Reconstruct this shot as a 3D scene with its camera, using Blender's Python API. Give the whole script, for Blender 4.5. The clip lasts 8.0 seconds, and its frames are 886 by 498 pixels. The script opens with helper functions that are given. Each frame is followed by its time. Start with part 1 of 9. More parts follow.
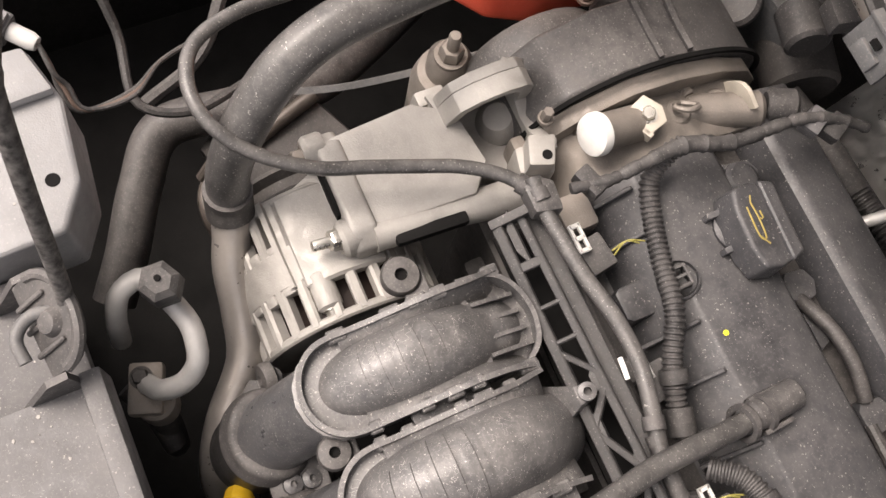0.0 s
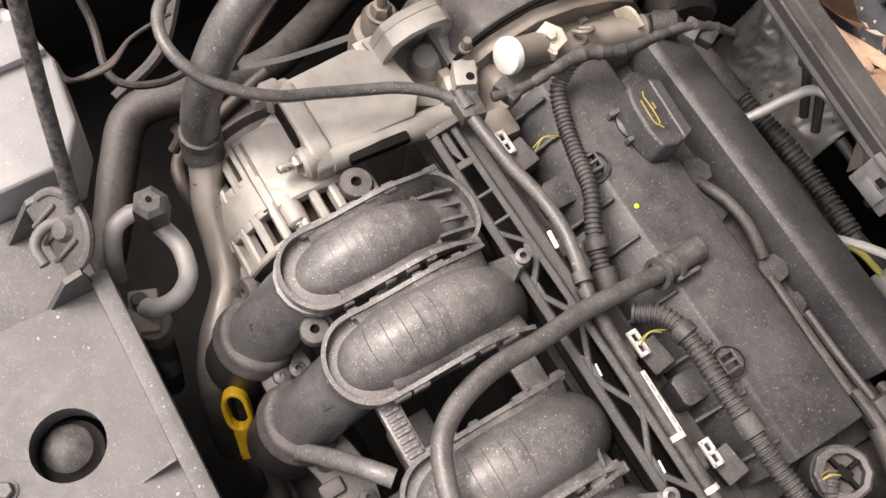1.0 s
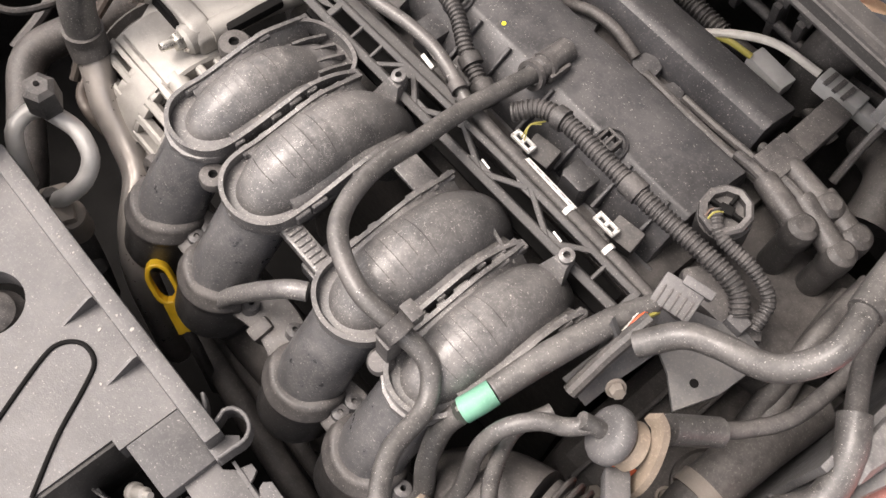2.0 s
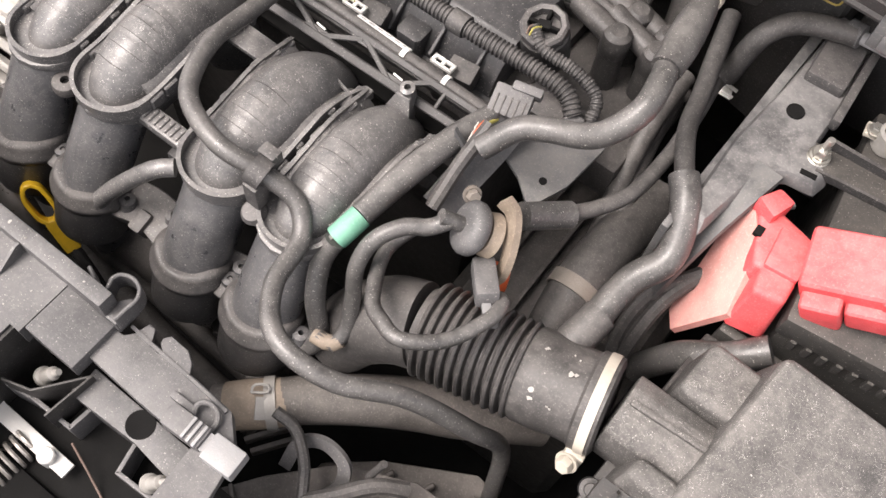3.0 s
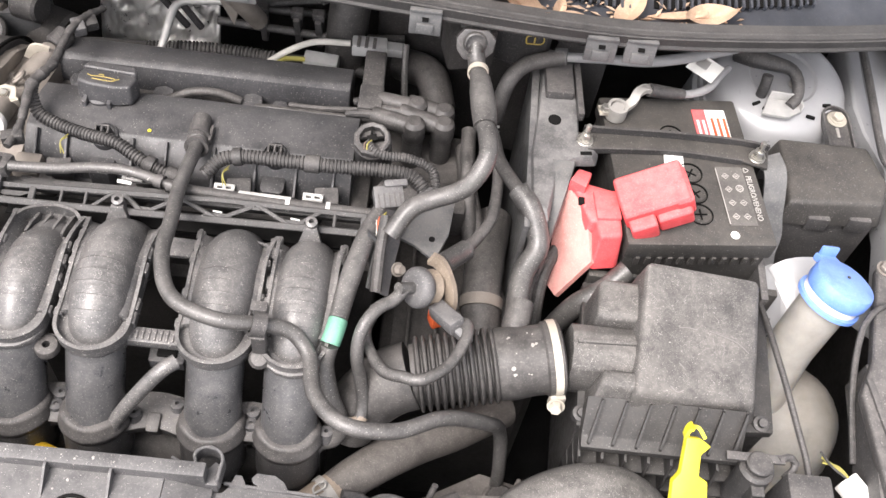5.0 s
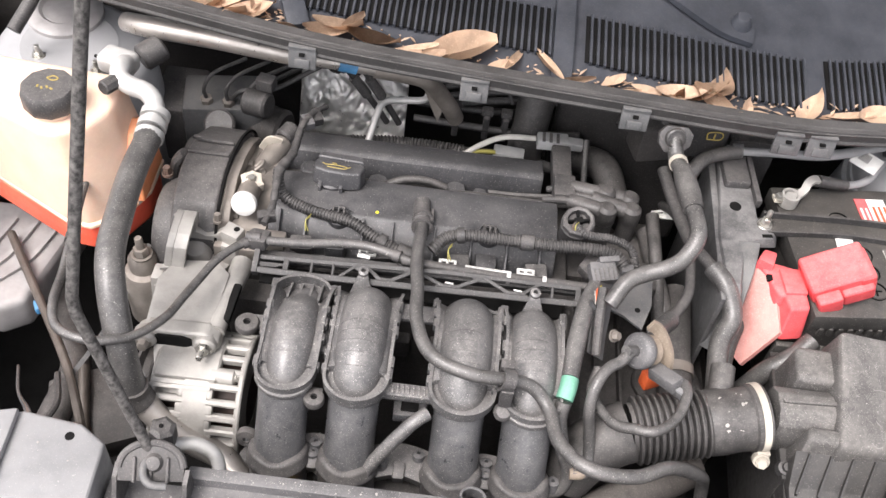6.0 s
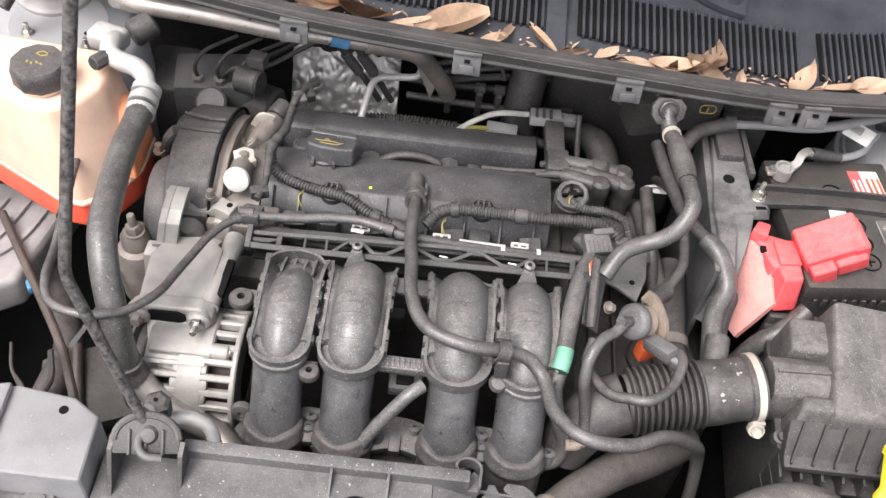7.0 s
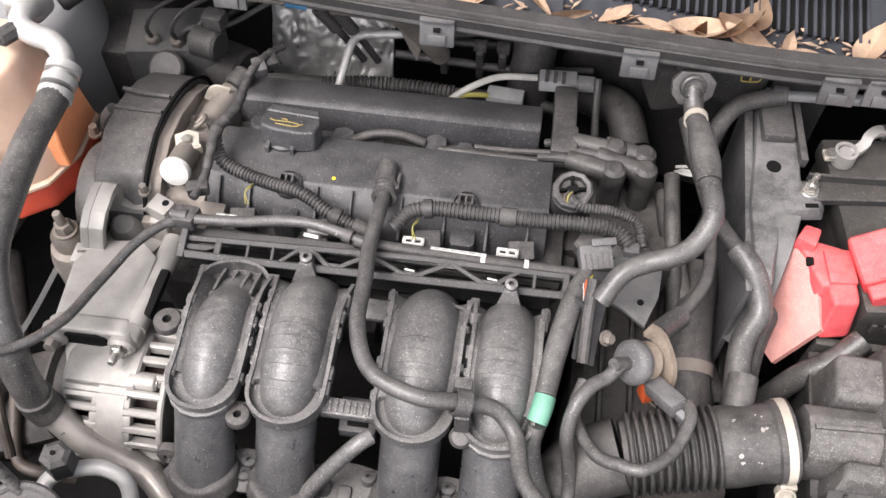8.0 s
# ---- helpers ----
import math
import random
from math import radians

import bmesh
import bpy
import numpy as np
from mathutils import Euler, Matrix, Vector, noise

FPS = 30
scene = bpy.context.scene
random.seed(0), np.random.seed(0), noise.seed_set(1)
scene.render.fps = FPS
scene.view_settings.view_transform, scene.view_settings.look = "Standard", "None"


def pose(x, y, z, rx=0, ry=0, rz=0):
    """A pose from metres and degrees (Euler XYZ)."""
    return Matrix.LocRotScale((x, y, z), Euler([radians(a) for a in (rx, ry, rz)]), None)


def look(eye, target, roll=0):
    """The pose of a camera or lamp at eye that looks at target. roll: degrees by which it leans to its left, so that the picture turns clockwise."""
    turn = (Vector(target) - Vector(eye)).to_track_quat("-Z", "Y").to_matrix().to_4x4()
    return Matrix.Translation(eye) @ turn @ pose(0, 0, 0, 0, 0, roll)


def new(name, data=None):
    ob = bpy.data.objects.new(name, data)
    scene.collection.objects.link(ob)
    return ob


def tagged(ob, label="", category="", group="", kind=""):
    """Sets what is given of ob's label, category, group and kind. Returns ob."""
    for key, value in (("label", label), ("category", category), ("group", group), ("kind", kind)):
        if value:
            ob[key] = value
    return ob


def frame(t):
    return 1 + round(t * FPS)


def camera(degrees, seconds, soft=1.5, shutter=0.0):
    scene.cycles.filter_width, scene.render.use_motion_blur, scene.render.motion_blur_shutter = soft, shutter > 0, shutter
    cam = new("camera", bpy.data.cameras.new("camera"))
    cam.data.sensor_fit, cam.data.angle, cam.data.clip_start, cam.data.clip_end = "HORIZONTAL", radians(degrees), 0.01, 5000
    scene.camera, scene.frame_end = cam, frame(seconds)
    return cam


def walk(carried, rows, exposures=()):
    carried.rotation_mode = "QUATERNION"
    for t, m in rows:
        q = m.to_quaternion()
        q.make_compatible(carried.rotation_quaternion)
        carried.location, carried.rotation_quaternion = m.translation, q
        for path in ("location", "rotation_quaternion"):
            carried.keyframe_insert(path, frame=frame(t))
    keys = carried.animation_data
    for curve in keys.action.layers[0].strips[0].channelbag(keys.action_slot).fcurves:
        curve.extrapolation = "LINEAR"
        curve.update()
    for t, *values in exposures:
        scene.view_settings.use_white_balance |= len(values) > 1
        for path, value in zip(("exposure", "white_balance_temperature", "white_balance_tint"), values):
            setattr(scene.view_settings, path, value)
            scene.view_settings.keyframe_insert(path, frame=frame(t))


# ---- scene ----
cam = camera(50.0, 8.0)
PATH = [
    (0, (-0.022, -0.219, 1.358), (-0.483, 0.239, -0.534), 21.9),
    (0.5, (0.044, -0.253, 1.401), (-0.486, 0.295, -0.448), 20.5),
    (1, (0.102, -0.282, 1.414), (-0.441, 0.306, -0.42), 18.0),
    (1.2, (0.129, -0.295, 1.411), (-0.428, 0.312, -0.412), 16.4),
    (2.3, (0.283, -0.329, 1.387), (-0.282, 0.329, -0.415), 7.4),
    (2.5, (0.288, -0.35, 1.386), (-0.179, 0.373, -0.42), 14.0),
    (3, (0.367, -0.371, 1.393), (-0.06, 0.379, -0.411), 8.5),
    (3.5, (0.417, -0.398, 1.401), (0.097, 0.419, -0.396), 7.8),
    (4, (0.44, -0.426, 1.428), (0.253, 0.493, -0.338), 8.4),
    (4.5, (0.379, -0.489, 1.477), (0.367, 0.562, -0.225), 9.3),
    (5, (0.225, -0.568, 1.55), (0.31, 0.576, -0.088), 9.8),
    (5.2, (0.164, -0.596, 1.57), (0.26, 0.581, -0.044), 9.8),
    (6.3, (0.017, -0.684, 1.606), (0.007, 0.635, 0.103), 7.3),
    (6.5, (0.014, -0.686, 1.606), (0.004, 0.633, 0.103), 7.5),
    (7, (0.033, -0.686, 1.59), (0.062, 0.607, 0.064), 7.6),
    (7.5, (0.086, -0.612, 1.561), (0.067, 0.598, -0.031), 5.1),
    (8, (0.138, -0.484, 1.522), (-0.011, 0.619, -0.139), 0.6),
]
walk(cam, [(t, look(eye, target, roll)) for t, eye, target, roll in PATH],
     [(0.0, 1.03, 7100, 17), (1.2, 1.15, 7100, 17), (2.5, 1.28, 6850, 16), (4.5, 1.4, 6650, 14), (5.0, 1.47, 6550, 14), (6.5, 1.18, 6450, 14), (8.0, 1.13, 6450, 15)])

# ---- world and light: an overcast sky ----
world = bpy.data.worlds.new("overcast_sky")
scene.world = world
world.use_nodes = True
wn, wl = world.node_tree.nodes, world.node_tree.links
sky = wn.new("ShaderNodeTexSky")
sky.sky_type, sky.sun_disc = "NISHITA", False
sky.sun_elevation, sky.sun_rotation = radians(55), radians(215)
sky.dust_density, sky.ozone_density = 4.0, 0.4
grey = wn.new("ShaderNodeHueSaturation")
grey.inputs["Saturation"].default_value = 0.22
wl.new(sky.outputs[0], grey.inputs["Color"])
wl.new(grey.outputs[0], wn["Background"].inputs["Color"])
wn["Background"].inputs["Strength"].default_value = 0.15
sun = new("sun", bpy.data.lights.new("sun", "SUN"))
sun.data.energy, sun.data.angle, sun.data.color = 1.5, radians(35), (1.0, 0.96, 0.9)
sun.matrix_world = look((-1.2, -1.0, 3.0), (0, 0, 0))


# ---- materials ----
def mat(name, col, rough=0.6, metal=0.0, dust=0.5, dustcol=(0.185, 0.17, 0.16), specks=0.5, bump=0.3, scale=1.0, wear=0.25, thru=0.0, coat=0.0, hair=0.0):
    """A surface with large stains, fine grain, settled dust on what faces up and pale specks."""
    m = bpy.data.materials.new(name)
    m.use_nodes = True
    n, l = m.node_tree.nodes, m.node_tree.links
    bsdf = n["Principled BSDF"]
    co = n.new("ShaderNodeTexCoord").outputs["Object"]

    def noise_at(s, detail, rough_):
        q = n.new("ShaderNodeTexNoise")
        q.inputs["Scale"].default_value, q.inputs["Detail"].default_value, q.inputs["Roughness"].default_value = s * scale, detail, rough_
        l.new(co, q.inputs["Vector"])
        return q.outputs["Fac"]

    def ramp(src, a, b, va=0.0, vb=1.0):
        q = n.new("ShaderNodeMapRange")
        for k, v in zip(("From Min", "From Max", "To Min", "To Max"), (a, b, va, vb)):
            q.inputs[k].default_value = v
        l.new(src, q.inputs["Value"])
        return q.outputs[0]

    def math2(op, a, b):
        q = n.new("ShaderNodeMath")
        q.operation, q.use_clamp = op, True
        for k, v in enumerate((a, b)):
            if isinstance(v, float):
                q.inputs[k].default_value = v
            else:
                l.new(v, q.inputs[k])
        return q.outputs[0]

    def mix(f, a, b):
        q = n.new("ShaderNodeMix")
        q.data_type = "RGBA"
        l.new(f, q.inputs["Factor"])
        for k, v in (("A", a), ("B", b)):
            s = [i for i in q.inputs if i.name == k and i.type == "RGBA"][0]
            if isinstance(v, tuple):
                s.default_value = (*v, 1)
            else:
                l.new(v, s)
        return [o for o in q.outputs if o.type == "RGBA"][0]

    big, mid, fine = noise_at(22, 5, 0.6), noise_at(130, 4, 0.65), noise_at(900, 2, 0.5)
    colour = mix(ramp(big, 0.35, 0.7), tuple(c * (1 - wear) for c in col), tuple(min(1, c * (1 + wear)) for c in col))
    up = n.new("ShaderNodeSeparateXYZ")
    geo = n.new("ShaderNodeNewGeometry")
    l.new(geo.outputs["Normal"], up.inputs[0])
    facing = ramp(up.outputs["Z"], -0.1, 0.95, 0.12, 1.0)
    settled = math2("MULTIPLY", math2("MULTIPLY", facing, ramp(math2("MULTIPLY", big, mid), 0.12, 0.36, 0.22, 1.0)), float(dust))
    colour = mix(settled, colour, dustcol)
    # fine dust grain
    grain = noise_at(520, 3, 0.7)
    colour = mix(ramp(grain, 0.55, 0.72, 0.0, 0.5 * float(dust)), colour, tuple(min(1, c * 1.5) for c in dustcol))
    if specks:
        # pale grit of two sizes
        spots = noise_at(760, 1, 0.4)
        colour = mix(math2("MULTIPLY", ramp(spots, 0.70, 0.74), float(specks) * 0.75), colour, (0.52, 0.49, 0.45))
        spots2 = noise_at(300, 1.5, 0.5)
        colour = mix(math2("MULTIPLY", ramp(spots2, 0.76, 0.79), float(specks) * 0.8), colour, (0.55, 0.52, 0.48))
    if hair:
        # fine curling scratches and fibres
        q = noise_at(150, 1.0, 0.5)
        lines = math2("MULTIPLY", ramp(q, 0.455, 0.462), ramp(q, 0.462, 0.469, 1.0, 0.0))
        where = ramp(noise_at(70, 2, 0.5), 0.45, 0.58)
        colour = mix(math2("MULTIPLY", math2("MULTIPLY", lines, where), float(hair)), colour, (0.46, 0.44, 0.41))
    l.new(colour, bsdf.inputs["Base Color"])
    bsdf.inputs["Metallic"].default_value = metal
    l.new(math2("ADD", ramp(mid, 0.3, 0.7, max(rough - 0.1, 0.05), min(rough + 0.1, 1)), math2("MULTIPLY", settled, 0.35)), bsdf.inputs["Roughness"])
    if metal:
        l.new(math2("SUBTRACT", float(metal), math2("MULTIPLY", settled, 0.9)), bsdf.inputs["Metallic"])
    if coat:
        bsdf.inputs["Coat Weight"].default_value, bsdf.inputs["Coat Roughness"].default_value = coat, 0.22
    if thru:
        bsdf.inputs["Subsurface Weight"].default_value = thru
        bsdf.inputs["Subsurface Radius"].default_value = (0.03, 0.02, 0.012)
        bsdf.inputs["Subsurface Scale"].default_value = 0.4
    b = n.new("ShaderNodeBump")
    b.inputs["Strength"].default_value, b.inputs["Distance"].default_value = bump, 0.0008
    l.new(math2("ADD", math2("MULTIPLY", mid, 0.5), math2("MULTIPLY", fine, 0.5)), b.inputs["Height"])
    l.new(b.outputs[0], bsdf.inputs["Normal"])
    return m


PLASTIC = mat("dusty_black_plastic", (0.04, 0.039, 0.04), 0.42, dust=0.6, specks=0.55)
RUNNER = mat("satin_black_moulding", (0.060, 0.060, 0.062), 0.36, dust=0.66, dustcol=(0.25, 0.235, 0.223), specks=1.0, wear=0.16, coat=0.4, hair=0.95)
RUNNER_LOW = mat("blue_black_moulding", (0.050, 0.052, 0.058), 0.32, dust=0.55, dustcol=(0.20, 0.188, 0.178), specks=0.45, wear=0.35, coat=0.45, hair=0.3)
RACK = mat("black_rack_plastic", (0.028, 0.028, 0.029), 0.5, dust=0.4, dustcol=(0.15, 0.14, 0.132), specks=0.4)
COVER = mat("dusty_cam_cover", (0.036, 0.037, 0.041), 0.38, dust=0.5, dustcol=(0.155, 0.146, 0.142), specks=0.5, scale=0.8, hair=0.06, wear=0.30)
PANEL_PALE = mat("pale_grey_panel", (0.25, 0.25, 0.255), 0.36, dust=0.5, dustcol=(0.24, 0.23, 0.222), specks=0.45, wear=0.2, hair=0.2)
PANEL = mat("grey_moulded_panel", (0.075, 0.074, 0.077), 0.42, dust=0.7, dustcol=(0.175, 0.167, 0.162), specks=0.6, wear=0.3, hair=0.25)
SHROUD = mat("dusty_brown_shroud", (0.085, 0.077, 0.072), 0.5, dust=0.6, dustcol=(0.22, 0.20, 0.185), specks=0.25)
RUBBER = mat("dusty_rubber", (0.026, 0.025, 0.025), 0.44, dust=0.55, specks=0.25)
HOSE = mat("grey_rubber_hose", (0.038, 0.037, 0.037), 0.38, dust=0.62, dustcol=(0.19, 0.178, 0.168), specks=0.7, wear=0.4, coat=0.3)
TANHOSE = mat("brown_dusted_hose", (0.060, 0.054, 0.050), 0.5, dust=0.7, dustcol=(0.185, 0.168, 0.153), specks=0.3, hair=0.3)
MOTTLED = mat("mottled_flaking_black_rod", (0.085, 0.080, 0.076), 0.6, dust=0.2, specks=0.0, wear=0.88, scale=9.0)
DUSTLINE = mat("dust_on_moulding_seam", (0.23, 0.218, 0.208), 0.6, dust=0.4, dustcol=(0.30, 0.28, 0.26), specks=0.3)
# Darker copy of the black plastic, with shade put into its colour.
APRON = mat("painted_shade_plastic", (0.022, 0.021, 0.021), 0.5, dust=0.35, dustcol=(0.14, 0.13, 0.12), specks=0.35)
CORD = mat("taped_loom", (0.022, 0.022, 0.023), 0.5, dust=0.5, specks=0.3)
DARK = mat("oily_dark_casting", (0.022, 0.02, 0.019), 0.6, dust=0.4, specks=0.15)
# Near-black: stands for shade in holes, slots and the bay; also black parts.
VOID = mat("near_black_shade_and_parts", (0.006, 0.006, 0.006), 0.8, dust=0.03, specks=0.0)
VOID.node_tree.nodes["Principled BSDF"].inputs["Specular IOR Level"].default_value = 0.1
ALLOY = mat("dusty_cast_aluminium", (0.37, 0.355, 0.33), 0.46, metal=0.45, dust=0.45, dustcol=(0.36, 0.34, 0.315), specks=0.15, bump=0.5)
ALLOY_DULL = mat("dirty_cast_aluminium", (0.27, 0.245, 0.22), 0.5, metal=0.7, dust=0.65, dustcol=(0.24, 0.205, 0.175), specks=0.2, bump=0.6)
STEEL = mat("worn_steel_pipe", (0.46, 0.43, 0.40), 0.32, metal=0.8, dust=0.45, dustcol=(0.30, 0.26, 0.225), specks=0.0, bump=0.12, wear=0.15)
ZINC = mat("zinc_bolt", (0.62, 0.60, 0.55), 0.3, metal=0.95, dust=0.2, specks=0.1)
TUBE_AL = mat("matt_aluminium_pipe", (0.52, 0.515, 0.50), 0.42, metal=0.4, dust=0.3, dustcol=(0.46, 0.43, 0.40), specks=0.1)
BODY = mat("silver_body_paint", (0.37, 0.37, 0.375), 0.36, metal=0.2, dust=0.08, dustcol=(0.28, 0.27, 0.26), specks=0.0, wear=0.06, bump=0.02)
BRACKET = mat("grey_painted_steel", (0.095, 0.098, 0.102), 0.42, metal=0.3, dust=0.6, dustcol=(0.19, 0.178, 0.165), specks=0.2)
FOIL_M = mat("crumpled_foil", (0.62, 0.61, 0.59), 0.30, metal=0.8, dust=0.5, dustcol=(0.42, 0.40, 0.38), specks=0.0, bump=0.4, scale=0.6)
RED = mat("faded_red_plastic", (0.70, 0.070, 0.080), 0.5, dust=0.28, dustcol=(0.75, 0.40, 0.36), specks=0.15, bump=0.15)
RED_PALE = mat("bleached_red_plastic", (0.66, 0.28, 0.25), 0.6, dust=0.5, dustcol=(0.62, 0.50, 0.44), specks=0.1, bump=0.15)
BLUE = mat("blue_cap_plastic", (0.13, 0.27, 0.72), 0.42, dust=0.2, dustcol=(0.55, 0.6, 0.75), specks=0.1, bump=0.1)
YELLOW = mat("yellow_plastic", (0.85, 0.72, 0.03), 0.45, dust=0.1, specks=0.0, bump=0.1)
AMBER = mat("amber_yellow_plastic", (0.75, 0.46, 0.02), 0.4, dust=0.1, specks=0.0, bump=0.1)
GREEN = mat("green_tape", (0.10, 0.29, 0.20), 0.5, dust=0.25, dustcol=(0.35, 0.5, 0.42), specks=0.1, bump=0.2)
WHITE = mat("white_plastic", (0.74, 0.73, 0.70), 0.5, dust=0.2, dustcol=(0.55, 0.52, 0.47), specks=0.0, bump=0.1)
CREAM = mat("pale_clamp_steel", (0.50, 0.46, 0.39), 0.45, metal=0.2, dust=0.4, dustcol=(0.46, 0.40, 0.33), specks=0.1)
TAN = mat("tan_dusted_plastic", (0.20, 0.16, 0.12), 0.6, dust=0.6, dustcol=(0.38, 0.31, 0.25), specks=0.2)
TANK = mat("milky_tank_plastic", (0.80, 0.56, 0.42), 0.45, dust=0.3, dustcol=(0.78, 0.66, 0.55), specks=0.1, bump=0.1, wear=0.08, thru=0.35)
COOLANT = mat("coolant_seen_through_plastic", (0.85, 0.12, 0.065), 0.4, dust=0.2, dustcol=(0.68, 0.40, 0.30), specks=0.0, bump=0.1, wear=0.1, thru=0.3)
# Orange of light coming through coolant and plastic, put into the base colour.
AMBER_TANK = mat("backlit_orange_tank_plastic", (0.80, 0.30, 0.13), 0.45, dust=0.25, dustcol=(0.74, 0.50, 0.38), specks=0.0, bump=0.1, wear=0.15, thru=0.35)
BOTTLE = mat("translucent_bottle_plastic", (0.25, 0.235, 0.212), 0.45, dust=0.4, dustcol=(0.25, 0.23, 0.205), specks=0.1, bump=0.1, thru=0.3)
BOTTLE_NECK = mat("pale_bottle_neck_plastic", (0.32, 0.305, 0.28), 0.42, dust=0.25, specks=0.05, bump=0.1, thru=0.3)
COWL_M = mat("dark_blue_grey_cowl", (0.040, 0.045, 0.057), 0.45, dust=0.15, specks=0.1, bump=0.2)
SEAL = mat("weathered_rubber_seal", (0.042, 0.041, 0.041), 0.6, dust=0.35, specks=0.2)
LEAF = mat("dry_leaf", (0.56, 0.38, 0.255), 0.7, dust=0.6, dustcol=(0.62, 0.47, 0.35), specks=0.0, bump=0.5, wear=0.35)
COPPER = mat("dark_copper_winding", (0.035, 0.018, 0.013), 0.6, dust=0.1, specks=0.0)
RUST = mat("rusty_steel", (0.16, 0.10, 0.075), 0.7, metal=0.3, dust=0.4, specks=0.2)
BATTERY_M = mat("dusty_battery_case", (0.035, 0.034, 0.033), 0.45, dust=0.5, dustcol=(0.13, 0.115, 0.10), specks=0.4)
AIRBOX_M = mat("dusty_grained_airbox", (0.05, 0.048, 0.047), 0.52, dust=0.85, dustcol=(0.195, 0.182, 0.170), specks=1.0, bump=1.0, hair=1.0, wear=0.45, scale=1.4)
PRINT = mat("pale_print", (0.48, 0.46, 0.43), 0.6, dust=0.3, specks=0.0, bump=0.1)
FIELD = mat("worn_printed_panel", (0.075, 0.07, 0.066), 0.5, dust=0.5, dustcol=(0.20, 0.185, 0.17), specks=0.4)
LITTER = mat("leaf_litter", (0.42, 0.27, 0.17), 0.8, dust=0.5, dustcol=(0.70, 0.56, 0.43), specks=0.0, bump=0.5, wear=0.5, scale=2.0)
LIGHTGREY = mat("pale_grey_connector", (0.36, 0.365, 0.36), 0.5, dust=0.4, dustcol=(0.30, 0.285, 0.27), specks=0.2)
FLAKE = mat("flaked_pale_paint", (0.42, 0.395, 0.365), 0.6, dust=0.2, specks=0.0)
ORANGE = mat("orange_plastic", (0.62, 0.11, 0.03), 0.45, dust=0.15, specks=0.0, bump=0.1)
ASPHALT = mat("asphalt", (0.055, 0.054, 0.052), 0.9, dust=0.3, specks=0.3, scale=0.15)
WIRE_W = mat("white_wire", (0.62, 0.60, 0.55), 0.5, dust=0.3, specks=0.0)
WIRE_Y = mat("yellow_green_wire", (0.36, 0.32, 0.07), 0.5, dust=0.2, specks=0.0)
FADED_Y = mat("worn_yellow_print", (0.40, 0.30, 0.06), 0.6, dust=0.35, specks=0.3)
BRONZE = mat("tarnished_bronze_pipe", (0.10, 0.085, 0.072), 0.4, metal=0.5, dust=0.4, dustcol=(0.12, 0.10, 0.09), specks=0.1)
SHEET = mat("bare_grey_sheet_steel", (0.115, 0.115, 0.118), 0.38, metal=0.5, dust=0.5, dustcol=(0.30, 0.285, 0.27), specks=0.2, bump=0.2, hair=0.3)
# Dirty copy of the body paint, with some shade put into its colour.
BODY_DULL = mat("shaded_dirty_body_paint", (0.36, 0.345, 0.34), 0.40, metal=0.3, dust=0.45, dustcol=(0.26, 0.24, 0.23), specks=0.2)
CYAN = mat("blue_band", (0.06, 0.22, 0.42), 0.5, dust=0.2, specks=0.0)

# ---- modelling helpers ----
HOME = {}


def thing(name, at, label, category, group=""):
    ob = new(name)
    ob.empty_display_size = 0.02
    ob.location = at
    HOME[ob.name] = Vector(at)
    return tagged(ob, label, category, group)


def part(name, bm, material, parent=None, label="", smooth=35):
    me = bpy.data.meshes.new(name)
    bmesh.ops.recalc_face_normals(bm, faces=bm.faces)
    bm.to_mesh(me)
    bm.free()
    me.materials.append(material)
    me.shade_smooth()
    me.set_sharp_from_angle(angle=radians(smooth))
    ob = new(name, me)
    if parent:
        ob.parent = parent
        ob.matrix_parent_inverse = Matrix.Translation(-HOME.get(parent.name, Vector()))
    if label:
        ob["label"] = label
    return ob


def piece(name, me, parent, m):
    """One of many alike pieces on shared mesh data, at the world pose m."""
    ob = new(name, me)
    ob.parent = parent
    ob.matrix_parent_inverse = Matrix.Translation(-HOME.get(parent.name, Vector()))
    ob.matrix_basis = m
    return ob


def mesh_of(name, bm, material, smooth=35):
    me = bpy.data.meshes.new(name)
    bmesh.ops.recalc_face_normals(bm, faces=bm.faces)
    bm.to_mesh(me)
    bm.free()
    me.materials.append(material)
    me.shade_smooth()
    me.set_sharp_from_angle(angle=radians(smooth))
    return me


def setting(name, bm, material, label, smooth=35):
    return tagged(part(name, bm, material, None, "", smooth), label, "", "", "structure")


def B():
    return bmesh.new()


def axis(p, d, twist=0.0):
    """A frame at p whose z points along d."""
    return Matrix.Translation(p) @ Vector(d).to_track_quat("Z", "Y").to_matrix().to_4x4() @ pose(0, 0, 0, 0, 0, twist)


def bev(bm, w, seg=2, angle=25, faces=None):
    edges = {e for f in (faces or bm.faces) for e in f.edges}
    edges = [e for e in edges if len(e.link_faces) == 2 and e.calc_face_angle(0) > radians(angle)]
    if edges:
        bmesh.ops.bevel(bm, geom=edges, offset=w, segments=seg, affect="EDGES", profile=0.6, clamp_overlap=True)
    return bm


def merge(bm, other):
    me = bpy.data.meshes.new("tmp")
    other.to_mesh(me)
    other.free()
    bm.from_mesh(me)
    bpy.data.meshes.remove(me)
    return bm


def box(bm, c, s, m=None, w=0.0, seg=2):
    b = B()
    bmesh.ops.create_cube(b, size=1.0)
    bmesh.ops.scale(b, vec=s, verts=b.verts)
    if w:
        bev(b, w, seg)
    bmesh.ops.transform(b, matrix=Matrix.Translation(c) @ (m or Matrix()), verts=b.verts)
    return merge(bm, b)


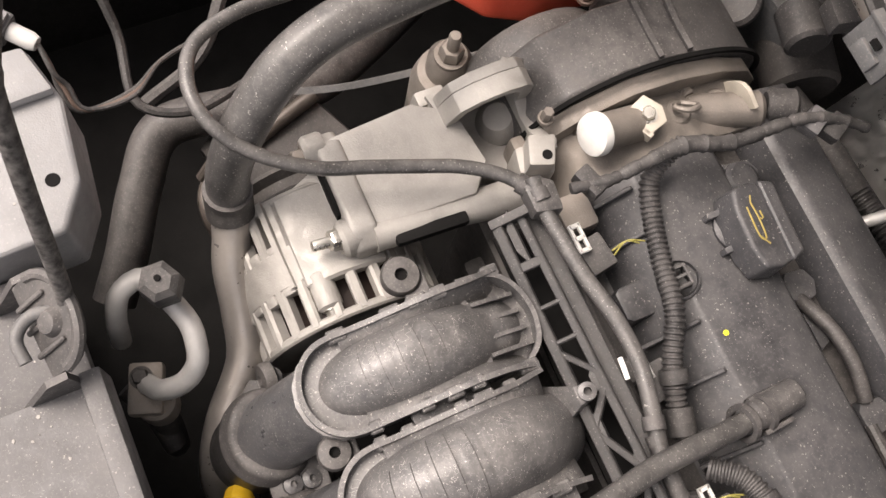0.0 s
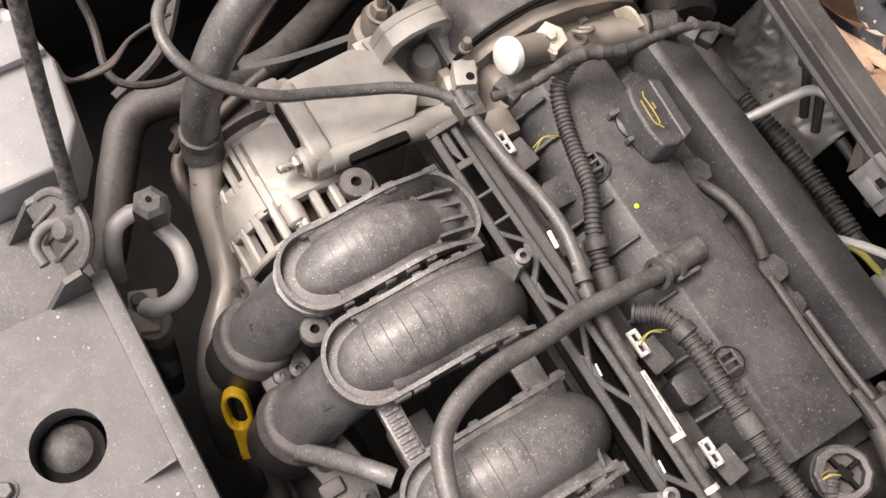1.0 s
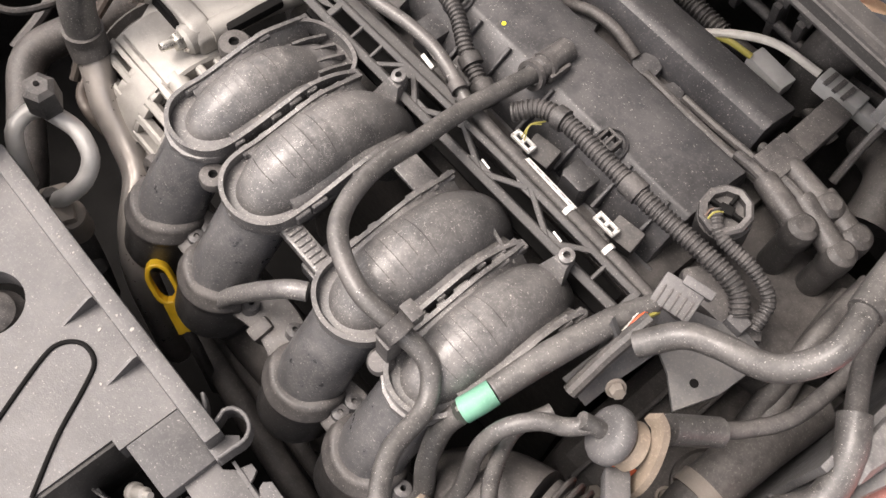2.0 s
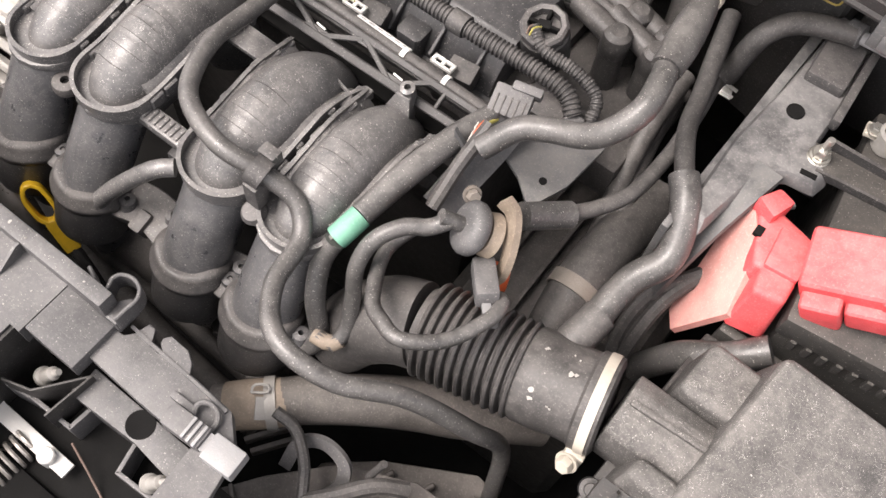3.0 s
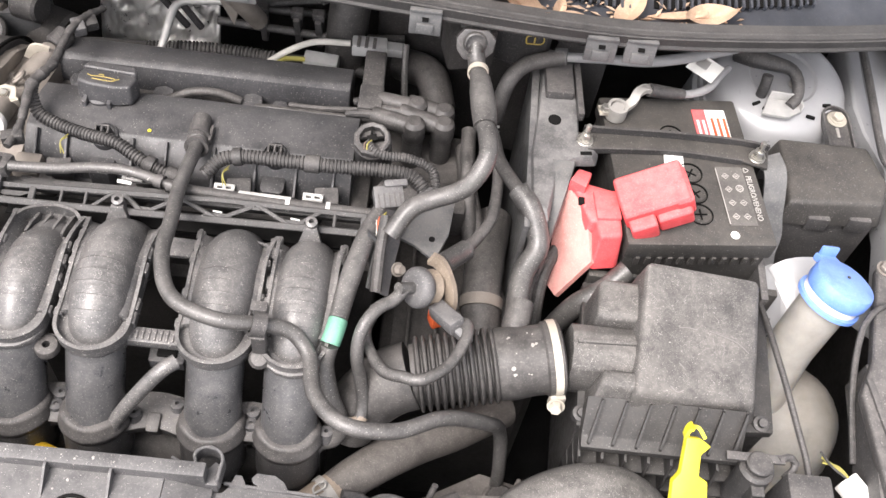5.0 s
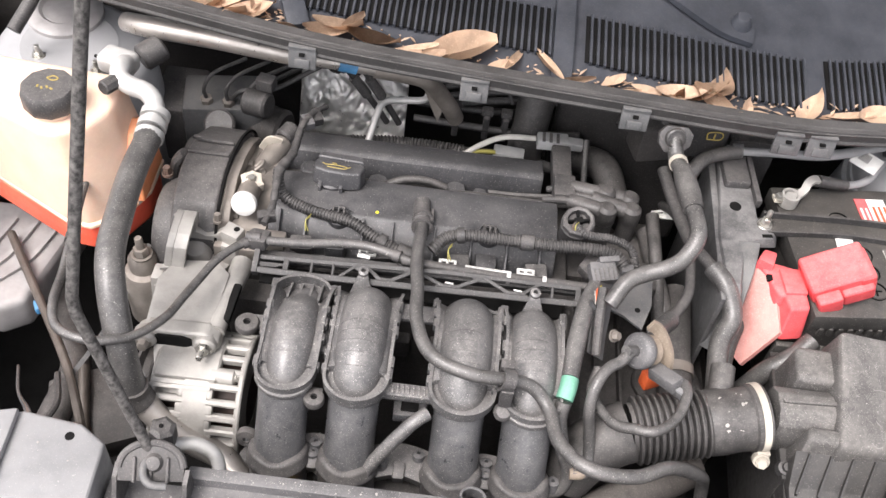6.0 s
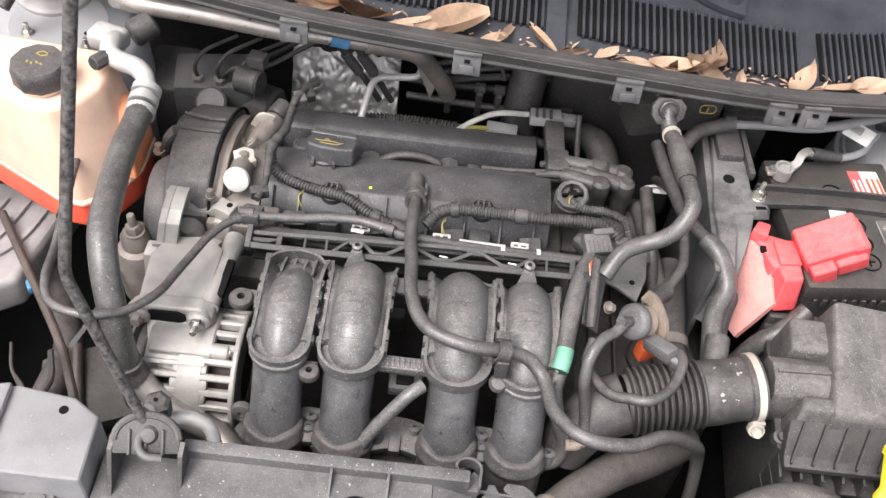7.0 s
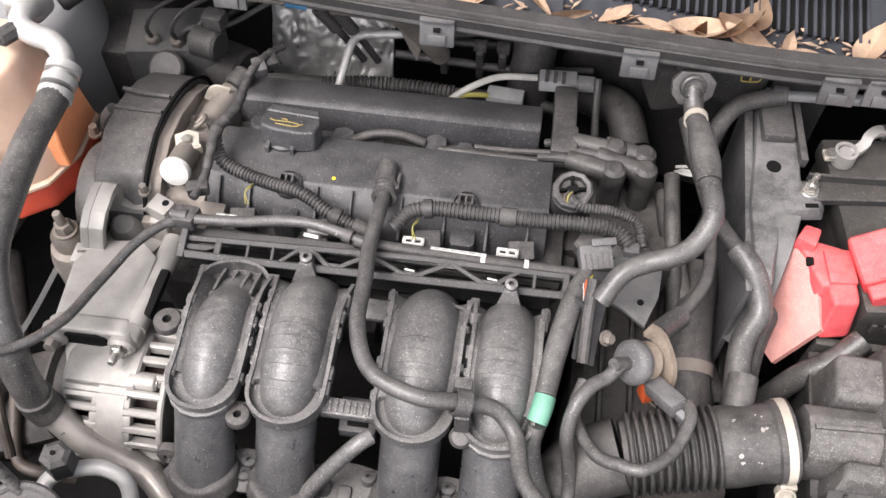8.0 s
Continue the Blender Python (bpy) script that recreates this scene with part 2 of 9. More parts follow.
def prism(bm, outline, z0, z1, m=None, w=0.0, seg=2, top=None):
    """An outline in x, y drawn up from z0 to z1; top: another outline for the upper end."""
    b = B()
    lo = [b.verts.new((x, y, z0)) for x, y in outline]
    hi = [b.verts.new((x, y, z1)) for x, y in (top or outline)]
    b.faces.new(lo[::-1])
    b.faces.new(hi)
    for i in range(len(lo)):
        j = (i + 1) % len(lo)
        b.faces.new((lo[i], lo[j], hi[j], hi[i]))
    bmesh.ops.recalc_face_normals(b, faces=b.faces)
    if w:
        bev(b, w, seg)
    if m:
        bmesh.ops.transform(b, matrix=m, verts=b.verts)
    return merge(bm, b)


ALONG_X = Matrix(((0, 0, 1, 0), (1, 0, 0, 0), (0, 1, 0, 0), (0, 0, 0, 1)))   # local x, y, z to world y, z, x
ALONG_Y = Matrix(((1, 0, 0, 0), (0, 0, 1, 0), (0, 1, 0, 0), (0, 0, 0, 1)))   # local x, y, z to world x, z, y


def lathe(bm, prof, m=None, n=24, arc=360.0):
    """A profile of (radius, height) turned round the local z of m."""
    b = B()
    whole = arc >= 359.9
    k = n if whole else n + 1
    rings = []
    for r, h in prof:
        if r < 1e-6:
            rings.append([b.verts.new((0, 0, h))])
        else:
            rings.append([b.verts.new((r * math.cos(radians(arc) * i / n), r * math.sin(radians(arc) * i / n), h)) for i in range(k)])
    for a, c in zip(rings, rings[1:]):
        for i in range(n):
            j = (i + 1) % k
            if len(a) == 1 and len(c) > 1:
                b.faces.new((a[0], c[i], c[j]))
            elif len(c) == 1 and len(a) > 1:
                b.faces.new((a[i], a[j], c[0]))
            elif len(a) > 1:
                b.faces.new((a[i], a[j], c[j], c[i]))
    if m:
        bmesh.ops.transform(b, matrix=m, verts=b.verts)
    return merge(bm, b)


def disc(bm, p, d, r, h, w=0.001, n=24):
    """A bevelled cylinder from p along d."""
    return lathe(bm, [(0, 0), (r - w, 0), (r, w), (r, h - w), (r - w, h), (0, h)], axis(p, d), n)


def curve(pts, step):
    """Points at even steps along a smooth line through pts, as vectors with the share of the way."""
    p = [Vector(q) for q in pts]
    p = [2 * p[0] - p[1]] + p + [2 * p[-1] - p[-2]]
    fine = []
    for i in range(1, len(p) - 2):
        a, b, c, d = p[i - 1:i + 3]
        for k in range(16):
            t = k / 16
            fine.append((0.5 * (2 * b + (c - a) * t + (2 * a - 5 * b + 4 * c - d) * t * t + (3 * b - a - 3 * c + d) * t ** 3), i - 1 + t))
    fine.append((p[-2], len(pts) - 1))
    out, left = [fine[0]], step
    for (a, u), (b, v) in zip(fine, fine[1:]):
        d = (b - a).length
        while d >= left > 0 and d > 1e-9:
            f = left / d
            a, u, d = a.lerp(b, f), u + (v - u) * f, d - left
            out.append((a, u))
            left = step
        left -= d
    if (out[-1][0] - fine[-1][0]).length > 0.3 * step:
        out.append(fine[-1])
    else:
        out[-1] = fine[-1]
    return out


def tube(bm, pts, r, n=12, step=0.006, cap=True, wave=None, flat=1.0, shut=False):
    """A pipe along a smooth line. r: radius, or one for each point. wave: radius added along the length. flat: squash of the section."""
    line = curve(list(pts) + ([pts[0]] if shut else []), step)
    rad = r if isinstance(r, (list, tuple)) else [r] * (len(pts) + 1)
    b = B()
    t0 = (line[1][0] - line[0][0]).normalized()
    side = t0.orthogonal().normalized() if abs(t0.z) > 0.9 else t0.cross(Vector((0, 0, 1))).normalized()
    rings, far = [], 0.0
    for i, (p, u) in enumerate(line):
        t = (line[min(i + 1, len(line) - 1)][0] - line[max(i - 1, 0)][0]).normalized()
        side = (side - t * side.dot(t)).normalized()
        up = t.cross(side)
        k = min(int(u), len(rad) - 2)
        rr = rad[k] + (rad[k + 1] - rad[k]) * (u - k)
        if i:
            far += (p - line[i - 1][0]).length
        if wave:
            rr += wave(far)
        rings.append([b.verts.new(p + side * (rr * math.cos(2 * math.pi * j / n)) + up * (rr * flat * math.sin(2 * math.pi * j / n))) for j in range(n)])
    for a, c in zip(rings, rings[1:]):
        for j in range(n):
            b.faces.new((a[j], a[(j + 1) % n], c[(j + 1) % n], c[j]))
    if cap and not shut:
        b.faces.new(rings[0][::-1])
        b.faces.new(rings[-1])
    return merge(bm, b)


def ridged(pitch, depth):
    return lambda s: depth * (1 if (s / pitch) % 1 < 0.55 else -1)


def hexa(bm, p, d, r, h):
    """A bolt: washer, hexagon head and a short stud."""
    m = axis(p, d)
    lathe(bm, [(0, 0), (r * 1.35, 0), (r * 1.35, h * 0.25), (r, h * 0.25)], m, 18)
    lathe(bm, [(r, h * 0.2), (r, h * 0.85), (r * 0.85, h), (0.0, h)], m, 6)
    return bm


def stud(bm, p, d, r, h):
    m = axis(p, d)
    hexa(bm, p, d, r, h * 0.45)
    lathe(bm, [(r * 0.5, h * 0.4), (r * 0.5, h * 0.95), (r * 0.4, h), (0, h)], m, 12)
    return bm


def bolt(parent, p, d=(0, 0, 1), r=0.005, h=0.006, material=None, name="bolt", studded=False):
    return part(name, (stud if studded else hexa)(B(), Vector(p), d, r, h), material or ZINC, parent)


def ribbon(bm, pts, width, thick, normal=(0, 0, 1), step=0.006):
    """A flat strip along a smooth line, its width lying across the line and the normal."""
    line = [p for p, _ in curve(pts, step)]
    b = B()
    rings = []
    for i, p in enumerate(line):
        t = (line[min(i + 1, len(line) - 1)] - line[max(i - 1, 0)]).normalized()
        s = t.cross(Vector(normal)).normalized()
        u = s.cross(t)
        rings.append([b.verts.new(p + s * (width / 2 * a) + u * (thick / 2 * c)) for a, c in ((-1, -1), (1, -1), (1, 1), (-1, 1))])
    for a, c in zip(rings, rings[1:]):
        for j in range(4):
            b.faces.new((a[j], a[(j + 1) % 4], c[(j + 1) % 4], c[j]))
    b.faces.new(rings[0][::-1])
    b.faces.new(rings[-1])
    return merge(bm, b)


def lettering(words, length, height, m):
    """Flat letters that start at m and run along its x for the given length."""
    c = bpy.data.curves.new("letters", "FONT")
    c.body, c.size, c.extrude = words, 1.0, 0.02
    ob = bpy.data.objects.new("letters", c)
    scene.collection.objects.link(ob)
    me = bpy.data.meshes.new_from_object(ob.evaluated_get(bpy.context.evaluated_depsgraph_get()))
    bm = B()
    bm.from_mesh(me)
    bpy.data.objects.remove(ob)
    bpy.data.curves.remove(c)
    bpy.data.meshes.remove(me)
    x0, x1 = min(v.co.x for v in bm.verts), max(v.co.x for v in bm.verts)
    y1 = max(v.co.y for v in bm.verts)
    bmesh.ops.transform(bm, matrix=m @ Matrix.Diagonal((length / (x1 - x0), height / y1, 0.01, 1)) @ Matrix.Translation((-x0, 0, 0)), verts=bm.verts)
    return bm


def stadium(cx, y0, y1, w, k=8):
    """Outline of a slot-shaped plate round x = cx from y0 to y1, both ends round."""
    r = w / 2
    return [(cx + r * math.cos(math.pi * i / k), y1 - r + r * math.sin(math.pi * i / k)) for i in range(k + 1)] + \
           [(cx - r * math.cos(math.pi * i / k), y0 + r - r * math.sin(math.pi * i / k)) for i in range(k + 1)]

# ---- setting: ground, closed bay, firewall, cowl ----
bm = B()
box(bm, (0, 0, -0.05), (3000, 3000, 0.1))
setting("ground", bm, ASPHALT, "worn grey asphalt under the parked car")
# Added floor, not a known part: blocks light from below, shade in its colour.
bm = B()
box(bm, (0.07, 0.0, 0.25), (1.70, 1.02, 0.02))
setting("undertray", bm, VOID, "added near-black floor that keeps light out from below")
bm = B()
box(bm, (-0.72, 0.02, 0.52), (0.03, 1.06, 0.55), w=0.004)
setting("wall_left", bm, DARK, "dark inner wing of the engine bay")
bm = B()
box(bm, (0.86, 0.02, 0.52), (0.03, 1.06, 0.55), w=0.004)
setting("wall_right", bm, DARK, "dark inner wing beside the battery")
bm = B()
box(bm, (0.07, 0.50, 0.60), (1.56, 0.03, 0.72), w=0.004)
setting("firewall", bm, DARK, "dark painted bulkhead behind the engine")
# Added plain wall, near-black so the bay's front end stays dark.
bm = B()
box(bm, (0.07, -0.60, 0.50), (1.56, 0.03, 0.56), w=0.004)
setting("wall_front", bm, VOID, "added near-black wall closing the front of the bay")

bonnet = thing("bonnet", (0.07, 0.46, 1.03), "open silver bonnet standing behind the bay", "bonnet")
bm = B()
prism(bm, [(-0.66, 0.0), (0.80, 0.0), (0.72, 0.94), (0.60, 1.0), (-0.46, 1.0), (-0.58, 0.94)], 0.0, 0.012, m=pose(0, 0.47, 1.04, 121, 0, 0), w=0.004)
part("skin", bm, BODY, bonnet)
bm = B()
prism(bm, [(-0.50, 0.10), (0.64, 0.10), (0.58, 0.88), (-0.44, 0.88)], 0.012, 0.028, m=pose(0, 0.47, 1.04, 121, 0, 0), w=0.006)
part("liner", bm, VOID, bonnet, "black felt liner")

# Core is near-black: shade below the panel is put into its colour.
radiator = thing("radiator", (-0.03, -0.43, 0.27), "black radiator core standing behind the front panel", "radiator")
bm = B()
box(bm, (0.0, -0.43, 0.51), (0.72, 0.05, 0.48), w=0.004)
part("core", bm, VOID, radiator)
for sx in (-0.38, 0.38):
    bm = B()
    box(bm, (sx, -0.43, 0.51), (0.04, 0.06, 0.50), w=0.008)
    part("end_tank", bm, DARK, radiator)

# front panel: moulded top with a raised left box, a round access hole and hooks along its rear edge
panel = thing("slam_panel", (-0.02, -0.42, 0.79), "dusty grey plastic panel across the front of the bay", "panel")
bm = B()
HX, HY, HR = -0.070, -0.357, 0.0225
k = 32
hole = [(HX + HR * math.cos(2 * math.pi * i / k), HY + HR * math.sin(2 * math.pi * i / k)) for i in range(k)]
rim = []
for i in range(k):
    c, s = math.cos(2 * math.pi * i / k), math.sin(2 * math.pi * i / k)
    f = 0.032 / max(abs(c), abs(s))
    rim.append((HX + f * c, HY + f * s))
x0, x1, y0, y1 = HX - 0.032, HX + 0.032, HY - 0.032, HY + 0.032
Z0, Z1 = 0.800, 0.820
for z, flip in ((Z0, True), (Z1, False)):
    a = [bm.verts.new((x, y, z)) for x, y in hole]
    b = [bm.verts.new((x, y, z)) for x, y in rim]
    for i in range(k):
        j = (i + 1) % k
        bm.faces.new((a[i], b[i], b[j], a[j]))
    if flip:
        low = a
    else:
        for i in range(k):
            j = (i + 1) % k
            bm.faces.new((a[i], a[j], low[j], low[i]))
for xa, xb, ya, yb in ((-0.155, x0, -0.58, -0.302), (x1, 0.052, -0.58, -0.302), (0.052, 0.060, -0.345, -0.302), (x0, x1, y1, -0.302), (x0, x1, -0.58, y0)):
    box(bm, ((xa + xb) / 2, (ya + yb) / 2, (Z0 + Z1) / 2), (xb - xa, yb - ya, Z1 - Z0))
bmesh.ops.remove_doubles(bm, verts=bm.verts, dist=0.0002)
part("deck", bm, PANEL, panel)
bm = B()
prism(bm, [(0.0605, 0.797), (0.0605, 0.820), (0.0965, 0.806), (0.0965, 0.790)], -0.341, -0.304, m=ALONG_Y, w=0.001)
part("sloping_end", bm, PANEL, panel)
bm = B()
box(bm, (-0.034, -0.2985, 0.8155), (0.252, 0.0125, 0.033), w=0.0025)
part("rear_rim", bm, PANEL, panel)
bm = B()
prism(bm, [(-0.232, -0.58), (-0.157, -0.58), (-0.157, -0.300), (-0.232, -0.300)], 0.792, 0.806, w=0.002)
part("lower_deck", bm, PANEL, panel)
bm = B()
prism(bm, [(-0.352, -0.345), (-0.352, -0.272), (-0.315, -0.262), (-0.262, -0.268), (-0.236, -0.284), (-0.234, -0.345)], 0.78, 0.838, w=0.004, seg=3)
rbox = part("raised_box", bm, PANEL_PALE, panel, "pale grey raised end box with a drilled hole")
bm = B()
prism(bm, [(-0.352, -0.335), (-0.350, -0.273), (-0.318, -0.264), (-0.315, -0.335)], 0.838, 0.846, w=0.003)
part("raised_pad", bm, PANEL_PALE, rbox)
bm = B()
disc(bm, (-0.268, -0.282, 0.8365), (0, 0, 1), 0.0042, 0.0022, 0.0003, 16)
part("drilled_hole", bm, VOID, rbox)
bm = B()
prism(bm, [(-0.36, -0.58), (-0.235, -0.58), (-0.235, -0.345), (-0.36, -0.345)], 0.775, 0.800, w=0.003)
part("step", bm, PANEL, panel)
# right hand end: lower strip, recess with painted shade and brackets, hook and notched plate
bm = B()
prism(bm, [(0.096, -0.3285), (0.0925, -0.3045), (0.1025, -0.3045), (0.110, -0.2955), (0.163, -0.297), (0.192, -0.299), (0.206, -0.312), (0.203, -0.3305), (0.150, -0.3305)], 0.786, 0.800, w=0.0014)
part("end_strip", bm, PANEL, panel)
bm = B()
prism(bm, [(0.100, -0.352), (0.097, -0.330), (0.206, -0.3315), (0.210, -0.356), (0.152, -0.350)], 0.770, 0.782, w=0.0012)
part("front_ledge", bm, PANEL, panel)
bm = B()
ribbon(bm, [(0.1035, -0.297, 0.8012), (0.130, -0.2985, 0.8012), (0.162, -0.2995, 0.8012), (0.190, -0.3015, 0.8012)], 0.0022, 0.003, (0, 0, 1), 0.01)
part("strip_edge", bm, PANEL, panel)
bm = B()
prism(bm, [(0.108, -0.2990), (0.111, -0.2890), (0.1165, -0.2890), (0.1195, -0.2940), (0.1225, -0.3000)], 0.7970, 0.8016, w=0.0004, seg=1)
prism(bm, [(0.1265, -0.3005), (0.1305, -0.2995), (0.1300, -0.2965), (0.1262, -0.2945), (0.1245, -0.2905), (0.128, -0.2860), (0.143, -0.2865), (0.151, -0.2915), (0.157, -0.3005)], 0.7970, 0.8016, w=0.0004, seg=1)
part("notched_plate", bm, PANEL, panel)
# Recess floor and walls are coloured darker to carry the shade inside.
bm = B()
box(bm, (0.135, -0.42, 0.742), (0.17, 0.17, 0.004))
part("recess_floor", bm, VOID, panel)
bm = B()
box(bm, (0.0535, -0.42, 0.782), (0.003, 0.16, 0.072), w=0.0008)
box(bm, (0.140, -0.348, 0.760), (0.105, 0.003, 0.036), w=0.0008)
part("recess_wall", bm, APRON, panel, "ribbed recess of the panel, its shade put into the colour")
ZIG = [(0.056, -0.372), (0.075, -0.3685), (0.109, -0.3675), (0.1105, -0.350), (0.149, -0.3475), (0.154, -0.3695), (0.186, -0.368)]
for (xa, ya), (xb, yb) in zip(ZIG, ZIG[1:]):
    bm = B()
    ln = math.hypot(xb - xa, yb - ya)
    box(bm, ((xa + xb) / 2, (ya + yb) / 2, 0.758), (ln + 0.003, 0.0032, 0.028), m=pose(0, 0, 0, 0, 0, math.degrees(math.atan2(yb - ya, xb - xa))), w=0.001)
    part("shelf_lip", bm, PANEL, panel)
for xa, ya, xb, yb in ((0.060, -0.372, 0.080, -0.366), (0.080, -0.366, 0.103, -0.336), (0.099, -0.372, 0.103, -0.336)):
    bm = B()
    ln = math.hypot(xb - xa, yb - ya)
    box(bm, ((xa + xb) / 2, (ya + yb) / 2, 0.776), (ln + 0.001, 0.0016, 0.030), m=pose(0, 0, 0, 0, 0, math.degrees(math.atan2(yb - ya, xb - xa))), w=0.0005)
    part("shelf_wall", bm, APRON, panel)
for bx, by in ((0.078, -0.352), (0.181, -0.360)):
    bm = B()
    lathe(bm, [(0.0, 0.014), (0.0022, 0.014), (0.0024, 0.008), (0.0046, 0.007), (0.0048, -0.004), (0.0065, -0.005), (0.0065, -0.008), (0.0, -0.008)], axis((bx, by, 0.784), (0.5, 0.3, 0.6)), 20)
    part("stud_sleeve", bm, ALLOY, panel, "bright steel sleeve")
bm = B()
disc(bm, (0.147, -0.3390, 0.7815), (0, 0, 1), 0.0098, 0.0012, 0.0001, 24)
part("strip_hole", bm, VOID, panel)
bm = B()
prism(bm, [(0.188, -0.330), (0.214, -0.322), (0.240, -0.47), (0.196, -0.47)], 0.794, 0.803, w=0.0018)
part("cross_strap", bm, PANEL, panel, "scuffed grey steel strap")
bolt(panel, (0.206, -0.395, 0.803), (0, 0, 1), 0.006, 0.005)
bm = B()
ribbon(bm, [(0.062, -0.2875, 0.815), (0.069, -0.2905, 0.815), (0.076, -0.2950, 0.815), (0.082, -0.2945, 0.815), (0.0815, -0.2890, 0.815), (0.0795, -0.2840, 0.815), (0.0825, -0.2785, 0.815), (0.090, -0.2760, 0.815), (0.098, -0.2785, 0.815), (0.1020, -0.2850, 0.815), (0.1015, -0.2940, 0.815), (0.1010, -0.3035, 0.815)], 0.0026, 0.017, (0, 0, 1), 0.003)
bev(bm, 0.0007, 1, 40)
part("hook", bm, PANEL, panel)
bm = B()
prism(bm, [(0.090, -0.3045), (0.1005, -0.3045), (0.1010, -0.288), (0.096, -0.285), (0.090, -0.292), (0.083, -0.2955), (0.076, -0.2955)], 0.800, 0.815, w=0.0008)
part("hook_floor", bm, PANEL, panel)
bm = B()
lathe(bm, [(0.0, 0.003), (0.007, 0.003), (0.0075, 0.0015), (0.0135, 0.0015), (0.015, -0.001)], axis((-0.275, -0.352, 0.801), (0, 0, 1)), 24)
part("washer", bm, PANEL, panel)
bolt(panel, (-0.062, -0.398, 0.8195), (0, 0, 1), 0.0055, 0.006, PANEL)
for gx in (-0.03, 0.02):
    bm = B()
    prism(bm, [(gx, -0.305), (gx + 0.002, -0.305), (gx + 0.002, -0.33), (gx, -0.33)], 0.8195, 0.832, top=[(gx, -0.305), (gx + 0.002, -0.305), (gx + 0.002, -0.308), (gx, -0.308)])
    part("gusset", bm, PANEL, panel)
bm = B()
tube(bm, [(0.052, -0.398, 0.8205), (0.030, -0.368, 0.8205), (0.014, -0.340, 0.8205), (0.004, -0.327, 0.8205), (-0.010, -0.326, 0.8205), (-0.019, -0.336, 0.8205), (-0.017, -0.352, 0.8205), (0.004, -0.40, 0.8205)], 0.0016, 8, 0.003)
part("slot", bm, VOID, panel, "thin black U-shaped slot")
bm = B()
lathe(bm, [(0.0, 0.012), (0.008, 0.011), (0.0135, 0.006), (0.015, 0.0), (0.018, -0.004), (0.018, -0.012)], Matrix.Translation((HX - 0.003, HY - 0.003, 0.797)) @ Matrix.Diagonal((1.12, 1.12, 1.0, 1.0)), 28)
part("dome", bm, PLASTIC, panel, "grey dome under the round hole")

rng = random.Random(21)
bm = B()
CLUMPS = [(-0.195, -0.42, 0.03, 0.05, 26), (-0.06, -0.45, 0.05, 0.05, 26), (0.16, -0.31, 0.05, 0.012, 24), (-0.03, -0.2985, 0.07, 0.004, 60), (-0.135, -0.330, 0.012, 0.010, 26), (0.0, -0.33, 0.05, 0.02, 40), (-0.29, -0.31, 0.03, 0.02, 20)]
for cx, cy, sx, sy, many in CLUMPS:
    for k in range(many):
        x, y = rng.gauss(cx, sx), rng.gauss(cy, sy)
        if -0.155 < x < 0.088 and -0.304 < y < -0.2935:
            top = 0.8323
        elif -0.230 < x < -0.158 and y < -0.312:
            top = 0.8064
        elif -0.153 < x < 0.05 and y < -0.308:
            top = 0.8204
        elif 0.10 < x < 0.20 and -0.33 < y < -0.30:
            top = 0.7994
        elif -0.310 < x < -0.245 and -0.335 < y < -0.285:
            top = 0.8384
        else:
            continue
        if (x - HX) ** 2 + (y - HY) ** 2 < 0.024 ** 2:
            continue
        r_ = 0.00025 + 0.0012 * rng.random() ** 5
        prism(bm, [(x + r_ * rng.uniform(0.5, 1.3) * math.cos(a), y + r_ * rng.uniform(0.5, 1.3) * math.sin(a)) for a in (0, 0.9, 1.8, 2.7, 3.6, 4.5, 5.4)], top - 0.0006, top)
tagged(part("paint_flakes", bm, FLAKE), "pale flakes of paint and dirt on the front panel", "dirt", "", "stuff")

latch = thing("bonnet_latch", (0.08, -0.40, 0.70), "steel bonnet latch bar with a coil spring", "latch")
bm = B()
box(bm, (0.088, -0.388, 0.754), (0.070, 0.011, 0.003), m=pose(0, 0, 0, 0, 0, -1), w=0.0008)
part("bar", bm, TUBE_AL, latch)
bm = B()
disc(bm, (0.106, -0.390, 0.748), (0, 0, 1), 0.006, 0.014, 0.001, 16)
part("pin", bm, TUBE_AL, latch)
bm = B()
tube(bm, [(0.085 + 0.010 * math.cos(a * 0.8), -0.420 + 0.0007 * a, 0.748 + 0.010 * math.sin(a * 0.8)) for a in range(48)], 0.0016, 6, 0.003)
part("spring", bm, STEEL, latch)
bm = B()
box(bm, (0.10, -0.43, 0.735), (0.10, 0.05, 0.016), w=0.003)
part("base", bm, CORD, latch)
bm = B()
tube(bm, [(0.115, -0.374, 0.765), (0.130, -0.380, 0.755), (0.150, -0.388, 0.745)], 0.0008, 6, 0.004)
part("wire", bm, RUST, latch)

bracket = thing("prop_bracket", (-0.19, -0.300, 0.806), "black plastic tab that holds the foot of the prop", "bracket")
bm = B()
out = [(0.028 * math.cos(math.pi * i / 16), 0.022 * math.sin(math.pi * i / 16)) for i in range(17)] + [(-0.028, -0.012), (0.028, -0.012)]
prism(bm, out, -0.003, 0.003, m=pose(-0.187, -0.306, 0.848, 38, 0, 6), w=0.0015)
part("tab", bm, CORD, bracket)
for k in range(3):
    bm = B()
    box(bm, (-0.014 + 0.014 * k, -0.002, 0.0042), (0.003, 0.022, 0.003), w=0.0008, seg=1)
    bmesh.ops.transform(bm, matrix=pose(-0.187, -0.306, 0.848, 38, 0, 6), verts=bm.verts)
    part("rib", bm, PLASTIC, bracket)
bm = B()
lathe(bm, [(0.0, 0.006), (0.006, 0.005), (0.009, 0.0)], pose(-0.187, -0.306, 0.848, 38, 0, 6) @ pose(0.002, 0.004, 0.002), 18)
part("hub", bm, PLASTIC, bracket)
bm = B()
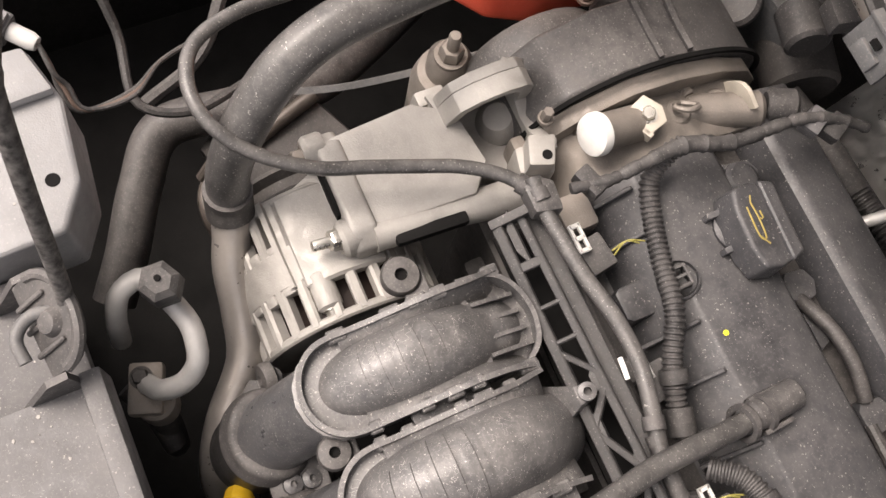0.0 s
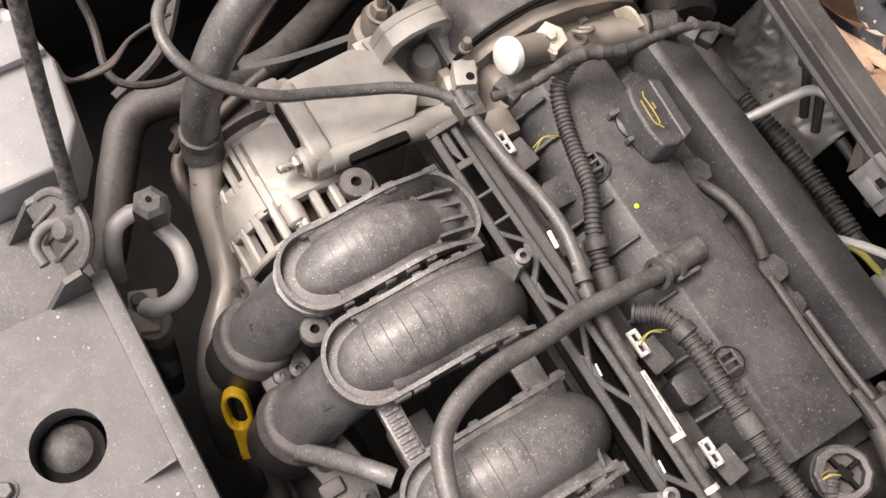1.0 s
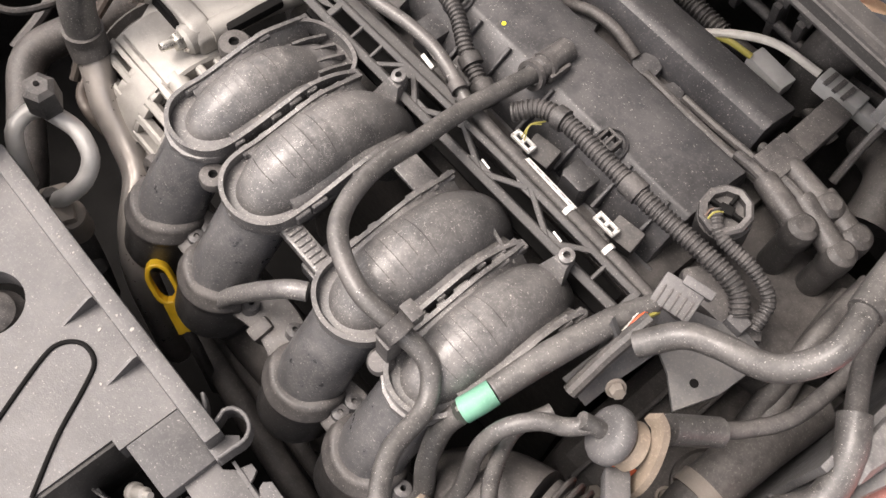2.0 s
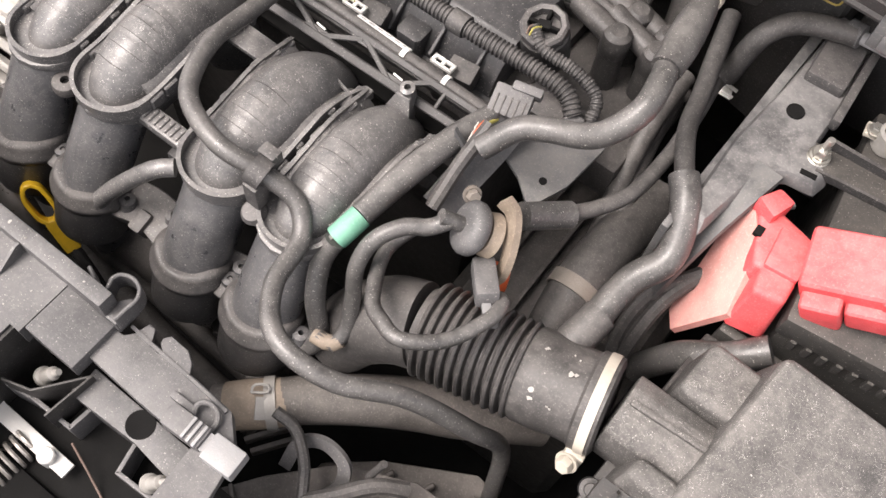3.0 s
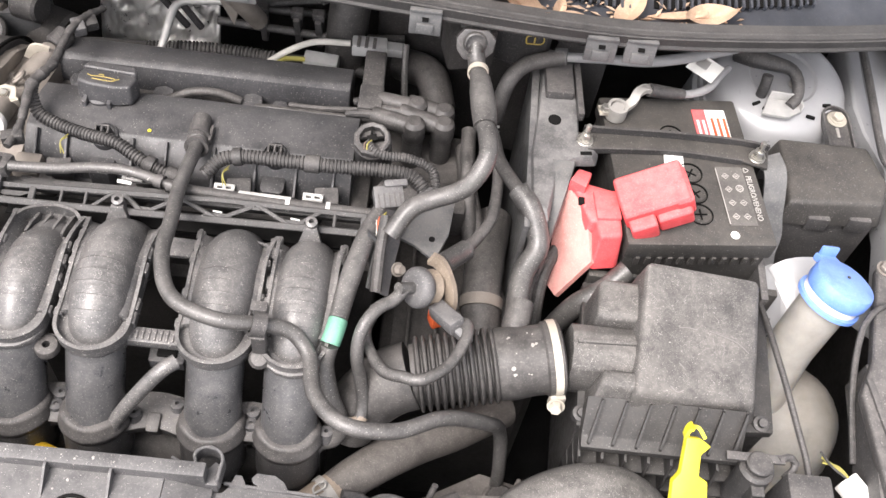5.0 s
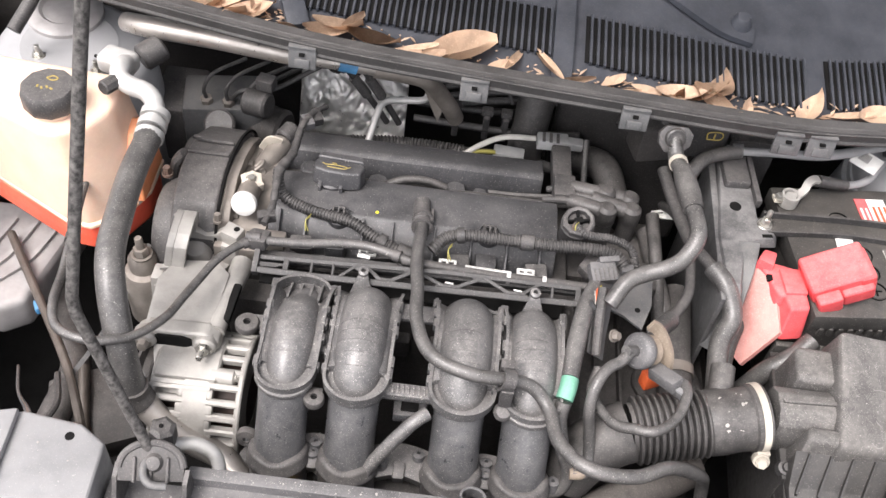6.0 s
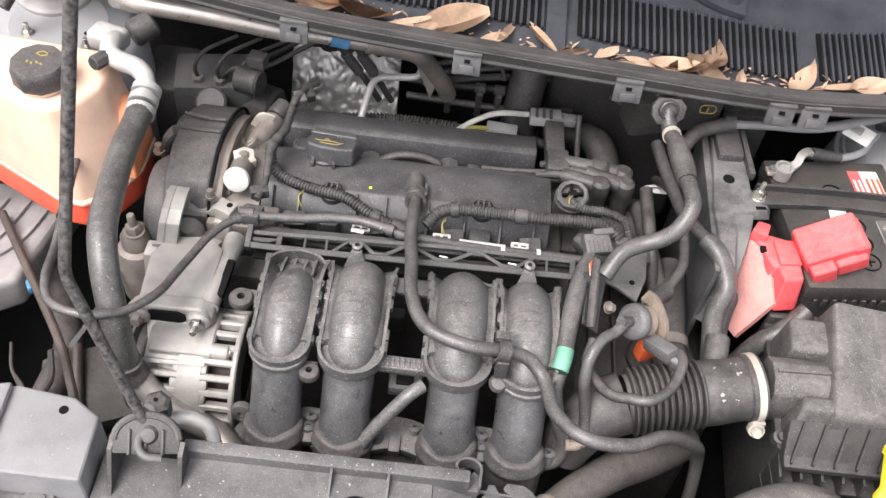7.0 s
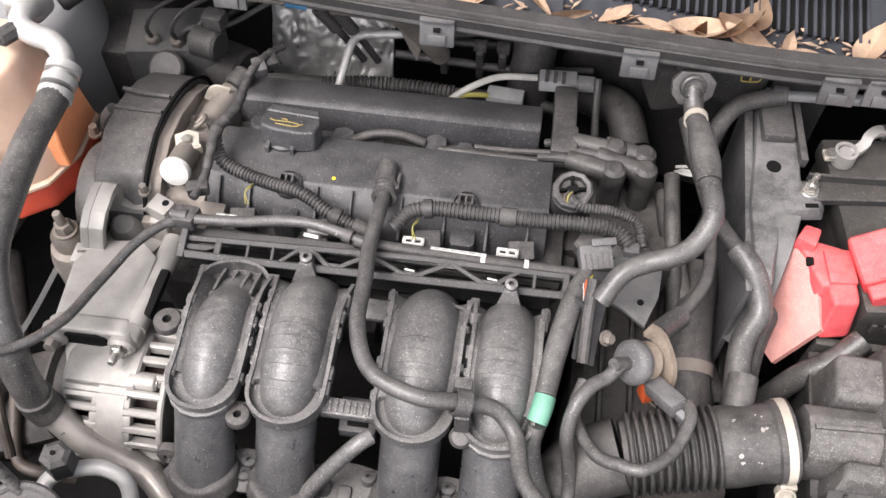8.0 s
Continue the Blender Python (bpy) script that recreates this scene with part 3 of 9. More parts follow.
tube(bm, [tuple(pose(-0.187, -0.306, 0.848, 38, 0, 6) @ Vector((0.027 * math.cos(math.pi * i / 10), 0.021 * math.sin(math.pi * i / 10), 0.002))) for i in range(11)], 0.0034, 8, 0.004)
part("rolled_rim", bm, PLASTIC, bracket)
for gx in (-0.216, -0.156):
    bm = B()
    prism(bm, [(-0.300, 0.80), (-0.345, 0.80), (-0.318, 0.846), (-0.306, 0.850)], gx - 0.002, gx + 0.002, m=ALONG_X)
    part("side_web", bm, PLASTIC, bracket)

fan = thing("fan_shroud", (0.27, -0.36, 0.6), "dusty dark fan shroud with a looped bracket", "fan shroud")
bm = B()
prism(bm, [(0.165, -0.50), (0.165, -0.36), (0.205, -0.305), (0.245, -0.262), (0.300, -0.238), (0.385, -0.232), (0.395, -0.50)], 0.640, 0.672, w=0.003)
part("plate", bm, SHROUD, fan)
bm = B()
lathe(bm, [(0.105, -0.004), (0.112, 0.0), (0.112, 0.020), (0.105, 0.020)], axis((0.300, -0.415, 0.672), (0, 0, 1)), 40)
part("ring", bm, SHROUD, fan)
for a_ in (35, 60, 85, 110, 140):
    bm = B()
    box(bm, (0.300 + 0.125 * math.cos(radians(a_)), -0.415 + 0.125 * math.sin(radians(a_)), 0.677), (0.030, 0.003, 0.012), m=pose(0, 0, 0, 0, 0, a_), w=0.0008)
    part("rib", bm, SHROUD, fan)
bm = B()
ribbon(bm, [(0.214, -0.290, 0.676), (0.217, -0.274, 0.702), (0.232, -0.264, 0.708), (0.252, -0.266, 0.706), (0.258, -0.276, 0.694), (0.252, -0.288, 0.676)], 0.010, 0.004, (0.2, -0.8, 0.6), 0.004)
part("loop_bracket", bm, PANEL, fan)
bm = B()
box(bm, (0.315, -0.282, 0.680), (0.05, 0.022, 0.016), m=pose(0, 0, 0, 0, 0, -12), w=0.003)
part("boss", bm, SHROUD, fan)
fw = thing("fan_wiring", (0.24, -0.29, 0.68), "taped fan wires meeting in a wrapped joint", "wiring")
for pts, r_ in (([(0.196, -0.272, 0.735), (0.214, -0.272, 0.728), (0.232, -0.285, 0.715), (0.246, -0.305, 0.706)], 0.0045), ([(0.246, -0.305, 0.706), (0.262, -0.288, 0.708), (0.280, -0.266, 0.708), (0.300, -0.252, 0.70)], 0.0062), ([(0.246, -0.305, 0.706), (0.238, -0.325, 0.700), (0.222, -0.352, 0.69)], 0.004), ([(0.272, -0.262, 0.702), (0.278, -0.252, 0.725)], 0.003)):
    if len(pts) == 2:
        pts = [pts[0], tuple((a + b) / 2 for a, b in zip(*pts)), pts[1]]
    bm = B()
    tube(bm, pts, r_, 10)
    part("wire", bm, CORD, fw)
fc = thing("front_connector", (0.185, -0.318, 0.80), "grey ribbed wiring connector on the panel strap", "connector")
bm = B()
box(bm, (0.1795, -0.3240, 0.807), (0.030, 0.0155, 0.014), m=pose(0, 0, 0, 0, 0, 3), w=0.002)
box(bm, (0.1665, -0.3250, 0.806), (0.008, 0.011, 0.010), m=pose(0, 0, 0, 0, 0, 3), w=0.0015)
part("housing", bm, PANEL, fc)
bm = B()
for k in range(3):
    box(bm, (0.1825 + 0.0045 * k, -0.3240, 0.8145), (0.0022, 0.0150, 0.003), m=pose(0, 0, 0, 0, 0, 3), w=0.0005)
part("ribs", bm, PANEL_PALE, fc)
bm = B()
box(bm, (0.2095, -0.3235, 0.806), (0.024, 0.0185, 0.014), m=pose(0, 0, 0, 0, 0, 3), w=0.002)
box(bm, (0.1965, -0.3238, 0.806), (0.004, 0.0125, 0.010), m=pose(0, 0, 0, 0, 0, 3))
part("plug", bm, PANEL_PALE, fc, "pale grey plug")
bm = B()
tube(bm, [(0.176, -0.316, 0.804), (0.174, -0.309, 0.806), (0.179, -0.3045, 0.807), (0.187, -0.3055, 0.806), (0.191, -0.311, 0.804), (0.190, -0.317, 0.802)], 0.0020, 8, 0.003)
box(bm, (0.166, -0.3135, 0.803), (0.020, 0.005, 0.006), m=pose(0, 0, 0, 0, 0, 1), w=0.001)
part("clip_loop", bm, PANEL, fc)

# cowl: rubber seal, panel with air slots, trough
EDGE = [(-0.62, 0.27, 0.945), (-0.46, 0.215, 0.962), (-0.36, 0.186, 0.968), (-0.134, 0.141, 0.967), (0.05, 0.124, 0.965), (0.223, 0.117, 0.960), (0.36, 0.118, 0.952), (0.46, 0.131, 0.944), (0.62, 0.17, 0.93), (0.80, 0.23, 0.91)]
cowl = thing("cowl", (0.07, 0.25, 0.92), "dark plastic cowl below the windscreen with air slots", "cowl")
bm = B()
line = [p for p, _ in curve(EDGE, 0.02)]
rows_ = []
for p in line:
    rows_.append([bm.verts.new(p + Vector(o)) for o in ((0, 0.012, -0.022), (0, 0.030, -0.020), (0, 0.07, -0.005), (0, 0.145, 0.010), (0, 0.26, 0.045), (0, 0.36, 0.085), (0, 0.36, 0.075), (0, 0.03, -0.026), (0, 0.012, -0.026))])
for a, b in zip(rows_, rows_[1:]):
    for i in range(9):
        bm.faces.new((a[i], b[i], b[(i + 1) % 9], a[(i + 1) % 9]))
bm.faces.new(rows_[0])
bm.faces.new(rows_[-1][::-1])
part("cowl_panel", bm, COWL_M, cowl)
bm = B()
for o, w_, h_ in ((0.0, 0.010, 0.013), (0.006, 0.022, 0.005)):
    pts = [(x, y + o, z + (0.0 if o else -0.004)) for x, y, z in EDGE]
    if o:
        ribbon(bm, pts, w_, h_, (0, 0.1, 1), 0.02)
    else:
        ribbon(bm, pts, h_, w_, (0, 1, 0.25), 0.02)
part("seal", bm, SEAL, cowl, "weathered grey rubber sealing lip")
bm = B()
tube(bm, [(x, y - 0.001, z - 0.0125) for x, y, z in EDGE], 0.0040, 8, 0.02)
part("seal_bead", bm, SEAL, cowl)


def on_cowl(x, s, lift=0.0):
    """A place on the cowl panel, s metres behind its edge."""
    p = min(line, key=lambda q: abs(q.x - x))
    ks = [(0.012, -0.022), (0.030, -0.020), (0.07, -0.005), (0.145, 0.010), (0.26, 0.045), (0.36, 0.085)]
    for (a, za), (b, zb) in zip(ks, ks[1:]):
        if a <= s <= b:
            return Vector((x, p.y + s, p.z + za + (zb - za) * (s - a) / (b - a) + lift))
    return Vector((x, p.y + s, p.z + lift))


bm = B()
box(bm, (0, 0, 0), (0.0030, 0.070, 0.007), w=0.0008, seg=1)
slat_me = mesh_of("slat", bm, COWL_M)
# Black plate on the uncut panel, painting the dark inside each slot.
bm = B()
box(bm, (0, 0, 0), (0.0052, 0.066, 0.0012))
slot_me = mesh_of("air_slot_shade", bm, VOID)
for ga, gb, sa, sb in ((-0.165, 0.128, 0.096, 0.094), (0.166, 0.420, 0.092, 0.078), (0.445, 0.62, 0.080, 0.09), (-0.42, -0.205, 0.095, 0.095)):
    count = int((gb - ga) / 0.0079)
    for i in range(count):
        x = ga + (gb - ga) * (i + 0.5) / count
        s = sa + (sb - sa) * i / count
        a, b = on_cowl(x, s - 0.032), on_cowl(x, s + 0.032)
        tilt = math.degrees(math.atan2(b.z - a.z, b.y - a.y))
        mid = (a + b) / 2
        piece("slat", slat_me, cowl, pose(mid.x + 0.0040, mid.y, mid.z + 0.0045, tilt))
        piece("air_slot_shade", slot_me, cowl, pose(mid.x, mid.y, mid.z + 0.0040, tilt))
bm = B()
ribbon(bm, [on_cowl(0.143, s, 0.004) for s in (0.03, 0.10, 0.2, 0.3)], 0.022, 0.012, (0, 0, 1), 0.02)
part("divider", bm, COWL_M, cowl)
bm = B()
ribbon(bm, [on_cowl(-0.150, 0.035, 0.006), on_cowl(-0.165, 0.07, 0.008), on_cowl(-0.190, 0.11, 0.010), on_cowl(-0.205, 0.2, 0.012)], 0.026, 0.012, (0, 0, 1), 0.02)
bev(bm, 0.004, 2, 40)
part("divider", bm, COWL_M, cowl)
wiper = thing("wiper_arm", (0.33, 0.33, 0.98), "dark wiper arm with a round pivot cap", "wiper")
wk = on_cowl(0.345, 0.145, 0.010)
bm = B()
lathe(bm, [(0.0, 0.016), (0.007, 0.0145), (0.0105, 0.009), (0.0125, 0.0), (0.014, -0.006)], axis(wk, (0, -0.25, 1)), 24)
part("pivot_cap", bm, COWL_M, wiper)
bm = B()
pts = [on_cowl(0.36, 0.132, 0.006), on_cowl(0.325, 0.140, 0.008), on_cowl(0.28, 0.165, 0.010), on_cowl(0.22, 0.195, 0.014), on_cowl(0.10, 0.215, 0.018)]
ribbon(bm, pts, 0.022, 0.008, (0, -0.25, 1), 0.012)
part("arm", bm, COWL_M, wiper)
for cx in (-0.137, 0.050, 0.223, 0.391, 0.43):
    p = min(line, key=lambda q: abs(q.x - cx))
    clip = thing("cowl_clip", (cx, p.y, p.z - 0.02), "grey steel spring clip on the cowl seal", "clip", "clips along the cowl seal")
    bm = B()
    box(bm, (cx, p.y - 0.009, p.z - 0.016), (0.030, 0.004, 0.024), m=pose(0, 0, 0, -12), w=0.001)
    box(bm, (cx, p.y - 0.002, p.z - 0.003), (0.030, 0.018, 0.003), m=pose(0, 0, 0, -5), w=0.001)
    box(bm, (cx, p.y - 0.013, p.z - 0.020), (0.016, 0.003, 0.010), m=pose(0, 0, 0, -12), w=0.0008)
    part("body", bm, BRACKET, clip)
    bm = B()
    box(bm, (cx, p.y - 0.012, p.z - 0.010), (0.006, 0.003, 0.003), m=pose(0, 0, 0, -12))
    part("slot", bm, VOID, clip)

# ---- engine ----
block = thing("engine_block", (0.03, 0.05, 0.27), "dark oily engine block low in the bay", "engine")
bm = B()
box(bm, (0.0, 0.06, 0.52), (0.40, 0.20, 0.44), w=0.01)
part("crankcase", bm, DARK, block)
bm = B()
box(bm, (0.0, 0.075, 0.738), (0.37, 0.17, 0.05), w=0.006)
part("cylinder_head", bm, DARK, block)
for i in range(7):
    bm = B()
    box(bm, (-0.15 + 0.05 * i, -0.03, 0.70), (0.030, 0.05, 0.03), w=0.006)
    part("port_boss", bm, DARK, block)
gearbox = thing("gearbox", (0.33, 0.04, 0.27), "dark dusty gearbox casting below the battery side", "gearbox")
bm = B()
box(bm, (0.30, 0.02, 0.46), (0.18, 0.24, 0.36), w=0.03, seg=3)
part("casing", bm, DARK, gearbox)
for i in range(5):
    bm = B()
    box(bm, (0.24 + 0.03 * i, 0.0, 0.645), (0.004, 0.2, 0.016), w=0.001)
    part("rib", bm, DARK, gearbox)
for p in ((0.30, -0.05, 0.64), (0.34, 0.02, 0.64), (0.26, -0.09, 0.63)):
    bolt(gearbox, p, (0, 0, 1), 0.007, 0.01, ALLOY_DULL)
bm = B()
disc(bm, (0.315, -0.02, 0.64), (0, 0, 1), 0.03, 0.012, 0.003)
part("cap", bm, DARK, gearbox)

# cam cover
cover = thing("cam_cover", (0.0, 0.10, 0.762), "dusty black plastic cam cover on top of the engine", "engine cover")
bm = B()
PROF = [(0.018, 0.757), (0.022, 0.775), (0.032, 0.790), (0.050, 0.8035), (0.072, 0.806), (0.098, 0.803), (0.114, 0.797), (0.122, 0.784), (0.130, 0.764), (0.158, 0.757), (0.158, 0.745), (0.018, 0.745)]
prism(bm, PROF, -0.162, 0.166, m=ALONG_X, w=0.002)
part("front_bank", bm, COVER, cover)
bm = B()
prism(bm, [(0.150, 0.745), (0.150, 0.770), (0.157, 0.790), (0.165, 0.793), (0.200, 0.781), (0.206, 0.773), (0.210, 0.745)], -0.186, 0.150, m=ALONG_X, w=0.003)
part("rear_bank", bm, COVER, cover)
bm = B()
prism(bm, [(0.008, 0.748), (0.008, 0.760), (0.020, 0.764), (0.030, 0.748)], -0.165, 0.172, m=ALONG_X, w=0.001)
part("front_flange", bm, COVER, cover)
bm = B()
box(bm, (0, 0, 0), (0.0030, 0.042, 0.029), w=0.0006, seg=1)
rib_me = mesh_of("rib", bm, COVER)
for x in (-0.1495, -0.1195, -0.0545, -0.021, 0.027, 0.069, 0.110, 0.148):
    piece("rib", rib_me, cover, pose(x, 0.0370, 0.7815, 38))
for x in (-0.083, 0.088):
    # round tower with a square cage clip standing in it
    bm = B()
    lathe(bm, [(0.0145, -0.034), (0.0140, -0.006), (0.0132, 0.0015), (0.0118, 0.0022), (0.0112, 0.0004), (0.0112, -0.008), (0.0, -0.008)], axis((x, 0.0465, 0.8035), (0, -0.30, 1)), 26)
    well = part("clip_well", bm, COVER, cover)
    CM = pose(x, 0.0445, 0.807, 17)
    bm = B()
    for dx in (-0.0062, 0.0, 0.0062):
        box(bm, (dx, -0.0052, 0.0), (0.0022, 0.0018, 0.018), w=0.0004, seg=1)
        box(bm, (dx, 0.0052, 0.0), (0.0022, 0.0018, 0.018), w=0.0004, seg=1)
        box(bm, (dx, 0.0, 0.0085), (0.0022, 0.011, 0.002), w=0.0004, seg=1)
    for dy in (-0.0055, 0.0055):
        box(bm, (0.0, dy, 0.0085), (0.0145, 0.0022, 0.0026), w=0.0005, seg=1)
        box(bm, (0.0, dy, 0.001), (0.0145, 0.0020, 0.0022), w=0.0005, seg=1)
    for dx in (-0.0066, 0.0066):
        box(bm, (dx, 0.0, 0.004), (0.0018, 0.0105, 0.011), w=0.0005, seg=1)
    bmesh.ops.transform(bm, matrix=CM, verts=bm.verts)
    part("clip_cage", bm, CORD, well)
    bm = B()
    prism(bm, [(x - 0.012, 0.014), (x - 0.009, 0.010), (x + 0.009, 0.010), (x + 0.012, 0.014), (x + 0.012, 0.040), (x - 0.012, 0.040)], 0.756, 0.787, w=0.003)
    part("coil_tower", bm, COVER, cover)
for x, y in ((-0.0505, 0.137), (0.045, 0.141), (-0.135, 0.140)):
    bm = B()
    prism(bm, [(x - 0.012, y - 0.006), (x - 0.006, y - 0.011), (x + 0.006, y - 0.011), (x + 0.012, y - 0.004), (x + 0.010, y + 0.008), (x, y + 0.012), (x - 0.010, y + 0.008)], 0.757, 0.775, w=0.002)
    part("bolt_cap", bm, COVER, cover)
for x in (-0.135, -0.02, 0.075, 0.15):
    bm = B()
    prism(bm, [(x - 0.014, 0.13), (x + 0.014, 0.13), (x + 0.006, 0.148), (x - 0.006, 0.148)], 0.76, 0.772, w=0.001)
    part("scallop", bm, COVER, cover)
bm = B()
disc(bm, (-0.041, 0.0575, 0.8045), (0, -0.1, 1), 0.0019, 0.0008, 0.0002, 14)
part("paint_dot", bm, YELLOW, cover, "yellow paint dot")

pipe = thing("breather_pipe", (-0.01, 0.14, 0.765), "black breather pipe lying in the groove of the cover", "pipe")
bm = B()
tube(bm, [(-0.046, 0.134, 0.769), (-0.034, 0.134, 0.776), (-0.018, 0.137, 0.782), (0.0, 0.139, 0.783), (0.016, 0.139, 0.781), (0.034, 0.138, 0.775)], 0.0050, 12)
part("front_run", bm, RUBBER, pipe)
bm = B()
tube(bm, [(0.050, 0.134, 0.773), (0.07, 0.131, 0.777), (0.11, 0.128, 0.779), (0.165, 0.124, 0.785), (0.185, 0.122, 0.79)], 0.0042, 10)
part("rear_run", bm, RUBBER, pipe)
bm = B()
tube(bm, [(0.085, 0.142, 0.773), (0.12, 0.140, 0.776), (0.165, 0.136, 0.785)], 0.0035, 8)
part("thin_run", bm, RUBBER, pipe)

cap = thing("oil_filler_cap", (-0.10, 0.10, 0.80), "black winged oil filler cap with a yellow symbol", "cap")
M = pose(-0.092, 0.102, 0.804, -9, 0, -4)
bm = B()
prism(bm, [(-0.031, 0.002), (-0.028, -0.014), (-0.014, -0.019), (0.014, -0.019), (0.028, -0.014), (0.031, 0.002), (0.026, 0.015), (-0.026, 0.015)], 0.0, 0.022, m=M, w=0.003, seg=3, top=[(-0.029, 0.002), (-0.027, -0.012), (-0.013, -0.016), (0.013, -0.016), (0.027, -0.012), (0.029, 0.002), (0.024, 0.013), (-0.024, 0.013)])
part("wing", bm, COVER, cap)
bm = B()
for x in (-0.1115, -0.087):
    prism(bm, [(0.078, 0.800), (0.080, 0.812), (0.094, 0.814), (0.110, 0.812), (0.110, 0.800)], x - 0.002, x + 0.002, m=ALONG_X, w=0.0006)
lathe(bm, [(0.016, -0.006), (0.0165, 0.008), (0.013, 0.010)], axis((-0.099, 0.098, 0.800), (0, 0, 1)), 24)
part("neck", bm, COVER, cap)
bm = B()
prism(bm, [(-0.028, 0.006), (0.028, 0.006), (0.024, 0.017), (-0.024, 0.017)], 0.006, 0.0255, m=M, w=0.003, seg=3)
part("grip", bm, COVER, cap)
bm = B()
for pts in ([(-0.012, -0.010), (0.006, -0.010), (0.008, -0.006), (-0.004, -0.005), (-0.014, -0.006)], [(0.006, -0.010), (0.012, -0.005)], [(-0.014, -0.006), (-0.018, -0.004)], [(-0.004, -0.005), (-0.003, -0.002), (-0.008, -0.002)]):
    if len(pts) == 2:
        pts = [pts[0], ((pts[0][0] + pts[1][0]) / 2, (pts[0][1] + pts[1][1]) / 2), pts[1]]
    tube(bm, [tuple(M @ Vector((x * 1.1, y + 0.002, 0.0222))) for x, y in pts], 0.0006, 5, 0.002)
part("oil_symbol", bm, FADED_Y, cap, "yellow oil can symbol")
bm = B()
disc(bm, (-0.130, 0.126, 0.775), (0, 0, 1), 0.012, 0.022, 0.003, 20)
part("stop", bm, COVER, cap)

# timing cover
timing = thing("timing_cover", (-0.243, 0.10, 0.62), "rounded dusty grey plastic timing cover", "engine cover")
bm = B()
ARCH = [(-0.004, 0.66), (-0.006, 0.740), (0.004, 0.785), (0.030, 0.813), (0.070, 0.826), (0.110, 0.822), (0.150, 0.808), (0.185, 0.785), (0.205, 0.758), (0.212, 0.72), (0.212, 0.62), (0.0, 0.62)]
prism(bm, ARCH, -0.268, -0.216, m=ALONG_X, w=0.005, seg=3)
part("shell", bm, PLASTIC, timing)
bm = B()
ribbon(bm, [(-0.2150, y, z + 0.0005) for y, z in ARCH[1:10]], 0.003, 0.003, (1, 0, 0), 0.006)
part("gasket", bm, VOID, timing, "black rubber gasket along its edge")
for cy, cz, rr in ((0.050, 0.745, 0.058), (0.150, 0.728, 0.056)):
    bm = B()
    lathe(bm, [(0.0, 0.030), (rr * 0.5, 0.029), (rr * 0.88, 0.024), (rr, 0.014), (rr, 0.0)], axis((-0.266, cy, cz), (-1, 0, 0)), 32)
    part("sprocket_bulge", bm, PLASTIC, timing)
for y in (0.098, 0.122):
    bm = B()
    ribbon(bm, [(-0.266, y, 0.8255), (-0.242, y, 0.8245 - (y - 0.098) * 0.15), (-0.219, y, 0.8245 - (y - 0.098) * 0.15)], 0.004, 0.003, (0, 0, 1), 0.004)
    part("rib", bm, PLASTIC, timing)
bm = B()
tube(bm, [(-0.29, 0.103, 0.77), (-0.283, 0.103, 0.80), (-0.272, 0.103, 0.815)], 0.007, 10)
part("boss", bm, PLASTIC, timing)
bolt(timing, (-0.212, 0.012, 0.808), (0, 0, 1), 0.004, 0.012, ALLOY_DULL)
bolt(timing, (-0.29, 0.085, 0.795), (0, 0, 1), 0.005, 0.012, RUST)

# front of the head with the two cam solenoids
front = thing("head_casting", (-0.19, 0.09, 0.70), "dusty aluminium end of the cylinder head", "engine casting")
bm = B()
prism(bm, [(0.0, 0.70), (0.0, 0.756), (0.028, 0.786), (0.09, 0.800), (0.16, 0.784), (0.195, 0.752), (0.2, 0.70)], -0.214, -0.163, m=ALONG_X, w=0.004)
part("casting", bm, ALLOY_DULL, front)
bm = B()
prism(bm, [(0.0, 0.70), (0.001, 0.768), (0.012, 0.790), (0.034, 0.806), (0.072, 0.8185), (0.108, 0.8145), (0.148, 0.8005), (0.180, 0.780), (0.198, 0.755), (0.2, 0.70)], -0.2155, -0.203, m=ALONG_X, w=0.002)
part("casting_rim", bm, ALLOY_DULL, front)
for y, z in ((0.040, 0.800), (0.120, 0.802), (0.168, 0.780)):
    bolt(front, (-0.203, y, z - 0.010), (1, 0, 0.2), 0.005, 0.006, ALLOY_DULL)
for y, z in ((0.055, 0.775), (0.105, 0.782), (0.14, 0.775)):
    bm = B()
    disc(bm, (-0.188, y, z), (0, 0, 1), 0.010, 0.016, 0.002, 18)
    part("boss", bm, ALLOY_DULL, front)
bm = B()
tube(bm, [(-0.193, 0.108, 0.800), (-0.185, 0.116, 0.806), (-0.183, 0.108, 0.808), (-0.190, 0.101, 0.804), (-0.193, 0.108, 0.800)], 0.0022, 8, 0.003)
part("lifting_eye", bm, ALLOY_DULL, front)
bm = B()
box(bm, (-0.150, 0.008, 0.772), (0.026, 0.024, 0.05), w=0.004)
box(bm, (-0.19, -0.004, 0.772), (0.05, 0.010, 0.034), w=0.003)
part("boss_block", bm, ALLOY_DULL, front)
sol = thing("cam_solenoid", (-0.188, 0.05, 0.79), "aluminium cam solenoid with a glaring white end cap", "solenoid", "cam solenoids")
bm = B()
d = Vector((0.03, -0.95, 0.32)).normalized()
q = Vector((-0.189, 0.075, 0.803))
lathe(bm, [(0.0, 0), (0.0115, 0), (0.0125, 0.004), (0.0125, 0.040), (0.0, 0.040)], axis(q, d), 28)
part("barrel", bm, ALLOY_DULL, sol)
bm = B()
lathe(bm, [(0.0, 0.0078), (0.009, 0.0074), (0.0136, 0.006), (0.0146, 0.003), (0.0146, 0.0)], axis(q + d * 0.040, d), 28)
part("end_cap", bm, WHITE, sol, "white end cap")
bm = B()
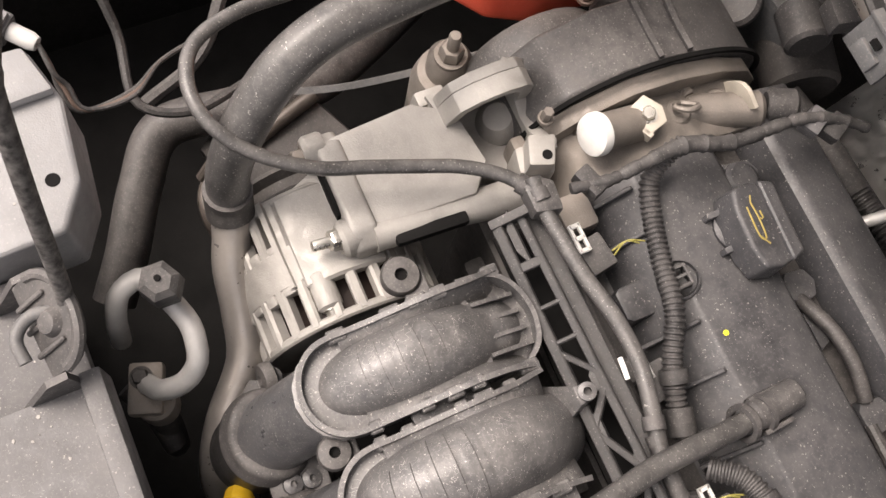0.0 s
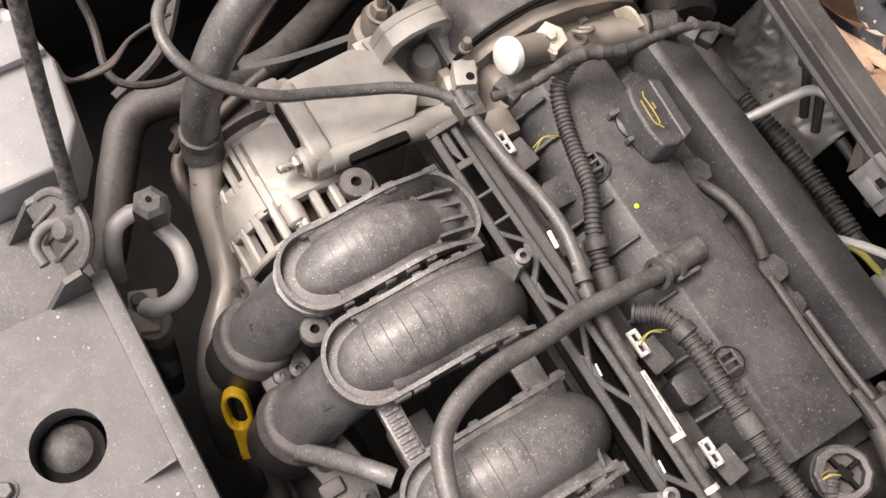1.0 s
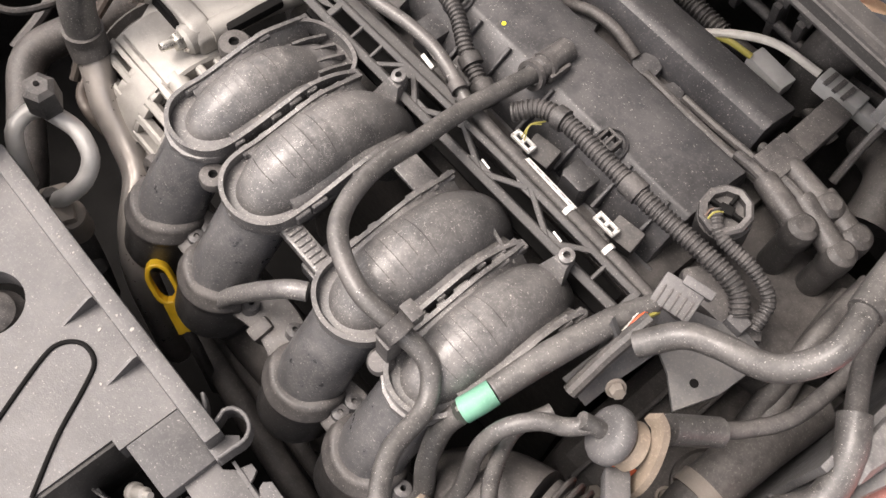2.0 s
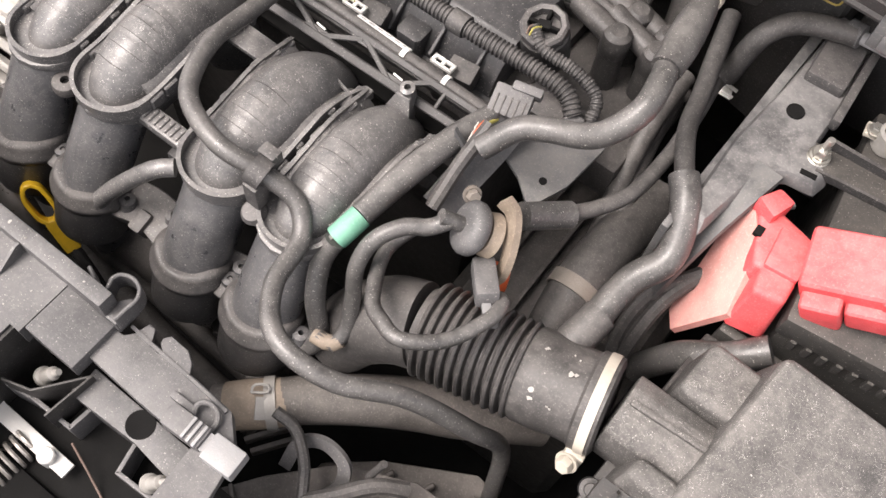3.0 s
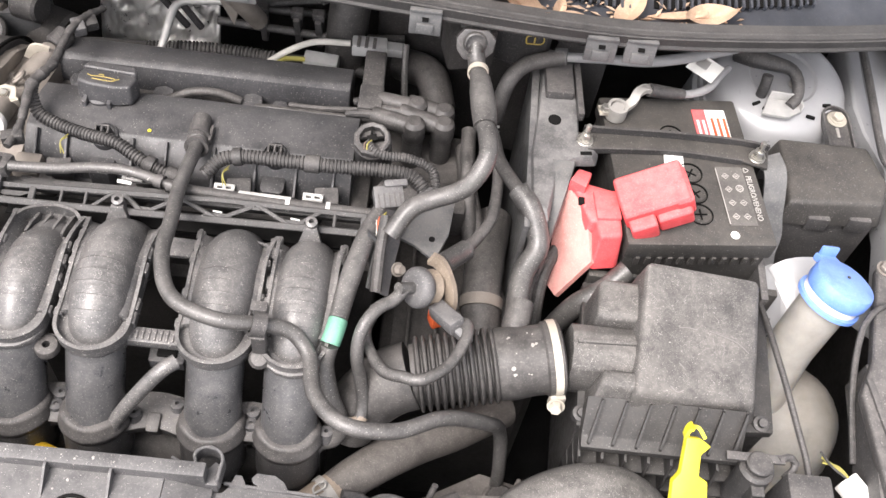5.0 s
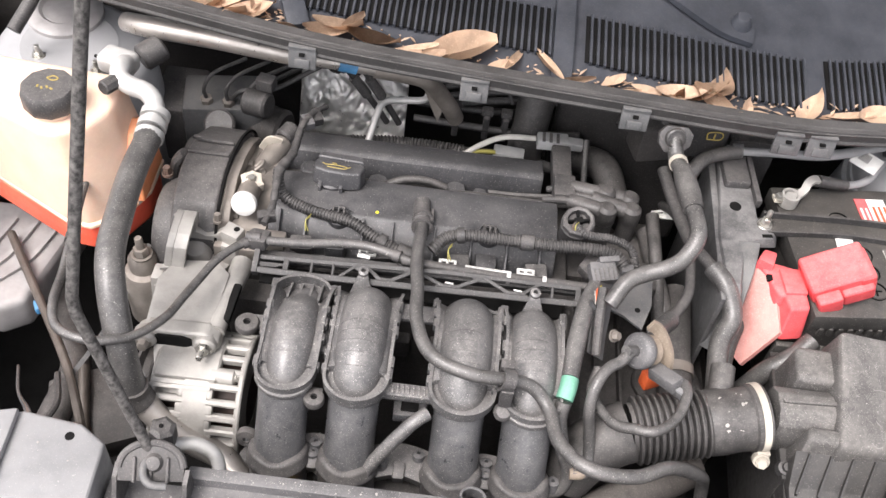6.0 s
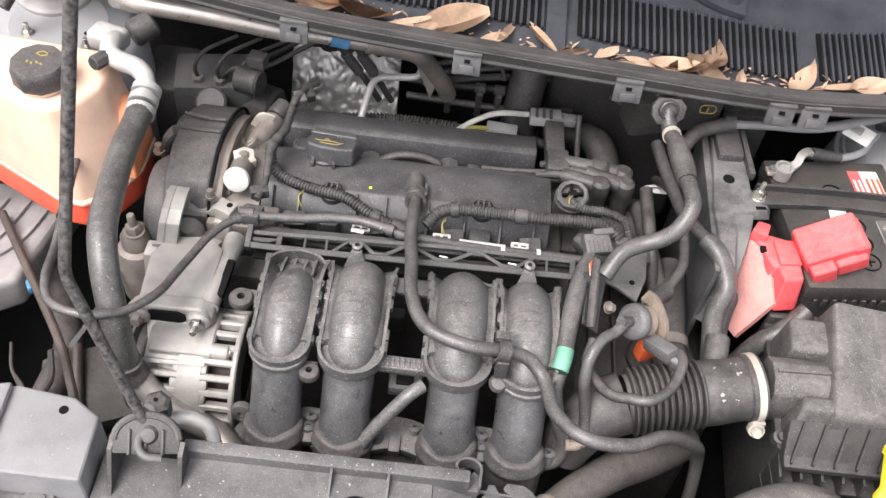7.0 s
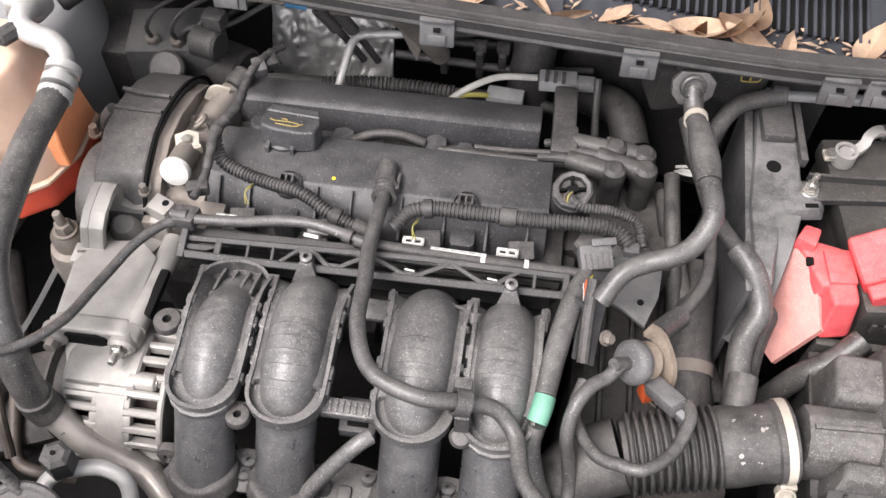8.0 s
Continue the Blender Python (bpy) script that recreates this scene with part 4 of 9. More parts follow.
prism(bm, [(-0.012, -0.008), (0.010, -0.010), (0.013, 0.006), (0.004, 0.012), (-0.010, 0.010)], 0, 0.003, m=axis((-0.188, 0.073, 0.814), (0.1, -0.2, 1)), w=0.001)
prism(bm, [(-0.012, -0.010), (0.012, -0.010), (0.012, -0.006), (-0.012, -0.006)], -0.010, 0.003, m=axis((-0.188, 0.073, 0.814), (0.1, -0.2, 1)), w=0.001)
part("bracket", bm, CREAM, sol)
bolt(sol, (-0.188, 0.074, 0.816), (0.1, -0.2, 1), 0.0048, 0.006)
sol2 = thing("cam_solenoid", (-0.178, 0.16, 0.77), "dirty aluminium cam solenoid with a grey plug", "solenoid", "cam solenoids")
bm = B()
disc(bm, (-0.190, 0.115, 0.785), (0.35, 0.9, 0.15), 0.0125, 0.055, 0.003)
part("barrel", bm, ALLOY_DULL, sol2)
bm = B()
disc(bm, (-0.172, 0.168, 0.795), (0.45, 0.9, 0.1), 0.0115, 0.022, 0.003)
part("plug", bm, PLASTIC, sol2)
bm = B()
ribbon(bm, [(-0.193, 0.150, 0.792), (-0.183, 0.150, 0.808), (-0.170, 0.152, 0.804)], 0.010, 0.003, (0, 1, 0), 0.003)
part("bracket", bm, CREAM, sol2)

# engine mount and alternator
mount = thing("engine_mount", (-0.24, -0.03, 0.66), "cast aluminium engine mount bracket with a hollow upright cradle", "bracket")
bm = B()
prism(bm, [(-0.256, -0.122), (-0.188, -0.118), (-0.186, -0.046), (-0.205, -0.030), (-0.246, -0.036), (-0.260, -0.062)], 0.774, 0.7925, w=0.003)
part("plate", bm, ALLOY, mount)
bm = B()
prism(bm, [(-0.264, 0.764), (-0.264, 0.784), (-0.252, 0.794), (-0.190, 0.796), (-0.178, 0.787), (-0.178, 0.770), (-0.192, 0.762)], -0.132, -0.114, m=ALONG_Y, w=0.004, seg=3)
part("front_web", bm, ALLOY, mount)
# Black plate on the solid web: painted shade of a pocket.
bm = B()
prism(bm, [(-0.246, 0.775), (-0.246, 0.786), (-0.240, 0.790), (-0.214, 0.791), (-0.206, 0.787), (-0.206, 0.778), (-0.212, 0.774), (-0.238, 0.772)], -0.1345, -0.1305, m=ALONG_Y, w=0.0006)
part("pocket_shade", bm, VOID, mount)
bm = B()
tube(bm, [(-0.186, -0.118, 0.784), (-0.183, -0.07, 0.782), (-0.180, -0.018, 0.776)], [0.0105, 0.0095, 0.0125], 18)
part("side_beam", bm, ALLOY, mount)
# Black bar on the beam, painting the shade of a slot.
bm = B()
box(bm, (-0.1760, -0.082, 0.7875), (0.009, 0.050, 0.009), m=pose(0, 0, 0, 0, 0, -3), w=0.003)
part("side_slot_shade", bm, VOID, mount)
# upright cradle: an arched rib, leaning in, and a back wall with a dip
LEAN = Matrix(((1, 0, 0.17, 0.013 - 0.17 * 0.752), (0, 1, 0, 0), (0, 0, 1, 0), (0, 0, 0, 1)))
ARCHED = [(-0.048, 0.752), (-0.046, 0.800), (-0.041, 0.818), (-0.029, 0.828), (-0.010, 0.832), (0.003, 0.830), (0.010, 0.822), (0.013, 0.806), (0.013, 0.752)]
bm = B()
prism(bm, ARCHED, -0.278, -0.270, m=LEAN @ ALONG_X, w=0.0015)
part("arched_rib", bm, ALLOY, mount, "", 25)
bm = B()
prism(bm, ARCHED + [(y * 0.72 - 0.0048, 0.752 + (z - 0.752) * 0.88) for y, z in ARCHED[::-1]], -0.270, -0.256, m=LEAN @ ALONG_X, w=0.001)
part("rib_flange", bm, ALLOY, mount, "", 25)
bm = B()
prism(bm, [(-0.262, 0.752), (-0.252, 0.822), (-0.245, 0.806), (-0.236, 0.795), (-0.226, 0.790), (-0.215, 0.792), (-0.206, 0.800), (-0.192, 0.806), (-0.188, 0.752)], 0.004, 0.013, m=ALONG_Y, w=0.0015)
part("back_wall", bm, ALLOY, mount, "", 25)
bm = B()
prism(bm, [(-0.272, -0.054), (-0.214, -0.046), (-0.196, -0.010), (-0.204, 0.010), (-0.24, 0.010), (-0.270, -0.02)], 0.745, 0.764, w=0.003)
part("cradle_floor", bm, ALLOY, mount)
bm = B()
lathe(bm, [(0.0, 0.014), (0.010, 0.012), (0.0155, 0.006), (0.017, 0.0)], axis((-0.236, -0.002, 0.766), (0, -0.3, 1)), 26)
part("dome_nut", bm, ALLOY, mount)
bm = B()
ribbon(bm, [(-0.262, -0.048, 0.790), (-0.240, -0.044, 0.790), (-0.214, -0.040, 0.789)], 0.004, 0.004, (0, 0, 1))
part("sill", bm, ALLOY, mount)
bm = B()
box(bm, (-0.2475, -0.006, 0.824), (0.014, 0.005, 0.010), m=pose(0, 0, 0, 0, 0, -40), w=0.001)
part("top_fin", bm, ALLOY, mount)
bm = B()
prism(bm, [(-0.206, -0.004), (-0.186, -0.012), (-0.180, 0.004), (-0.200, 0.014)], 0.792, 0.810, w=0.0025)
part("lug", bm, ALLOY, mount)
bm = B()
disc(bm, (-0.1885, 0.002, 0.809), (0, 0, 1), 0.0035, 0.0015, 0.0003, 12)
part("lug_hole", bm, VOID, mount)
bm = B()
prism(bm, [(-0.206, -0.010), (-0.188, -0.014), (-0.180, 0.008), (-0.204, 0.022)], 0.74, 0.793, w=0.003)
part("foot", bm, ALLOY, mount)
bm = B()
prism(bm, [(-0.276, 0.70), (-0.278, 0.735), (-0.274, 0.775), (-0.262, 0.775), (-0.262, 0.70)], -0.052, -0.030, m=ALONG_Y, w=0.003)
part("leg", bm, ALLOY, mount)
bm = B()
lathe(bm, [(0.026, -0.08), (0.026, -0.02), (0.022, -0.004), (0.0165, 0.0), (0.0165, 0.014), (0.012, 0.022), (0.0, 0.022)], axis((-0.298, -0.010, 0.740), (0, 0, 1)), 24)
part("mount_post", bm, ALLOY_DULL, mount)
bolt(mount, (-0.297, -0.011, 0.760), (0, 0, 1), 0.009, 0.030, ALLOY_DULL, "mount_bolt", True)

alt = thing("alternator", (-0.195, -0.14, 0.61), "dusty aluminium alternator with slotted end housings", "alternator")
AC = Vector((-0.193, -0.143, 0.706))


def shell(x0, x1, a0, a1, r0=0.058, r1=0.0675, w=0.0015):
    """A piece of the round housing between two angles from +y towards +z."""
    n_ = max(2, int((a1 - a0) / 6))
    out = [(r1 * math.cos(radians(a0 + (a1 - a0) * k / n_)), r1 * math.sin(radians(a0 + (a1 - a0) * k / n_))) for k in range(n_ + 1)]
    back = [(r0 * math.cos(radians(a0 + (a1 - a0) * k / n_)), r0 * math.sin(radians(a0 + (a1 - a0) * k / n_))) for k in range(n_, -1, -1)]
    return prism(B(), [(AC.y + y, AC.z + z) for y, z in out + back], x0, x1, m=ALONG_X, w=w, seg=1)


bm = B()
lathe(bm, [(0.0, -0.046), (0.044, -0.046), (0.046, 0.0), (0.044, 0.046), (0.0, 0.046)], axis(AC, (1, 0, 0)), 28)
part("winding", bm, COPPER, alt, "dark copper windings behind the slots")
part("stator_band", shell(AC.x - 0.013, AC.x + 0.013, 0, 352, 0.058, 0.0668, 0.001), ALLOY, alt, "", 30)
part("housing_top", shell(AC.x - 0.045, AC.x + 0.020, 62, 112, 0.055, 0.0685, 0.002), ALLOY, alt, "", 30)
for xa, xb in ((AC.x - 0.047, AC.x - 0.041), (AC.x + 0.041, AC.x + 0.047)):
    part("end_ring", shell(xa, xb, 0, 352, 0.030, 0.0665), ALLOY, alt, "", 30)
for sx in (-1, 1):
    for k in range(25):
        a = 14.4 * k
        if sx < 0 and 58 < a < 112:
            continue
        x0, x1 = sorted((AC.x + sx * 0.010, AC.x + sx * 0.046))
        bm = B()
        root = AC + Vector((sx * 0.0145, 0.0622 * math.cos(radians(a + 7.2)), 0.0622 * math.sin(radians(a + 7.2))))
        box(bm, (0, 0, 0), (0.006 + 0.003 * (k % 2), 0.009, 0.010), w=0.002)
        bmesh.ops.transform(bm, matrix=Matrix.Translation(root) @ pose(0, 0, 0, a + 7.2), verts=bm.verts)
        part("fin_root", bm, ALLOY, alt)
        part("cooling_fin", shell(x0, x1, a - 3.3, a + 3.3, 0.056, 0.0668, 0.0018), ALLOY, alt)
bm = B()
prism(bm, [(-0.238, -0.130), (-0.180, -0.130), (-0.176, -0.180), (-0.236, -0.182)], 0.746, 0.776, top=[(-0.246, -0.116), (-0.186, -0.114), (-0.186, -0.130), (-0.248, -0.132)], w=0.003)
part("front_pad", bm, ALLOY, alt)
bm = B()
ribbon(bm, [(-0.240, -0.176, 0.764), (-0.21, -0.176, 0.765), (-0.178, -0.175, 0.765)], 0.004, 0.004, (0, -0.5, 0.8))
part("seam", bm, ALLOY, alt)
bm = B()
disc(bm, (-0.182, -0.158, 0.765), (1, 0, 0), 0.0085, 0.026, 0.002, 18)
part("through_bolt_boss", bm, ALLOY, alt)
bolt(alt, (-0.157, -0.158, 0.765), (1, 0, 0), 0.0045, 0.006)
for x_ in (-0.254, -0.192):
    bm = B()
    lathe(bm, [(0.0, 0), (0.0115, 0), (0.0125, 0.002), (0.0125, 0.012), (0.010, 0.015), (0.0, 0.015)], axis((x_, -0.124, 0.782), (0, -1, 0.0)), 20)
    part("lug", bm, ALLOY, alt)
bolt(alt, (-0.192, -0.136, 0.784), (0, -1, 0.3), 0.0075, 0.022, ZINC, "mount_bolt", True)
bolt(alt, (-0.254, -0.137, 0.780), (0, -1, 0.25), 0.006, 0.010, ALLOY_DULL, "mount_bolt")
bm = B()
lathe(bm, [(0.0, 0), (0.050, 0.0), (0.053, 0.003), (0.046, 0.007), (0.046, 0.014), (0.053, 0.018), (0.050, 0.022), (0.0, 0.022)], axis((AC.x - 0.049, AC.y, AC.z), (-1, 0, 0)), 36)
part("pulley", bm, DARK, alt)

# intake manifold: four runners
manifold = thing("intake_manifold", (0.02, -0.17, 0.62), "dusty black plastic intake manifold with four curved runners", "manifold")
bm = B()
tube(bm, [(-0.13, -0.212, 0.660), (0.0, -0.212, 0.660), (0.17, -0.206, 0.668)], 0.032, 18, 0.02)
part("plenum", bm, DARK, manifold)
low = thing("lower_pipes", (0.05, -0.24, 0.5), "dusty pipes and castings low in front of the engine", "pipe")
for pts, r_, m_ in (([(-0.10, -0.235, 0.62), (-0.02, -0.238, 0.62), (0.08, -0.243, 0.62), (0.17, -0.245, 0.61)], 0.009, DARK), ([(-0.06, -0.25, 0.60), (0.05, -0.262, 0.595), (0.16, -0.27, 0.59)], 0.012, DARK), ([(0.06, -0.215, 0.64), (0.12, -0.222, 0.64), (0.17, -0.235, 0.63)], 0.007, DARK)):
    bm = B()
    tube(bm, pts, r_, 12, 0.008)
    part("pipe", bm, m_, low)
for x, y, z, s in ((-0.02, -0.225, 0.645, 0.02), (0.04, -0.23, 0.64, 0.016), (0.10, -0.225, 0.645, 0.022), (0.14, -0.24, 0.63, 0.016), (-0.07, -0.228, 0.65, 0.018)):
    bm = B()
    box(bm, (x, y, z), (s * 1.6, s, s * 0.8), m=pose(0, 0, 0, 10, 8, 25 * s * 50), w=s * 0.2)
    part("casting", bm, SHROUD, low)
bm = B()
for k in range(5):
    box(bm, (0.150 + 0.010 * k, -0.262 - 0.004 * k, 0.640), (0.004, 0.040, 0.012), m=pose(0, 0, 0, 0, 0, -35), w=0.001)
part("cooling_ribs", bm, SHROUD, low)
# Invented casting, ribs and plug, added to lighten the gap under the hoses.
bm = B()
prism(bm, [(0.225, -0.315), (0.300, -0.290), (0.385, -0.262), (0.392, -0.205), (0.330, -0.190), (0.262, -0.228), (0.220, -0.262)], 0.575, 0.615, w=0.008, seg=2)
part("filler_casting", bm, SHROUD, low, "added dusty brown casting that lightens the dark gap")
bm = B()
for k in range(4):
    box(bm, (0.262 + 0.032 * k, -0.262 + 0.012 * k, 0.619), (0.005, 0.062, 0.014), m=pose(0, 0, 0, 0, 0, -24), w=0.0015, seg=1)
part("casting_ribs", bm, SHROUD, low)
bm = B()
disc(bm, (0.352, -0.222, 0.612), (0, 0, 1), 0.018, 0.012, 0.003, 20)
part("casting_plug", bm, DARK, low)
RX = (-0.100, -0.031, 0.073, 0.141)
RW = (0.060, 0.065, 0.067, 0.060)      # width of each pan
RR = (0.0225, 0.0250, 0.0265, 0.0240)  # radius of each arched tube
RK = (-0.004, 0.004, 0.001, -0.001)       # how much higher each arch stands
rng = random.Random(5)
for i, x in enumerate(RX):
    w, r, k = RW[i], RR[i], RK[i]
    half = w / 2
    # shallow pan round the front of the tube, in three stepped layers
    bm = B()
    prism(bm, stadium(x, -0.204, -0.080, w), 0.8085, 0.8155, w=0.002, seg=2)
    part("pan", bm, RUNNER, manifold)
    bm = B()
    prism(bm, stadium(x, -0.2015, -0.10, w - 0.005), 0.800, 0.809, w=0.0025, seg=2)
    part("pan_underside", bm, RUNNER, manifold)
    bm = B()
    prism(bm, stadium(x, -0.1985, -0.12, w - 0.010), 0.790, 0.8005, w=0.003, seg=2)
    part("pan_underside", bm, RUNNER, manifold)
    # rim: low round the front, climbing and flaring outwards at the rear
    bm = B()
    hw = half - 0.0018
    climb = lambda y: 0.8185 + 0.0075 * min(1.0, max(0.0, (y + 0.155) / 0.045)) - 0.014 * max(0.0, (y + 0.108) / 0.042) ** 1.6
    splay = lambda y: 0.003 * max(0.0, (y + 0.100) / 0.035) ** 2
    ys = (-0.066, -0.074, -0.086, -0.105, -0.125, -0.145, -0.160)
    pts = [(x - hw - splay(y), y, climb(y)) for y in ys] + \
          [(x - hw * math.cos(math.pi * j / 8), -0.174 - (hw - 0.003) * math.sin(math.pi * j / 8), 0.8185) for j in range(9)] + \
          [(x + hw + splay(y), y, climb(y)) for y in ys[::-1]]
    ribbon(bm, pts, 0.0032, 0.011, (0, 0, 1), 0.005)
    part("pan_wall", bm, RUNNER, manifold)
    fall = -0.009 if i == 0 else 0.0
    arch = [(x, -0.179, 0.790), (x, -0.174, 0.804 + 0.5 * k), (x, -0.158, 0.8160 + k), (x, -0.135, 0.8215 + k), (x, -0.112, 0.8200 + k + 0.3 * fall), (x, -0.094, 0.8120 + k + fall), (x, -0.081, 0.799 + fall), (x, -0.071, 0.781 + fall), (x, -0.066, 0.755)]
    bm = B()
    tube(bm, arch, [r * 0.80, r * 0.88, r * 0.97, r, r * 1.02, r * 1.05, r * 1.07, r * 1.06, r * 1.02], 32, 0.0013, wave=lambda s: -0.00035 if 0.036 < s < 0.086 and s % 0.0125 < 0.0012 else 0.0)
    part("runner", bm, RUNNER, manifold, "", 60)
    # thin broken seams across the tube
    spine = [q for q, _ in curve(arch, 0.0088)]
    for q in range(4, 9):
        t_ = (spine[q + 1] - spine[q - 1]).normalized()
        up_ = Vector((1, 0, 0)).cross(t_)
        rl = r * (0.955 + 0.011 * (q - 4)) + 0.0002
        arc0, arc1 = -62 + (q * 31 + i * 17) % 29, 62 - (q * 23 + i * 11) % 37
        bm = B()
        tube(bm, [spine[q] + Vector((1, 0, 0)) * (rl * math.sin(radians(a))) + up_ * (rl * math.cos(radians(a))) for a in range(arc0, arc1, 9)], 0.00034, 5, 0.004)
        part("seam", bm, PLASTIC, manifold)
    # skirts that slope from the tube down to the rim
    for s in (-1, 1):
        bm = B()
        rows_ = []
        for y in (-0.168, -0.150, -0.130, -0.112, -0.098, -0.086, -0.076, -0.067):
            zt = 0.812 + k + 0.006 * min(1.0, (y + 0.17) / 0.03) - (0.022 - 0.8 * fall) * max(0.0, (y + 0.116) / 0.049) ** 1.7
            rows_.append([bm.verts.new(v) for v in ((x + s * r * 0.80, y, zt + r * 0.42), (x + s * (hw + splay(y)), y, climb(y) + 0.003), (x + s * (hw + splay(y)), y, climb(y) - 0.004), (x + s * r * 0.5, y, zt - 0.006))])
        for ra, rb in zip(rows_, rows_[1:]):
            for j in range(4):
                bm.faces.new((ra[j], rb[j], rb[(j + 1) % 4], ra[(j + 1) % 4]))
        bm.faces.new(rows_[0])
        bm.faces.new(rows_[-1][::-1])
        part("skirt", bm, RUNNER, manifold, "", 60)
        # serrated lugs on the outside of the rim
        for j in range(7):
            if (i * 7 + j) % 4 == 1:
                continue
            y = -0.168 + 0.0165 * j + rng.uniform(-0.002, 0.002)
            bm = B()
            box(bm, (x + s * (half - 0.0016 + splay(y)), y, climb(y) - 0.0015), (0.0078, 0.007 + 0.006 * rng.random(), 0.010), w=0.001, seg=1)
            part("wall_lug", bm, RUNNER, manifold)
    # pipe that leans forward from the pan down to a flanged collar
    bm = B()
    tube(bm, [(x, -0.178, 0.806), (x, -0.186, 0.790), (x, -0.200, 0.772), (x, -0.212, 0.756), (x, -0.221, 0.738), (x, -0.225, 0.712), (x, -0.222, 0.665)], [0.0245, 0.0252, 0.0250, 0.0250, 0.0258, 0.0262, 0.0262], 30, 0.005)
    part("down_pipe", bm, RUNNER_LOW, manifold, "", 60)
    bm = B()
    lathe(bm, [(0.0262, -0.050), (0.0288, -0.044), (0.0292, -0.016), (0.0300, -0.013), (0.0316, -0.012), (0.0318, -0.008), (0.0302, -0.006), (0.0298, 0.000), (0.0286, 0.0030), (0.0262, 0.0042), (0.0225, 0.0044)], axis((x, -0.2205, 0.744), (0, 0.40, 1)), 36)
    for v in bm.verts:
        a = math.atan2(v.co.y + 0.2205, v.co.x - x)
        v.co.z += (0.0045 * math.cos(2 * a) - 0.003 * math.sin(a) + 0.0008 * math.sin(5 * a + i)) * min(1.0, max(0.0, (v.co.z - 0.712) / 0.03))
    part("collar", bm, PLASTIC, manifold, "", 60)
    bm = B()
    prism(bm, [(x - 0.041, -0.222), (x - 0.034, -0.230), (x - 0.020, -0.240), (x, -0.250), (x + 0.022, -0.240), (x + 0.036, -0.226), (x + 0.042, -0.214), (x + 0.034, -0.206), (x - 0.034, -0.208)], 0.722, 0.729, w=0.002)
    part("collar_flange", bm, PLASTIC, manifold)
    for s in (-1, 1):
        bm = B()
        lathe(bm, [(0.0022, 0.003), (0.0062, 0.002), (0.0068, -0.003), (0.0068, -0.010), (0.0022, -0.012), (0.0022, 0.003)], axis((x + s * 0.034, -0.214 - 0.006 * s, 0.744), (0, 0.2, 1)), 16)
        part("collar_ear", bm, RUNNER_LOW, manifold)
# castings that tie the lower collars together
for xa, xb in ((-0.100, -0.031), (-0.031, 0.073), (0.073, 0.141)):
    bm = B()
    ribbon(bm, [(xa, -0.224, 0.728), ((xa + xb) / 2, -0.212, 0.734), (xb, -0.224, 0.728)], 0.034, 0.016, (0, -0.2, 1), 0.006)
    bev(bm, 0.003, 2, 40)
    part("lower_tie", bm, PLASTIC, manifold)
    bm = B()
    box(bm, ((xa + xb) / 2, -0.224, 0.734), (0.012, 0.018, 0.020), m=pose(0, 0, 0, 15), w=0.003)
    part("tie_boss", bm, PLASTIC, manifold)
# rounded plate with fins behind the first arch
bm = B()
prism(bm, [(-0.131, -0.092), (-0.128, -0.068), (-0.118, -0.056), (-0.100, -0.051), (-0.082, -0.055), (-0.072, -0.066), (-0.070, -0.092)], 0.794, 0.801, w=0.003)
part("rear_plate", bm, RUNNER, manifold)
bm = B()
ribbon(bm, [(-0.131, -0.092, 0.816), (-0.129, -0.070, 0.812), (-0.118, -0.057, 0.808), (-0.100, -0.052, 0.806), (-0.082, -0.056, 0.806), (-0.073, -0.066, 0.806)], 0.003, 0.014, (0, 0, 1), 0.005)
part("rear_plate_wall", bm, RUNNER, manifold)
for x in (-0.115, -0.104, -0.093, -0.083):
    bm = B()
    prism(bm, [(-0.090, 0.801), (-0.088, 0.820), (-0.076, 0.816), (-0.058, 0.807), (-0.057, 0.801)], x - 0.0012, x + 0.0012, m=ALONG_X)
    part("fin", bm, RUNNER, manifold)
for (x, y, z), e in (((-0.069, -0.192, 0.801), 0.0105), ((-0.151, -0.116, 0.804), 0.0125), ((-0.134, -0.216, 0.742), 0.011)):
    bm = B()
    box(bm, (x + (0.012 if x < -0.1 else -0.008), y + 0.006, z - 0.004), (0.030, 0.016, 0.006), w=0.002)
    part("ear", bm, RUNNER, manifold)
    bm = B()
    dd = (0, 0, 1) if z > 0.75 else (0, -1, 0.3)
    lathe(bm, [(e * 0.32, 0.0), (e * 0.9, -0.001), (e, -0.003), (e, -0.008), (e * 0.7, -0.010), (e * 0.32, -0.010), (e * 0.32, 0.0)], axis((x, y, z + 0.004), dd), 22)
    grom = part("grommet", bm, RUBBER, manifold, "black rubber grommet")
    bm = B()
    disc(bm, Vector((x, y, z + 0.004)) - Vector(dd) * 0.006, dd, e * 0.34, 0.002, 0.0002, 14)
    part("hole", bm, VOID, grom)
bm = B()
box(bm, (0.021, -0.176, 0.806), (0.052, 0.015, 0.010), w=0.002)
part("tie_bar", bm, RUNNER, manifold)
bm = B()
box(bm, (0, 0, 0), (0.003, 0.011, 0.002), w=0.0005, seg=1)
waffle_me = mesh_of("waffle_rib", bm, RUNNER)
for j in range(9):
    piece("waffle_rib", waffle_me, manifold, pose(0.000 + 0.0052 * j, -0.176, 0.8115))
bm = B()
box(bm, (0.020, -0.084, 0.812), (0.046, 0.020, 0.005), w=0.0015)
part("tie_plate", bm, RUNNER, manifold)
